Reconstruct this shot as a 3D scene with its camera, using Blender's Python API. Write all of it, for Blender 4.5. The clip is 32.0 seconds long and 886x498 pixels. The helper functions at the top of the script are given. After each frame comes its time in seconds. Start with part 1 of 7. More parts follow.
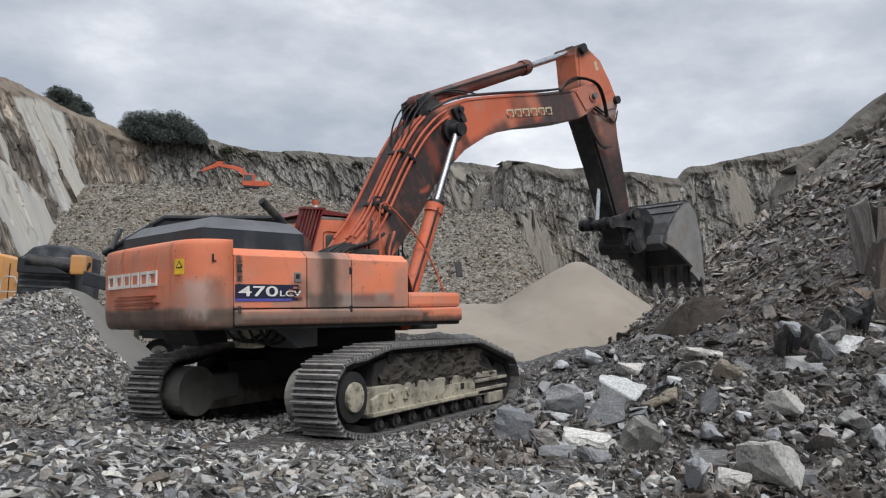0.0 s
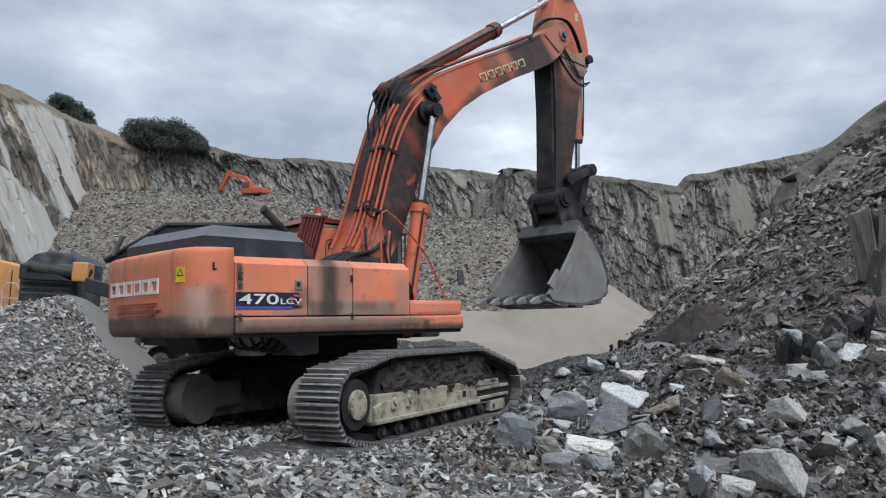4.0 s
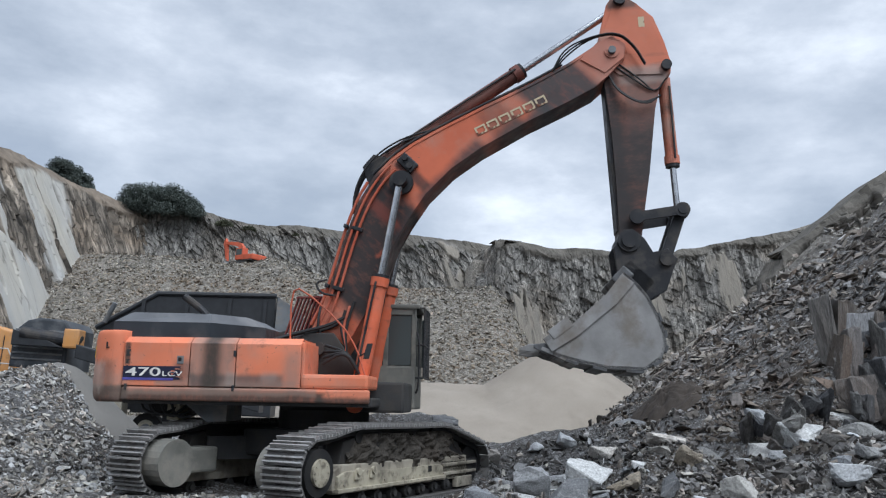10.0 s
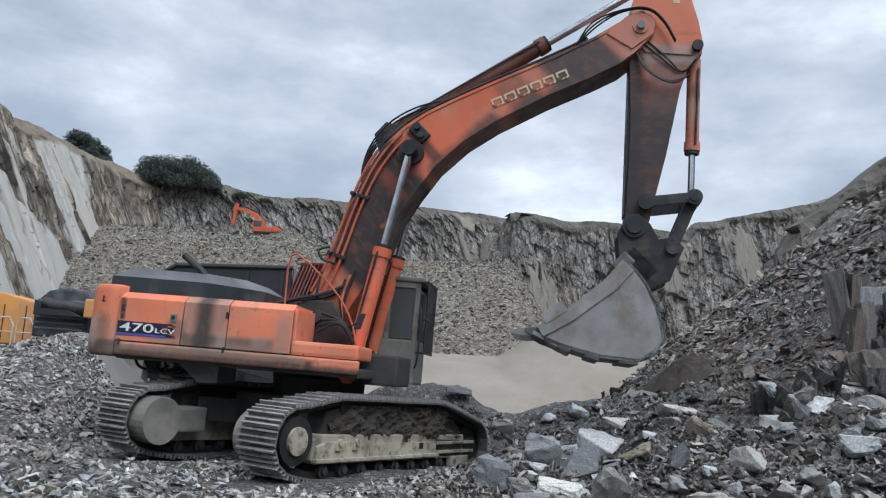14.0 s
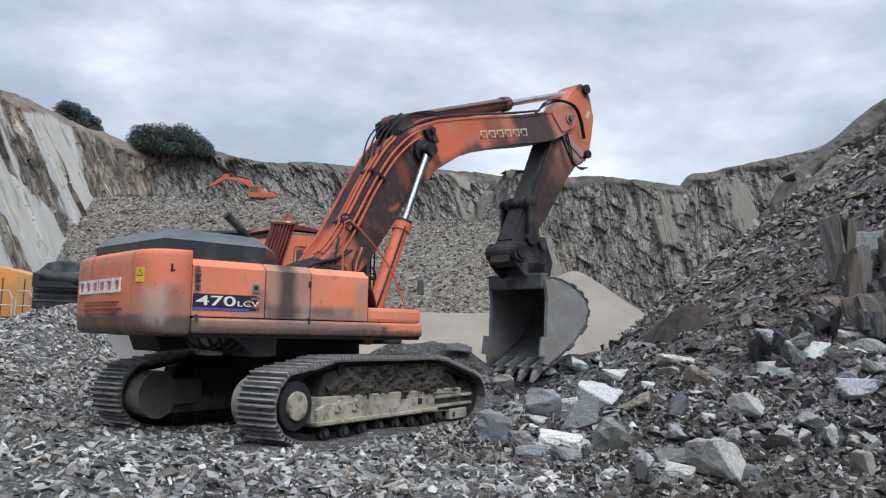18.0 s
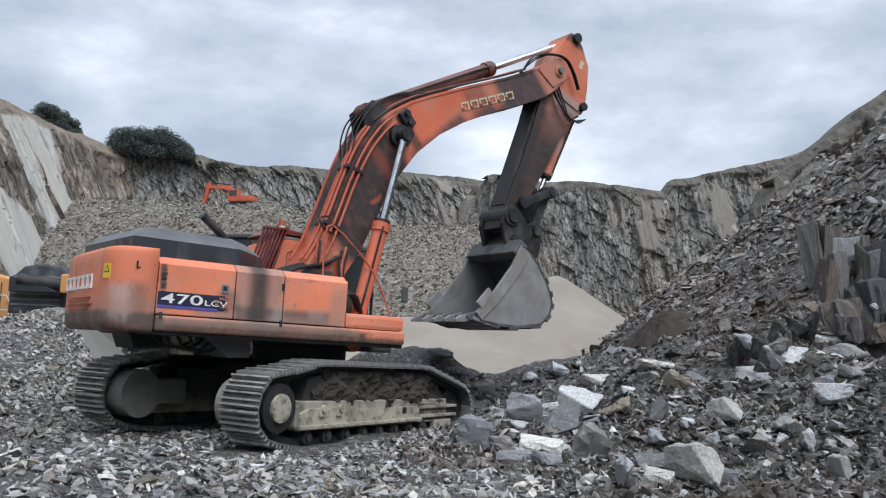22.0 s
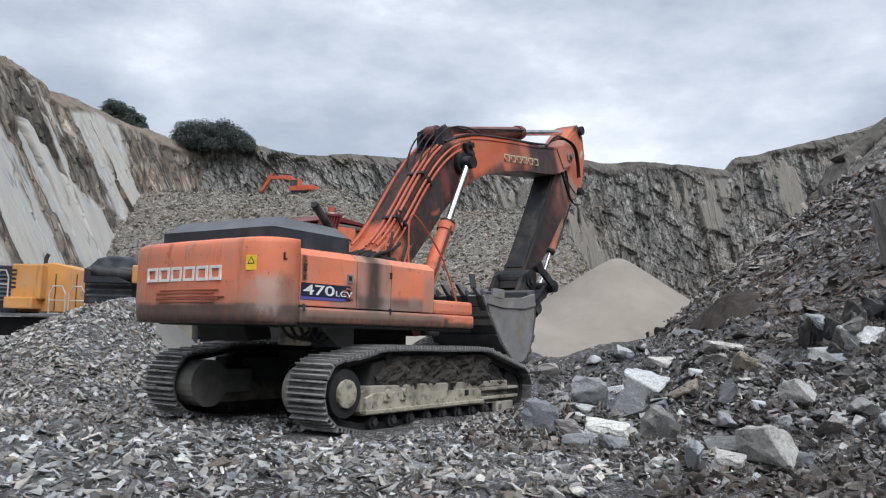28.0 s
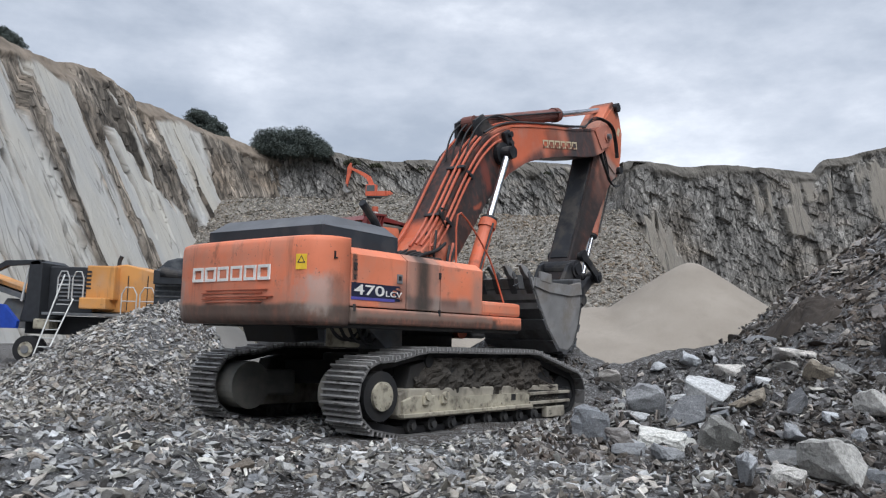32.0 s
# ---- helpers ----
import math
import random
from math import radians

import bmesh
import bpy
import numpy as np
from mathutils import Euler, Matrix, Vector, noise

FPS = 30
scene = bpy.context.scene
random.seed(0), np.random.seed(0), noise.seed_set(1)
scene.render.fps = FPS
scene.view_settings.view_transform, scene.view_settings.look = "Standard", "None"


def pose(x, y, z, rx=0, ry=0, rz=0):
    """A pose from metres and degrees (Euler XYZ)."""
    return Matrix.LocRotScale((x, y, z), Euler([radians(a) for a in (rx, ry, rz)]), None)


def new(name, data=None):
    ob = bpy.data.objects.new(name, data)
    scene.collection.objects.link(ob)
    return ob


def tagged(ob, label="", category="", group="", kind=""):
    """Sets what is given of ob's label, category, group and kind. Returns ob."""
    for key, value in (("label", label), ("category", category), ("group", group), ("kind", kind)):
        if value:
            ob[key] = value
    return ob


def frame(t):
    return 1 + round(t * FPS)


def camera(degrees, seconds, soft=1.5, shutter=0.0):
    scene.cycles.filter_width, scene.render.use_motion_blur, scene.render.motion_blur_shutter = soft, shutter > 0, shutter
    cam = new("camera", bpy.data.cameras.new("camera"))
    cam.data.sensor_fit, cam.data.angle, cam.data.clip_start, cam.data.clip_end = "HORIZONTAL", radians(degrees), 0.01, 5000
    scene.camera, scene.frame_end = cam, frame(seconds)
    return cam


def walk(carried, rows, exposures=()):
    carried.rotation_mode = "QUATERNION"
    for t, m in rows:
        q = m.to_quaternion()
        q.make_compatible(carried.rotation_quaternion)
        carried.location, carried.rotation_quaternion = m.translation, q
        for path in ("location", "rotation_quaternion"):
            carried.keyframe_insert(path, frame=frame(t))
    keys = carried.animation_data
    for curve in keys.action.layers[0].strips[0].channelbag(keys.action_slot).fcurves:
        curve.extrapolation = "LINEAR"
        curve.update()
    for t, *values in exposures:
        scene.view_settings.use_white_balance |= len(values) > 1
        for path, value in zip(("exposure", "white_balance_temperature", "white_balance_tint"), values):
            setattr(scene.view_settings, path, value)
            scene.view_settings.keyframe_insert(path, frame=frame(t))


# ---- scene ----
# the clip's camera starts a little brighter, dims as it tilts to the sky, opens again and closes at the end
EXPOSURES = [(0.0, 0.12, 6350, 10), (0.6, 0.0, 6250, 10), (2.0, 0.04, 6150, 10), (5.0, 0.1, 5900, 8), (7.0, 0.14, 5900, 8), (8.0, 0.05, 5900, 8), (9.0, 0.1, 5850, 8), (10.0, 0.18, 5850, 8), (14.5, 0.18, 5850, 8), (17.0, 0.26, 5950, 9), (22.0, 0.27, 5950, 9), (25.0, 0.24, 6000, 9), (29.2, 0.31, 6050, 10), (30.0, 0.46, 6050, 10), (31.0, 0.16, 6000, 10), (32.0, 0.20, 6050, 10)]
cam = camera(57.05, 32.0, soft=1.2)
walk(cam, [
    (0, pose(-0.180, 0.874, 1.362, 95.86, -2.30, -4.65)), (0.5, pose(-0.174, 0.868, 1.359, 95.80, -2.24, -4.83)),
    (1, pose(-0.179, 0.868, 1.362, 95.70, -2.35, -5.18)), (1.5, pose(-0.180, 0.866, 1.357, 95.58, -2.37, -5.41)),
    (2, pose(-0.180, 0.884, 1.358, 95.29, -2.40, -5.35)), (2.5, pose(-0.184, 0.884, 1.355, 95.02, -2.46, -5.13)),
    (4.5, pose(-0.216, 0.802, 1.365, 97.02, -2.27, -4.01)), (5, pose(-0.163, 0.735, 1.367, 97.69, -1.78, -2.40)),
    (5.5, pose(-0.120, 0.690, 1.362, 98.43, -1.48, -2.37)), (6, pose(-0.102, 0.668, 1.363, 98.39, -1.46, -2.50)),
    (6.5, pose(-0.087, 0.592, 1.360, 98.30, -1.58, -1.62)), (7, pose(-0.118, 0.492, 1.367, 98.48, -2.05, -1.50)),
    (7.5, pose(-0.125, 0.321, 1.375, 99.67, -2.95, -2.75)), (8, pose(-0.076, 0.263, 1.385, 101.48, -3.30, -2.77)),
    (8.5, pose(0.012, 0.193, 1.367, 101.14, -3.91, -2.10)), (9, pose(0.044, 0.177, 1.400, 100.24, -4.54, -2.99)),
    (9.5, pose(0.013, 0.164, 1.412, 100.22, -3.89, -3.93)), (10, pose(-0.012, 0.135, 1.439, 101.20, -3.38, -5.22)),
    (10.5, pose(-0.003, 0.125, 1.453, 102.15, -3.21, -5.42)), (11, pose(0.005, 0.102, 1.445, 101.20, -2.91, -5.02)),
    (11.5, pose(0.004, 0.066, 1.448, 100.20, -2.69, -3.91)), (12, pose(-0.003, 0.042, 1.434, 100.04, -2.75, -3.91)),
    (12.5, pose(-0.040, 0.036, 1.438, 100.20, -2.84, -5.16)), (13, pose(-0.013, 0.033, 1.435, 100.36, -3.45, -4.22)),
    (13.5, pose(0.014, 0.021, 1.425, 99.97, -3.80, -3.78)), (14, pose(0.002, 0.017, 1.415, 99.22, -3.74, -4.17)),
    (14.5, pose(0.008, 0.000, 1.415, 98.87, -3.37, -4.10)), (16.5, pose(0.013, -0.012, 1.407, 97.89, -2.39, -5.26)),
    (17, pose(0.021, 0.005, 1.402, 97.33, -2.04, -4.63)), (17.5, pose(0.026, 0.012, 1.403, 96.75, -1.86, -4.38)),
    (18, pose(0.026, 0.020, 1.396, 96.40, -1.82, -4.10)), (18.5, pose(0.030, 0.024, 1.406, 96.25, -1.68, -4.00)),
    (19, pose(0.024, 0.019, 1.402, 96.20, -1.53, -3.99)), (19.5, pose(0.027, 0.012, 1.405, 96.21, -1.48, -4.07)),
    (20, pose(0.016, 0.021, 1.400, 96.41, -1.76, -4.37)), (20.5, pose(0.024, 0.001, 1.402, 96.62, -1.84, -4.72)),
    (21, pose(0.024, 0.008, 1.402, 96.63, -1.88, -5.06)), (21.5, pose(0.025, -0.001, 1.403, 96.67, -1.89, -5.30)),
    (22, pose(0.029, 0.011, 1.404, 96.75, -1.83, -5.39)), (22.5, pose(0.024, 0.002, 1.402, 96.88, -1.87, -5.31)),
    (23, pose(0.018, 0.007, 1.400, 97.00, -1.81, -4.82)), (23.5, pose(0.012, -0.000, 1.402, 96.98, -1.52, -3.39)),
    (24, pose(0.000, -0.001, 1.400, 96.91, -1.26, -1.60)), (24.5, pose(0.006, 0.011, 1.401, 96.69, -0.99, -0.73)),
    (25, pose(0.005, 0.025, 1.402, 96.29, -1.05, -1.04)), (25.5, pose(0.010, 0.018, 1.403, 95.85, -1.14, -1.58)),
    (27.5, pose(0.002, 0.024, 1.400, 95.61, -1.20, -1.42)), (28, pose(0.005, 0.022, 1.394, 95.60, -1.15, -1.12)),
    (28.5, pose(0.019, 0.033, 1.394, 95.50, -0.94, -0.92)), (29, pose(0.028, 0.028, 1.401, 95.33, -0.72, -0.94)),
    (29.5, pose(0.077, 0.018, 1.378, 95.31, -0.52, -1.14)), (30, pose(0.125, 0.045, 1.377, 95.85, -0.07, -1.31)),
    (30.5, pose(0.133, 0.151, 1.369, 97.02, -0.27, -0.94)), (31, pose(0.180, 0.236, 1.356, 97.54, -0.45, 0.23)),
    (31.5, pose(0.292, 0.336, 1.345, 97.03, -1.67, 2.95)), (32, pose(0.379, 0.389, 1.351, 95.89, -1.80, 4.23)),
], exposures=EXPOSURES)

# ---------------------------------------------------------------- sky and sun
SUN_HEIGHT, SUN_TURN = 58.0, 155.0
SKY_SHIFT = (0.0, 0.0, 4.3)


def make_world():
    w = bpy.data.worlds.new("overcast_sky")
    scene.world = w
    w.use_nodes = True
    nt = w.node_tree
    nt.nodes.clear()
    N = nt.nodes.new
    out, bg, sky = N("ShaderNodeOutputWorld"), N("ShaderNodeBackground"), N("ShaderNodeTexSky")
    sky.sky_type, sky.sun_disc = "NISHITA", False
    sky.sun_elevation, sky.sun_rotation = radians(SUN_HEIGHT), radians(SUN_TURN)
    tc, mp = N("ShaderNodeTexCoord"), N("ShaderNodeMapping")
    mp.inputs["Scale"].default_value = (1.0, 1.0, 2.2)
    mp.inputs["Location"].default_value = SKY_SHIFT
    nt.links.new(tc.outputs["Generated"], mp.inputs["Vector"])
    big, fine = N("ShaderNodeTexNoise"), N("ShaderNodeTexNoise")
    for n, s, d, ro in ((big, 1.9, 4.0, 0.5), (fine, 4.6, 8.0, 0.58)):
        n.inputs["Scale"].default_value, n.inputs["Detail"].default_value, n.inputs["Roughness"].default_value = s, d, ro
        nt.links.new(mp.outputs["Vector"], n.inputs["Vector"])
    add = N("ShaderNodeMath")
    add.operation = "ADD"
    nt.links.new(big.outputs["Fac"], add.inputs[0])
    nt.links.new(fine.outputs["Fac"], add.inputs[1])
    half = N("ShaderNodeMath")
    half.operation, half.inputs[1].default_value = "MULTIPLY", 0.5
    nt.links.new(add.outputs[0], half.inputs[0])
    ramp = N("ShaderNodeValToRGB")
    el = ramp.color_ramp.elements
    el[0].position, el[0].color = 0.36, (0.42, 0.46, 0.53, 1)
    el[1].position, el[1].color = 0.66, (1.12, 1.13, 1.14, 1)
    for pos, col in ((0.44, (0.50, 0.535, 0.59, 1)), (0.50, (0.61, 0.64, 0.69, 1)), (0.56, (0.75, 0.77, 0.81, 1)), (0.61, (0.93, 0.94, 0.965, 1))):
        e = el.new(pos)
        e.color = col
    nt.links.new(half.outputs[0], ramp.inputs["Fac"])
    # a little clear sky behind the clouds
    soft = N("ShaderNodeMixRGB")
    soft.blend_type = "MIX"
    dim = N("ShaderNodeMixRGB")
    dim.blend_type, dim.inputs["Fac"].default_value, dim.inputs["Color2"].default_value = "MULTIPLY", 1.0, (0.1, 0.1, 0.1, 1)
    nt.links.new(sky.outputs["Color"], dim.inputs["Color1"])
    soft.inputs["Fac"].default_value = 0.86
    nt.links.new(dim.outputs["Color"], soft.inputs["Color1"])
    nt.links.new(ramp.outputs["Color"], soft.inputs["Color2"])
    nt.links.new(soft.outputs["Color"], bg.inputs["Color"])
    bg.inputs["Strength"].default_value = 0.92
    nt.links.new(bg.outputs["Background"], out.inputs["Surface"])


make_world()
sun = new("sun", bpy.data.lights.new("sun", "SUN"))
sun.data.energy, sun.data.angle, sun.data.color = 2.9, radians(55), (1.0, 0.985, 0.96)
sun.matrix_world = pose(0, 0, 60, 90 - SUN_HEIGHT, 0, 180 - SUN_TURN)

# ---------------------------------------------------------------- materials
def nodes_of(name, rough=0.8, metal=0.0):
    m = bpy.data.materials.new(name)
    m.use_nodes = True
    nt = m.node_tree
    b = nt.nodes["Principled BSDF"]
    b.inputs["Roughness"].default_value, b.inputs["Metallic"].default_value = rough, metal
    b.inputs["Specular IOR Level"].default_value = 0.35
    return m, nt, b


def noise_node(nt, scale, detail=5.0, rough=0.55, stretch=(1, 1, 1), turn=(0, 0, 0), source="Object"):
    tc, mp, n = (nt.nodes.new(k) for k in ("ShaderNodeTexCoord", "ShaderNodeMapping", "ShaderNodeTexNoise"))
    mp.inputs["Scale"].default_value = stretch
    mp.inputs["Rotation"].default_value = [radians(a) for a in turn]
    n.inputs["Scale"].default_value, n.inputs["Detail"].default_value, n.inputs["Roughness"].default_value = scale, detail, rough
    nt.links.new(tc.outputs[source], mp.inputs["Vector"])
    nt.links.new(mp.outputs["Vector"], n.inputs["Vector"])
    return n.outputs["Fac"]


def ramp_node(nt, fac, stops):
    r = nt.nodes.new("ShaderNodeValToRGB")
    el = r.color_ramp.elements
    for i, (pos, col) in enumerate(stops):
        e = el[i] if i < 2 else el.new(pos)
        e.position = pos
        e.color = (*col, 1) if len(col) == 3 else col
    nt.links.new(fac, r.inputs["Fac"])
    return r.outputs["Color"]


def mix_node(nt, fac, a, b, blend="MIX"):
    x = nt.nodes.new("ShaderNodeMixRGB")
    x.blend_type = blend
    for key, v in (("Fac", fac), ("Color1", a), ("Color2", b)):
        if isinstance(v, (int, float)):
            x.inputs[key].default_value = v
        elif isinstance(v, tuple):
            x.inputs[key].default_value = (*v, 1)
        else:
            nt.links.new(v, x.inputs[key])
    return x.outputs["Color"]


def bump_node(nt, b, height, strength=0.4, distance=0.02):
    n = nt.nodes.new("ShaderNodeBump")
    n.inputs["Strength"].default_value, n.inputs["Distance"].default_value = strength, distance
    nt.links.new(height, n.inputs["Height"])
    nt.links.new(n.outputs["Normal"], b.inputs["Normal"])


def steps(*v):
    """Grey stops of a ramp: (position, grey), ..."""
    return [(p, (g, g, g)) for p, g in v]


def axis_value(nt, axis_name, wobble=0.0, scale=2.0, stretch=(1, 1, 1)):
    """One object coordinate in metres, made uneven by noise."""
    tc, sep = nt.nodes.new("ShaderNodeTexCoord"), nt.nodes.new("ShaderNodeSeparateXYZ")
    nt.links.new(tc.outputs["Object"], sep.inputs["Vector"])
    if not wobble:
        return sep.outputs[axis_name]
    ma = nt.nodes.new("ShaderNodeMath")
    ma.operation, ma.inputs[1].default_value = "MULTIPLY_ADD", wobble * 2
    nt.links.new(noise_node(nt, scale, 9, 0.7, stretch), ma.inputs[0])
    nt.links.new(sep.outputs[axis_name], ma.inputs[2])
    return ma.outputs[0]


def between(nt, value, lo, hi, soft):
    """1 between lo and hi, fading over soft on both sides."""
    out = []
    for a, b in ((lo - soft, lo + soft), (hi + soft, hi - soft)):
        r = nt.nodes.new("ShaderNodeMapRange")
        r.interpolation_type = "SMOOTHSTEP"
        lo_, hi_, flip = (a, b, False) if a < b else (b, a, True)
        r.inputs["From Min"].default_value, r.inputs["From Max"].default_value = lo_, hi_
        r.inputs["To Min"].default_value, r.inputs["To Max"].default_value = (1, 0) if flip else (0, 1)
        nt.links.new(value, r.inputs["Value"])
        out.append(r.outputs["Result"])
    return times_node(nt, *out)


def times_node(nt, a, b):
    ma = nt.nodes.new("ShaderNodeMath")
    ma.operation = "MULTIPLY"
    for i, v in enumerate((a, b)):
        if isinstance(v, (int, float)):
            ma.inputs[i].default_value = v
        else:
            nt.links.new(v, ma.inputs[i])
    return ma.outputs[0]


def stain(nt, c, x0, x1, z0, z1, soft, wobble, col, strength, scale=2.0):
    """Grime of its own ragged shape on a panel, by the panel's own x and z."""
    mx = between(nt, axis_value(nt, "X", wobble, scale, (1, 1, 0.5)), x0 + wobble, x1 + wobble, soft)
    mz = between(nt, axis_value(nt, "Z", wobble, scale * 1.3, (1, 1, 0.6)), z0 + wobble, z1 + wobble, soft)
    f = times_node(nt, times_node(nt, mx, mz), strength)
    f = times_node(nt, f, ramp_node(nt, noise_node(nt, 8.0, 9, 0.75, (1, 1, 0.45)), steps((0.36, 0.84), (0.52, 1.0))))
    return mix_node(nt, f, c, col)


def paint(name, col, dirt=(0.09, 0.075, 0.06), rough=0.45, metal=0.0, wear=0.5, grain=2.2, streak=True, dust=0.25, stains=(), chip=0.68):
    """Old paint: faded in patches, with soot and mud in blotches and streaks that run down."""
    m, nt, b = nodes_of(name, rough, metal)
    fade = ramp_node(nt, noise_node(nt, 0.9, 4), steps((0.3, 0.8), (0.7, 1.1)))
    base = mix_node(nt, 1.0, col, fade, "MULTIPLY")
    dusty = mix_node(nt, ramp_node(nt, noise_node(nt, 1.6, 6, 0.6), [(0.45, (0, 0, 0)), (0.8, (dust, dust, dust))]), base, (0.36, 0.31, 0.26))
    blot = ramp_node(nt, noise_node(nt, grain, 8, 0.65), [(0.62 - 0.14 * wear, (0, 0, 0)), (0.74 - 0.06 * wear, (0.85, 0.85, 0.85))])
    c = mix_node(nt, blot, dusty, dirt)
    if streak:
        s = ramp_node(nt, noise_node(nt, 5.0, 5, 0.6, (1, 1, 0.12)), [(0.60 - 0.08 * wear, (0, 0, 0)), (0.78, (0.6, 0.6, 0.6))])
        c = mix_node(nt, s, c, dirt)
    chips = ramp_node(nt, noise_node(nt, 17.0, 6, 0.7), [(chip, (0, 0, 0)), (chip + 0.03, (0.75, 0.75, 0.75))])
    c = mix_node(nt, chips, c, (0.10, 0.085, 0.075))
    for st in stains:
        c = stain(nt, c, *st)
    nt.links.new(c, b.inputs["Base Color"])
    nt.links.new(ramp_node(nt, noise_node(nt, 3.0, 6), steps((0.3, rough - 0.1), (0.7, min(1, rough + 0.3)))), b.inputs["Roughness"])
    bump_node(nt, b, noise_node(nt, 30, 5), 0.12, 0.006)
    return m


def metal_mat(name, col, rough=0.5, metal=0.6, mud=(0.13, 0.115, 0.1), amount=0.5, scale=3.0, bump=0.25):
    m, nt, b = nodes_of(name, rough, metal)
    c = mix_node(nt, 1.0, col, ramp_node(nt, noise_node(nt, 2.0, 5), steps((0.3, 0.7), (0.7, 1.2))), "MULTIPLY")
    mk = ramp_node(nt, noise_node(nt, scale, 7, 0.62), [(0.58 - 0.2 * amount, (0, 0, 0)), (0.72 - 0.16 * amount, (0.9, 0.9, 0.9))])
    nt.links.new(mix_node(nt, mk, c, mud), b.inputs["Base Color"])
    nt.links.new(ramp_node(nt, mk, steps((0.0, rough), (1.0, 0.9))), b.inputs["Roughness"])
    nt.links.new(ramp_node(nt, mk, steps((0.0, metal), (1.0, 0.0))), b.inputs["Metallic"])
    bump_node(nt, b, noise_node(nt, 22, 6), bump, 0.01)
    return m


def plain(name, col, rough=0.5, metal=0.0, bump=0.05):
    m, nt, b = nodes_of(name, rough, metal)
    c = mix_node(nt, 1.0, col, ramp_node(nt, noise_node(nt, 6.0, 5), steps((0.3, 0.8), (0.7, 1.12))), "MULTIPLY")
    nt.links.new(c, b.inputs["Base Color"])
    bump_node(nt, b, noise_node(nt, 40, 4), bump, 0.004)
    return m


def rock_mat(name, dark, mid, pale, rust, island=True, scale=1.0, rust_at=0.62, pale_at=0.8, rough=0.75):
    """Broken slate: every piece has its own grey, with rusty and chalky ones among them, a fine grain and dusty patches."""
    m, nt, b = nodes_of(name, rough)
    if island:
        pick = nt.nodes.new("ShaderNodeNewGeometry").outputs["Random Per Island"]
    else:
        pick = nt.nodes.new("ShaderNodeObjectInfo").outputs["Random"]
    own = ramp_node(nt, pick, [(0.0, dark), (1.0, pale), (0.45, mid), (pale_at, tuple(0.6 * a + 0.4 * c for a, c in zip(mid, pale)))])
    own = mix_node(nt, ramp_node(nt, noise_node(nt, 0.23 * scale, 4), [(rust_at - 0.12, (0, 0, 0)), (rust_at + 0.1, (0.6, 0.6, 0.6))]), own, rust)
    many = nt.nodes.new("ShaderNodeMath")
    many.operation, many.inputs[1].default_value = "MULTIPLY", 37.0
    nt.links.new(pick, many.inputs[0])
    part_of = nt.nodes.new("ShaderNodeMath")
    part_of.operation = "FRACT"
    nt.links.new(many.outputs[0], part_of.inputs[0])
    tint = ramp_node(nt, part_of.outputs[0], [(0.0, (0.96, 1.0, 1.05)), (1.0, (1.10, 0.98, 0.90)), (0.4, (1.0, 1.0, 1.0)), (0.75, (1.03, 1.01, 0.92))])
    own = mix_node(nt, 1.0, own, tint, "MULTIPLY")
    grain = ramp_node(nt, noise_node(nt, 13.0 * scale, 9, 0.72), steps((0.3, 0.45), (0.7, 1.5)))
    c = mix_node(nt, 1.0, own, grain, "MULTIPLY")
    seam = ramp_node(nt, noise_node(nt, 2.2 * scale, 6, 0.6, (1, 1, 4)), [(0.56, (0, 0, 0)), (0.7, (0.5, 0.5, 0.5))])
    c = mix_node(nt, seam, c, pale)
    nt.links.new(c, b.inputs["Base Color"])
    bump_node(nt, b, noise_node(nt, 16.0 * scale, 9, 0.72), 0.7, 0.04 / scale)
    return m


SOOT, GREASE, SCRAPE = (0.055, 0.047, 0.04), (0.034, 0.03, 0.03), (0.42, 0.36, 0.32)
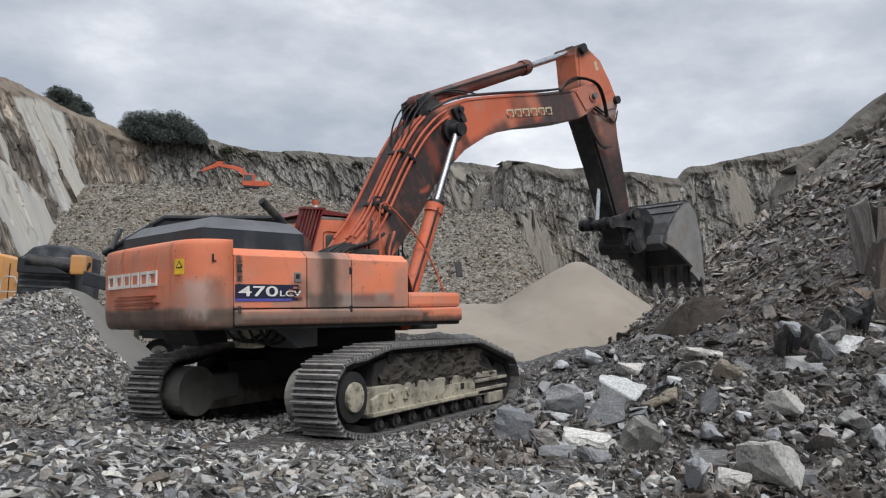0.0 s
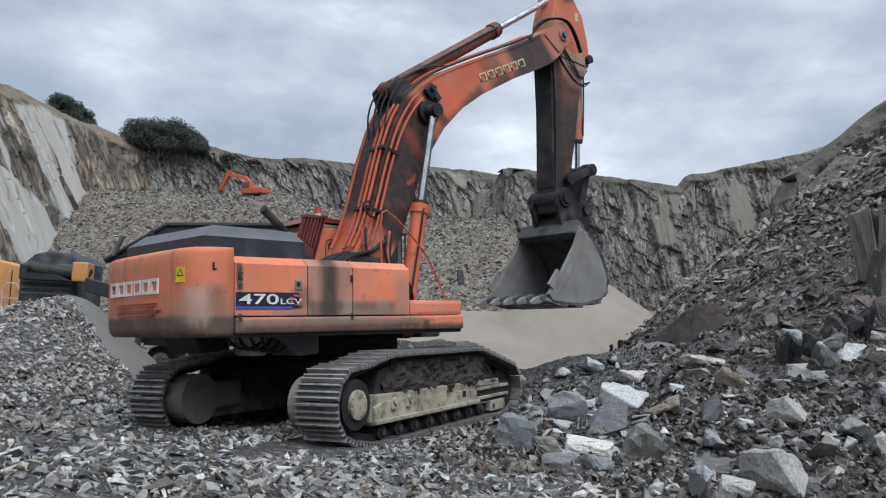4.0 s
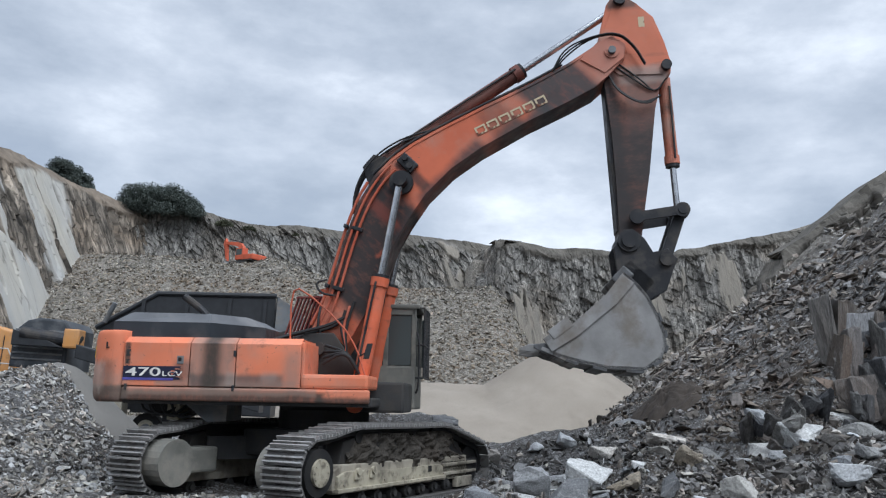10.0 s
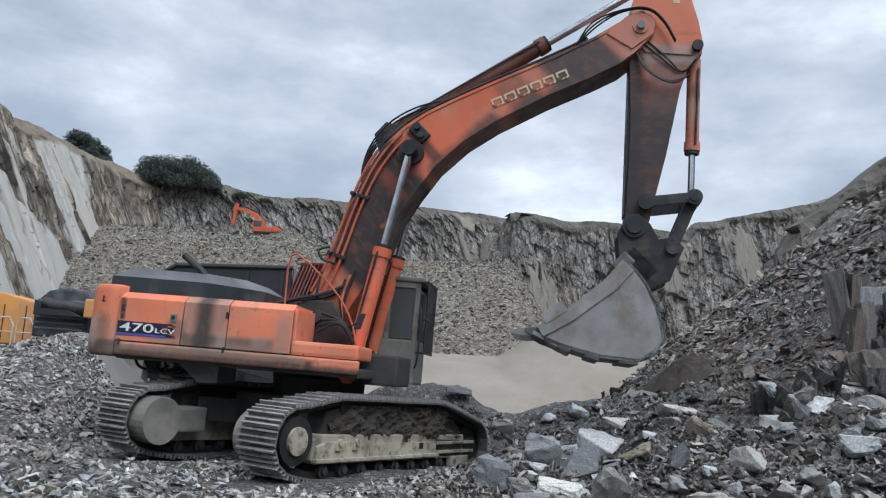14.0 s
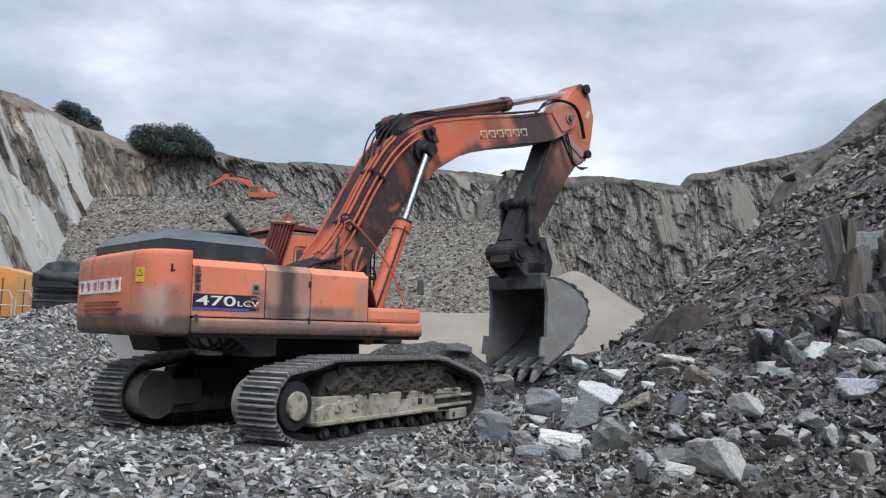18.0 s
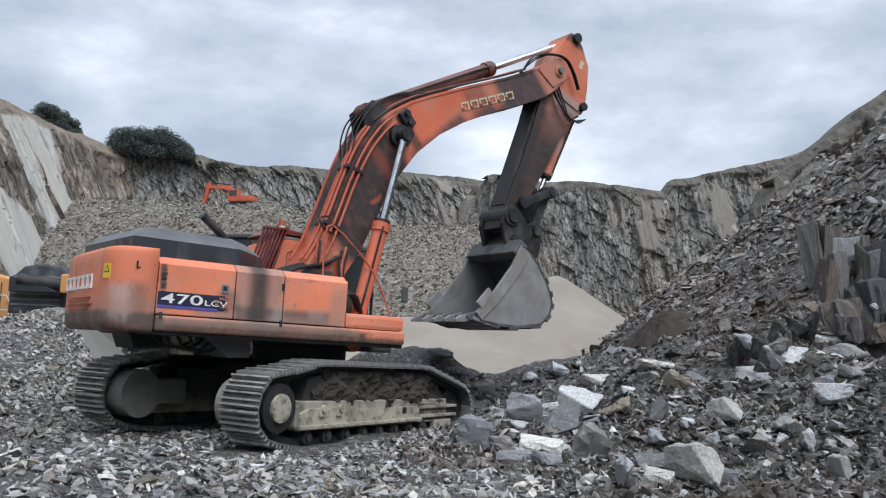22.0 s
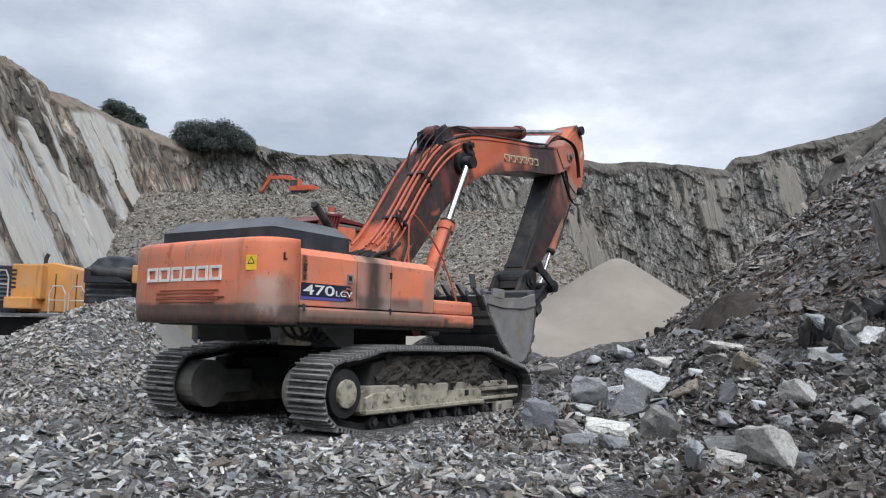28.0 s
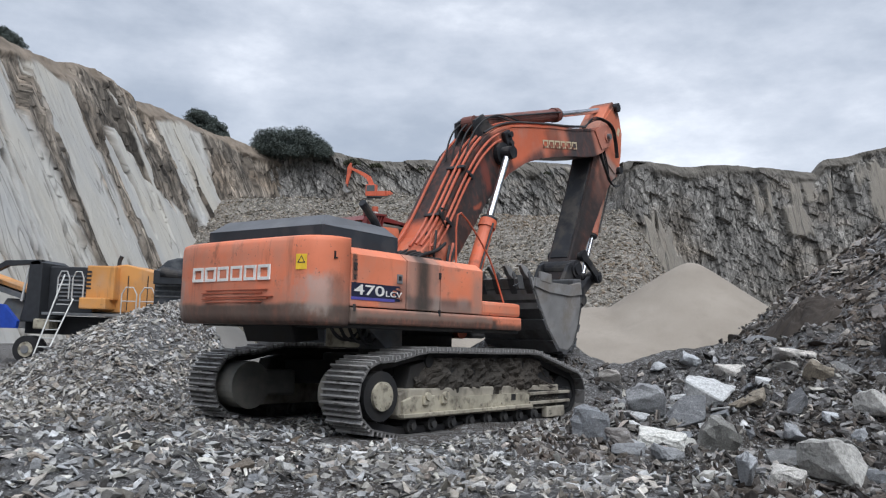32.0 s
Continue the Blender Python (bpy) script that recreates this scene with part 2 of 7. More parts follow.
# x from, x to, z from, z to, softness, unevenness, colour, strength, grain
OILY = (0.047, 0.046, 0.048)
WASH, FILM = (0.30, 0.215, 0.175), (0.115, 0.098, 0.09)
HOUSE_STAINS = [(-1.70, -1.02, 1.5, 2.45, 0.10, 0.08, WASH, 0.7, 1.6), (-1.70, -0.30, 1.60, 1.80, 0.05, 0.05, FILM, 0.84, 1.8), (-1.25, -0.10, 1.6, 1.70, 0.05, 0.06, WASH, 0.55, 2.0), (-1.50, -1.24, 1.55, 2.55, 0.09, 0.07, SOOT, 0.95, 2.0),
                (-0.30, -0.02, 1.60, 2.12, 0.12, 0.08, WASH, 0.62, 2.0), (-1.15, -1.0, 1.62, 1.84, 0.04, 0.06, SCRAPE, 0.4, 3.0), (-0.62, -0.38, 1.70, 1.84, 0.06, 0.07, SCRAPE, 0.35, 3.0), (-2.7, 0.3, 1.33, 1.565, 0.04, 0.05, SOOT, 0.93, 2.4), (0.2, 1.1, 1.33, 1.49, 0.04, 0.05, SOOT, 0.9, 2.4),
                (-2.7, 0.2, 1.50, 1.62, 0.03, 0.04, WASH, 0.6, 2.4), (-3.6, -2.6, 1.2, 1.625, 0.035, 0.05, SOOT, 0.95, 2.0), (-3.6, -2.6, 1.42, 1.54, 0.04, 0.08, WASH, 0.28, 6.0),
                (-3.24, -2.98, 1.54, 1.95, 0.07, 0.14, SCRAPE, 0.7, 9.0), (-3.02, -2.84, 1.5, 1.98, 0.09, 0.14, SOOT, 0.6, 7.0), (-2.69, -2.6, 1.92, 2.25, 0.02, 0.05, SOOT, 0.85, 9.0), (-3.5, -2.6, 1.55, 1.80, 0.12, 0.2, WASH, 0.4, 3.0),
                (-2.2, -1.66, 1.62, 1.74, 0.04, 0.06, WASH, 0.65, 3.0), (-1.92, -1.66, 1.72, 1.98, 0.06, 0.08, FILM, 0.6, 4.0)]
BOOM_STAINS = [(5.2, 6.28, -0.5, 0.75, 0.13, 0.16, OILY, 0.96, 1.7), (2.8, 4.2, 0.2, 0.62, 0.10, 0.10, OILY, 0.85, 1.5), (4.0, 4.9, -0.1, 0.42, 0.12, 0.10, OILY, 0.85, 1.5), (4.7, 5.4, -0.3, 0.24, 0.10, 0.10, OILY, 0.9, 1.5),
               (4.45, 4.95, 0.1, 0.9, 0.1, 0.2, SOOT, 0.5, 2.5), (6.25, 7.2, -0.4, 0.5, 0.1, 0.1, (0.42, 0.21, 0.16), 0.6, 2.0), (0.75, 2.72, -0.35, 1.7, 0.12, 0.16, GREASE, 0.99, 1.2),
               (1.66, 1.9, 0.36, 0.44, 0.03, 0.10, (0.50, 0.12, 0.06), 0.6, 5.0), (2.15, 2.35, 0.5, 1.3, 0.08, 0.2, (0.30, 0.065, 0.04), 0.5, 4.0), (2.95, 3.12, 0.6, 1.3, 0.05, 0.06, GREASE, 0.8, 4.0)]
ARM_STAINS = [(0.35, 2.3, 0.15, 1.0, 0.15, 0.15, (0.16, 0.10, 0.085), 0.88, 1.6), (0.28, 3.7, -0.4, 0.12, 0.12, 0.12, GREASE, 0.95, 1.4), (1.15, 3.7, -0.4, 1.0, 0.4, 0.2, GREASE, 0.95, 1.6),
              (0.25, 0.55, 0.1, 0.9, 0.06, 0.06, SCRAPE, 0.5, 3.0), (-1.1, -0.8, 0.0, 0.5, 0.06, 0.06, SOOT, 0.8, 3.0), (-0.4, 0.3, -0.4, 0.05, 0.1, 0.1, WASH, 0.6, 2.0)]
FADED = (0.76, 0.232, 0.122)
ORANGE = paint("orange_paint", FADED, wear=0.16, dust=0.5, stains=HOUSE_STAINS, chip=0.635)
ORANGE_PLAIN = paint("orange_cylinder_paint", (0.66, 0.15, 0.07), wear=0.35, dust=0.35)
# boom and arm orange is muted: haze painted in along with the dust
ORANGE_BOOM = paint("orange_paint_boom", (0.60, 0.150, 0.074), dirt=(0.10, 0.05, 0.038), wear=0.3, grain=1.4, dust=0.6, stains=BOOM_STAINS)
ORANGE_ARM = paint("orange_paint_arm", (0.62, 0.185, 0.10), dirt=(0.09, 0.05, 0.04), wear=0.25, grain=1.4, dust=0.4, stains=ARM_STAINS)
# dusty orange, paled further to carry the light that falls on the barrel
ORANGE_PALED = paint("paled_cylinder_paint", (0.52, 0.175, 0.11), wear=0.4, dust=0.75)
RUSTY = paint("grimy_rust_red_paint", (0.17, 0.062, 0.048), dirt=(0.04, 0.035, 0.033), wear=0.8, grain=2.0, dust=0.3)
BLACK_STEEL = metal_mat("oily_black_steel", (0.035, 0.036, 0.04), 0.5, 0.4, (0.075, 0.068, 0.062), 0.45)
# the hood's top is greyed and blued: sky reflection painted in besides the dust
HOOD = metal_mat("sky_greyed_hood", (0.11, 0.115, 0.125), 0.45, 0.0, (0.19, 0.19, 0.195), 0.4, 1.3, 0.05)
HOOD_SIDE = metal_mat("black_hood_side", (0.035, 0.042, 0.05), 0.3, 0.0, (0.07, 0.072, 0.075), 0.25, 1.6, 0.04)
DARK = metal_mat("dark_frame_steel", (0.05, 0.05, 0.05), 0.7, 0.2, (0.06, 0.055, 0.05), 0.5)
# near-black: the shade under the machine and inside the tracks, put into the colour
SHADE_BLACK = metal_mat("shade_black", (0.02, 0.02, 0.021), 0.62, 0.0, (0.042, 0.038, 0.034), 0.4)
SHOE_PLATE = metal_mat("dark_track_plate", (0.16, 0.155, 0.15), 0.6, 0.4, (0.06, 0.053, 0.046), 0.45, 5.0)
SHOE = metal_mat("worn_track_steel", (0.42, 0.41, 0.40), 0.45, 0.6, (0.09, 0.08, 0.07), 0.38, 5.0)
FRAME_MUD = metal_mat("muddy_track_frame", (0.36, 0.33, 0.27), 0.7, 0.1, (0.12, 0.105, 0.085), 0.45, 2.6)
MUD = rock_mat("caked_mud", (0.035, 0.032, 0.029), (0.044, 0.040, 0.036), (0.065, 0.059, 0.052), (0.055, 0.045, 0.037), True, 2.6)
HUB = metal_mat("pale_hub_plate", (0.42, 0.385, 0.30), 0.65, 0.1, (0.13, 0.115, 0.09), 0.42, 6.0)
CHROME = plain("chrome_rod", (0.60, 0.61, 0.63), 0.24, 1.0, 0.0)
# bucket steel twice: paler for its lit side walls, darker for its shaded hollow
BUCKET_STEEL = metal_mat("worn_bucket_steel", (0.29, 0.285, 0.28), 0.55, 0.35, (0.19, 0.165, 0.14), 0.45, 1.6)
BUCKET_SHADED = metal_mat("shaded_bucket_steel", (0.115, 0.117, 0.122), 0.55, 0.4, (0.06, 0.055, 0.05), 0.4)
RUBBER = plain("black_rubber", (0.02, 0.02, 0.021), 0.6)
HOSE_RED = paint("orange_painted_pipe", (0.50, 0.115, 0.06), dirt=(0.05, 0.035, 0.03), wear=0.6, streak=False)
WHITE = plain("white_decal", (0.78, 0.76, 0.72), 0.5)


def worn_letters():
    m, nt, b = nodes_of("worn_cream_decal", 0.75)
    f = ramp_node(nt, noise_node(nt, 5.5, 5, 0.6), [(0.52, (0, 0, 0)), (0.60, (1, 1, 1))])
    nt.links.new(mix_node(nt, f, (0.55, 0.46, 0.31), (0.17, 0.07, 0.045)), b.inputs["Base Color"])
    return m


CREAM = worn_letters()
DECAL_DARK = plain("dark_blue_decal", (0.022, 0.024, 0.05), 0.45)
DECAL_BLUE = plain("violet_decal_stripe", (0.10, 0.09, 0.34), 0.45)
YELLOW = plain("warning_yellow", (0.80, 0.52, 0.04), 0.5)
MAROON = paint("maroon_grille_paint", (0.16, 0.025, 0.025), wear=0.3, streak=False)
CAB_GREY = metal_mat("dusty_grey_cab", (0.17, 0.168, 0.15), 0.6, 0.1, (0.24, 0.225, 0.195), 0.5)
CRUSHER_YELLOW = paint("yellow_orange_paint", (0.60, 0.285, 0.085), wear=0.25, dust=0.5)
CRUSHER_BLACK = plain("black_machine_paint", (0.03, 0.032, 0.036), 0.5)
CRUSHER_GREY = metal_mat("dusty_grey_plate", (0.16, 0.17, 0.18), 0.6, 0.2, (0.22, 0.2, 0.18), 0.5)
RAIL = plain("pale_galvanised_rail", (0.62, 0.62, 0.60), 0.45, 0.4)
COWL = metal_mat("dusty_black_cowl", (0.055, 0.062, 0.072), 0.5, 0.0, (0.13, 0.135, 0.14), 0.5, 2.0)
BLUE = plain("blue_panel", (0.02, 0.06, 0.35), 0.5)


def glass_mat():
    m, nt, b = nodes_of("cab_glass", 0.08)
    b.inputs["Base Color"].default_value = (0.075, 0.085, 0.085, 1)
    b.inputs["Specular IOR Level"].default_value = 0.6
    return m


GLASS = glass_mat()
SHARDS = rock_mat("slate_shards", (0.058, 0.057, 0.056), (0.245, 0.245, 0.242), (0.64, 0.64, 0.63), (0.265, 0.23, 0.19), True, 1.0, 0.57)
SHARDS_FAR = rock_mat("brown_grey_scree", (0.06, 0.054, 0.047), (0.18, 0.165, 0.14), (0.44, 0.41, 0.36), (0.215, 0.165, 0.12), True, 0.35, 0.52)
SHARDS_DARK = rock_mat("dark_rubble", (0.017, 0.0157, 0.0148), (0.060, 0.056, 0.053), (0.50, 0.49, 0.48), (0.125, 0.099, 0.081), True, 0.7, 0.54, 0.86)
# the slope's far rubble, paler than the near: distance haze mixed into its greys
SHARDS_HAZED = rock_mat("hazed_slope_rubble", (0.06, 0.055, 0.05), (0.19, 0.177, 0.163), (0.52, 0.50, 0.475), (0.20, 0.158, 0.13), True, 0.6, 0.57, 0.84)
PLATES = rock_mat("brown_slate_plates", (0.06, 0.055, 0.05), (0.175, 0.16, 0.147), (0.42, 0.40, 0.375), (0.19, 0.15, 0.125), True, 0.9, 0.56, 0.86)
BOULDER = rock_mat("slate_boulder", (0.12, 0.122, 0.126), (0.225, 0.227, 0.23), (0.50, 0.50, 0.498), (0.21, 0.175, 0.14), False, 2.2, 0.72)
DARK_SLATE = rock_mat("dark_upright_slate", (0.05, 0.05, 0.052), (0.085, 0.085, 0.088), (0.25, 0.25, 0.255), (0.14, 0.108, 0.085), False, 1.5, 0.7)
OUTCROP = rock_mat("grey_brown_upright_slate", (0.068, 0.065, 0.063), (0.10, 0.094, 0.09), (0.28, 0.275, 0.27), (0.135, 0.104, 0.085), False, 2.6, 0.55)
PALE_ROCK = rock_mat("pale_quartzy_rock", (0.44, 0.45, 0.46), (0.52, 0.53, 0.54), (0.66, 0.66, 0.66), (0.4, 0.36, 0.3), False, 1.5, 0.85)
CREAM_ROCK = rock_mat("cream_stained_rock", (0.27, 0.25, 0.22), (0.36, 0.34, 0.305), (0.50, 0.485, 0.455), (0.31, 0.25, 0.19), False, 1.8, 0.75)
BROWN_ROCK = rock_mat("rusty_brown_rock", (0.14, 0.12, 0.10), (0.18, 0.155, 0.13), (0.31, 0.285, 0.25), (0.18, 0.13, 0.095), False, 1.5, 0.66)


def cells(nt, scale, source="Object"):
    """Small stones as voronoi cells: each one's random value and the distance to its middle."""
    tc, v = nt.nodes.new("ShaderNodeTexCoord"), nt.nodes.new("ShaderNodeTexVoronoi")
    v.inputs["Scale"].default_value = scale
    v.distance = "CHEBYCHEV"
    nt.links.new(tc.outputs[source], v.inputs["Vector"])
    sep = nt.nodes.new("ShaderNodeSeparateColor")
    nt.links.new(v.outputs["Color"], sep.inputs["Color"])
    return sep.outputs[0], v.outputs["Distance"]


def ground_mat():
    m, nt, b = nodes_of("quarry_dirt", 0.9)
    c = ramp_node(nt, noise_node(nt, 0.35, 6), [(0.3, (0.042, 0.035, 0.030)), (0.72, (0.095, 0.081, 0.069))])
    # blue-grey stone dust lies in drifts between the brown earth
    drift = ramp_node(nt, noise_node(nt, 0.42, 5, 0.6, (1, 1, 1), (0, 0, 30)), [(0.48, (0, 0, 0)), (0.62, (0.6, 0.6, 0.6))])
    c = mix_node(nt, drift, c, (0.145, 0.149, 0.156))
    c = mix_node(nt, 1.0, c, ramp_node(nt, noise_node(nt, 11, 8, 0.7), steps((0.3, 0.5), (0.75, 1.6))), "MULTIPLY")
    for scale, lo in ((46.0, 0.55), (24.0, 0.62), (9.0, 0.80)):
        pick, mid = cells(nt, scale)
        chip = ramp_node(nt, pick, [(0.0, (0.05, 0.048, 0.046)), (1.0, (0.36, 0.36, 0.36)), (0.6, (0.13, 0.13, 0.13))])
        here = times_node(nt, ramp_node(nt, pick, steps((lo - 0.25, 0.0), (lo, 0.9))), ramp_node(nt, mid, steps((0.28, 1.0), (0.42, 0.0))))
        c = mix_node(nt, here, c, chip)
    # beyond the sand heap the ground is all loose stones, edge to edge
    tc, sep = nt.nodes.new("ShaderNodeTexCoord"), nt.nodes.new("ShaderNodeSeparateXYZ")
    nt.links.new(tc.outputs["Object"], sep.inputs[0])
    far = nt.nodes.new("ShaderNodeMath")
    far.operation, far.inputs[1].default_value = "MULTIPLY", 0.01
    nt.links.new(sep.outputs[1], far.inputs[0])
    stones = (0.16, 0.145, 0.125)
    for scale in (3.4, 5.6):
        pick, mid = cells(nt, scale)
        chip = ramp_node(nt, pick, [(0.0, (0.06, 0.055, 0.048)), (1.0, (0.38, 0.35, 0.305)), (0.5, (0.165, 0.152, 0.13))])
        stones = mix_node(nt, ramp_node(nt, mid, steps((0.30, 0.9), (0.5, 0.1))), stones, chip)
    c = mix_node(nt, ramp_node(nt, far.outputs[0], steps((0.42, 0.0), (0.50, 1.0))), c, stones)
    nt.links.new(c, b.inputs["Base Color"])
    bump_node(nt, b, noise_node(nt, 22, 8, 0.75), 1.0, 0.07)
    return m


def sand_mat(name, lo, hi, run_col):
    m, nt, b = nodes_of(name, 0.95)
    c = ramp_node(nt, noise_node(nt, 0.5, 5), [(0.3, lo), (0.7, hi)])
    c = mix_node(nt, 1.0, c, ramp_node(nt, noise_node(nt, 45, 6, 0.7), steps((0.3, 0.82), (0.7, 1.15))), "MULTIPLY")
    run = ramp_node(nt, noise_node(nt, 1.4, 5, 0.6, (1, 1, 0.2)), [(0.55, (0, 0, 0)), (0.75, (0.35, 0.35, 0.35))])
    c = mix_node(nt, run, c, run_col)
    nt.links.new(c, b.inputs["Base Color"])
    bump_node(nt, b, noise_node(nt, 30, 6, 0.7), 0.4, 0.02)
    return m


def splinters(nt, place, wide, tall, tilt):
    """Long tilted cells on a face: each one's random value and the distance to its edge."""
    turned, scaled = nt.nodes.new("ShaderNodeMapping"), nt.nodes.new("ShaderNodeMapping")
    turned.inputs["Rotation"].default_value = (0, 0, radians(tilt))
    scaled.inputs["Scale"].default_value = (wide, tall, 1)
    nt.links.new(place, turned.inputs["Vector"])
    nt.links.new(turned.outputs["Vector"], scaled.inputs["Vector"])
    out = []
    for feature in ("F1", "DISTANCE_TO_EDGE"):
        v = nt.nodes.new("ShaderNodeTexVoronoi")
        v.feature = feature
        v.inputs["Scale"].default_value = 1.0
        nt.links.new(scaled.outputs["Vector"], v.inputs["Vector"])
        out.append(v)
    sep = nt.nodes.new("ShaderNodeSeparateColor")
    nt.links.new(out[0].outputs["Color"], sep.inputs["Color"])
    return sep.outputs[0], out[1].outputs["Distance"]


def cliff_mat(name, slab, slab2, broken, broken2, soil, rusty, streaks=0.55, cracks=((0.9, 0.30, 24, 0.22, 0.05), (2.3, 0.8, 15, 0.24, 0.05), (5.0, 2.4, 30, 0.2, 0.0)), seams=((0.55, 0.10, 0.010, 0.5), (0.23, 0.16, 0.010, 0.9), (1.3, 0.2, 0.02, 0.15))):
    """Quarry face: smooth slabs where the mesh's 'slab' value is high, shattered rock elsewhere, soil where 'soil' is high; its grain runs with the bedding."""
    m, nt, b = nodes_of(name, 0.85)

    def value(key):
        at = nt.nodes.new("ShaderNodeAttribute")
        at.attribute_name = key
        return at.outputs["Fac"]

    bed = nt.nodes.new("ShaderNodeCombineXYZ")
    nt.links.new(value("along"), bed.inputs[0])
    nt.links.new(value("rise"), bed.inputs[1])

    def grain(scale, across, detail=7.0, rough=0.62):
        mp, n = nt.nodes.new("ShaderNodeMapping"), nt.nodes.new("ShaderNodeTexNoise")
        mp.inputs["Scale"].default_value = (1, across, 1)
        n.inputs["Scale"].default_value, n.inputs["Detail"].default_value, n.inputs["Roughness"].default_value = scale, detail, rough
        nt.links.new(bed.outputs[0], mp.inputs["Vector"])
        nt.links.new(mp.outputs["Vector"], n.inputs["Vector"])
        return n.outputs["Fac"]

    s = ramp_node(nt, grain(0.10, 0.5, 5), [(0.38, slab), (0.62, slab2)])
    s = mix_node(nt, 1.0, s, ramp_node(nt, grain(0.5, 0.3), steps((0.3, 0.88), (0.7, 1.08))), "MULTIPLY")
    s = mix_node(nt, ramp_node(nt, grain(0.33, 0.22, 8, 0.66), [(0.60, (0, 0, 0)), (0.66, (streaks, streaks, streaks))]), s, broken)
    s = mix_node(nt, ramp_node(nt, grain(0.4, 0.12, 8, 0.6), [(0.61, (0, 0, 0)), (0.70, (0.35, 0.35, 0.35))]), s, (0.30, 0.23, 0.17))
    for sc, ac, wide, amount in seams:
        line = ramp_node(nt, grain(sc, ac, 4, 0.5), [(0.5 - wide, (0, 0, 0)), (0.5 + wide, (0, 0, 0)), (0.5, (amount, amount, amount))])
        s = mix_node(nt, line, s, tuple(0.55 * v for v in broken))
    r = ramp_node(nt, grain(0.16, 0.9, 6, 0.65), [(0.34, broken), (0.66, broken2)])
    r = mix_node(nt, ramp_node(nt, grain(0.07, 1.6, 5, 0.6), [(0.5, (0, 0, 0)), (0.66, (0.7, 0.7, 0.7))]), r, rusty)
    r = mix_node(nt, 1.0, r, ramp_node(nt, grain(1.1, 0.16, 8, 0.7), steps((0.36, 0.72), (0.66, 1.28))), "MULTIPLY")
    r = mix_node(nt, 1.0, r, ramp_node(nt, grain(3.2, 0.35, 5, 0.7), steps((0.36, 0.78), (0.66, 1.25))), "MULTIPLY")
    # crisp splinters, cracked apart along the bedding
    for wide, tall, tilt, spread, crack in cracks:
        pick, edge = splinters(nt, bed.outputs[0], wide, tall, tilt)
        r = mix_node(nt, 1.0, r, ramp_node(nt, pick, steps((0.0, 1 - spread), (1.0, 1 + spread))), "MULTIPLY")
        if crack:
            r = mix_node(nt, 1.0, r, ramp_node(nt, edge, steps((0.0, 0.4), (crack, 1.0))), "MULTIPLY")
    c = mix_node(nt, value("slab"), r, s)
    earth = mix_node(nt, ramp_node(nt, noise_node(nt, 0.6, 7, 0.65), steps((0.35, 0.0), (0.65, 1.0))), soil, tuple(0.55 * v for v in soil))
    c = mix_node(nt, value("soil"), c, earth)
    nt.links.new(c, b.inputs["Base Color"])
    bump_node(nt, b, grain(1.6, 0.3, 9, 0.7), 0.8, 0.3)
    return m


DIRT = ground_mat()
SAND = sand_mat("crushed_stone_sand", (0.235, 0.205, 0.17), (0.315, 0.278, 0.235), (0.18, 0.155, 0.128))
SOIL = sand_mat("dark_brown_soil", (0.034, 0.028, 0.024), (0.066, 0.054, 0.045), (0.026, 0.021, 0.018))
FINES = sand_mat("grey_stone_fines", (0.14, 0.135, 0.125), (0.19, 0.18, 0.165), (0.12, 0.115, 0.105))
CLIFF_LEFT = cliff_mat("slab_face", (0.46, 0.435, 0.38), (0.40, 0.40, 0.39), (0.105, 0.092, 0.077), (0.29, 0.25, 0.205), (0.25, 0.205, 0.16), (0.235, 0.18, 0.13), 0.30,
                       ((1.1, 0.13, 3, 0.36, 0.12), (2.6, 0.30, 6, 0.36, 0.09), (6.0, 1.2, 10, 0.24, 0.0)), ((0.23, 0.16, 0.004, 0.4), (0.12, 0.22, 0.003, 0.5)))
CLIFF_BACK = cliff_mat("shattered_face", (0.29, 0.26, 0.215), (0.24, 0.222, 0.195), (0.155, 0.148, 0.138), (0.285, 0.272, 0.25), (0.15, 0.137, 0.118), (0.25, 0.21, 0.165), 0.6)
LEAF = plain("dark_foliage", (0.075, 0.09, 0.08), 0.9)
LEAF2 = plain("dry_scrub", (0.10, 0.105, 0.07), 0.8)
BARK = plain("grey_bark", (0.10, 0.085, 0.07), 0.9)

# ---------------------------------------------------------------- mesh helpers
def grid_hash(ix, iy, iz, seed):
    h = (ix.astype(np.int64) * 374761393 + iy.astype(np.int64) * 668265263 + iz.astype(np.int64) * 2147483647 + seed * 144665) & 0x7FFFFFFF
    h = ((h ^ (h >> 13)) * 1274126177) & 0x7FFFFFFF
    return ((h ^ (h >> 16)) & 0xFFFF) / 32767.5 - 1.0


def vnoise(x, y, z=None, seed=0):
    """Smooth value noise in -1..1 on arrays."""
    x, y = np.asarray(x, float), np.asarray(y, float)
    z = np.zeros_like(x) if z is None else np.asarray(z, float)
    i, j, k = np.floor(x), np.floor(y), np.floor(z)
    u, v, w = x - i, y - j, z - k
    u, v, w = (a * a * (3 - 2 * a) for a in (u, v, w))
    out = 0
    for a in (0, 1):
        for b in (0, 1):
            for c in (0, 1):
                out = out + grid_hash(i + a, j + b, k + c, seed) * (u if a else 1 - u) * (v if b else 1 - v) * (w if c else 1 - w)
    return out


def fbm(x, y, z=None, octaves=4, seed=0, gain=0.5):
    s, a, f = 0, 1.0, 1.0
    z0 = np.zeros_like(np.asarray(x, float)) if z is None else z
    for o in range(octaves):
        s = s + a * vnoise(np.asarray(x) * f, np.asarray(y) * f, z0 * f, seed + 17 * o)
        a, f = a * gain, f * 2.03
    return s


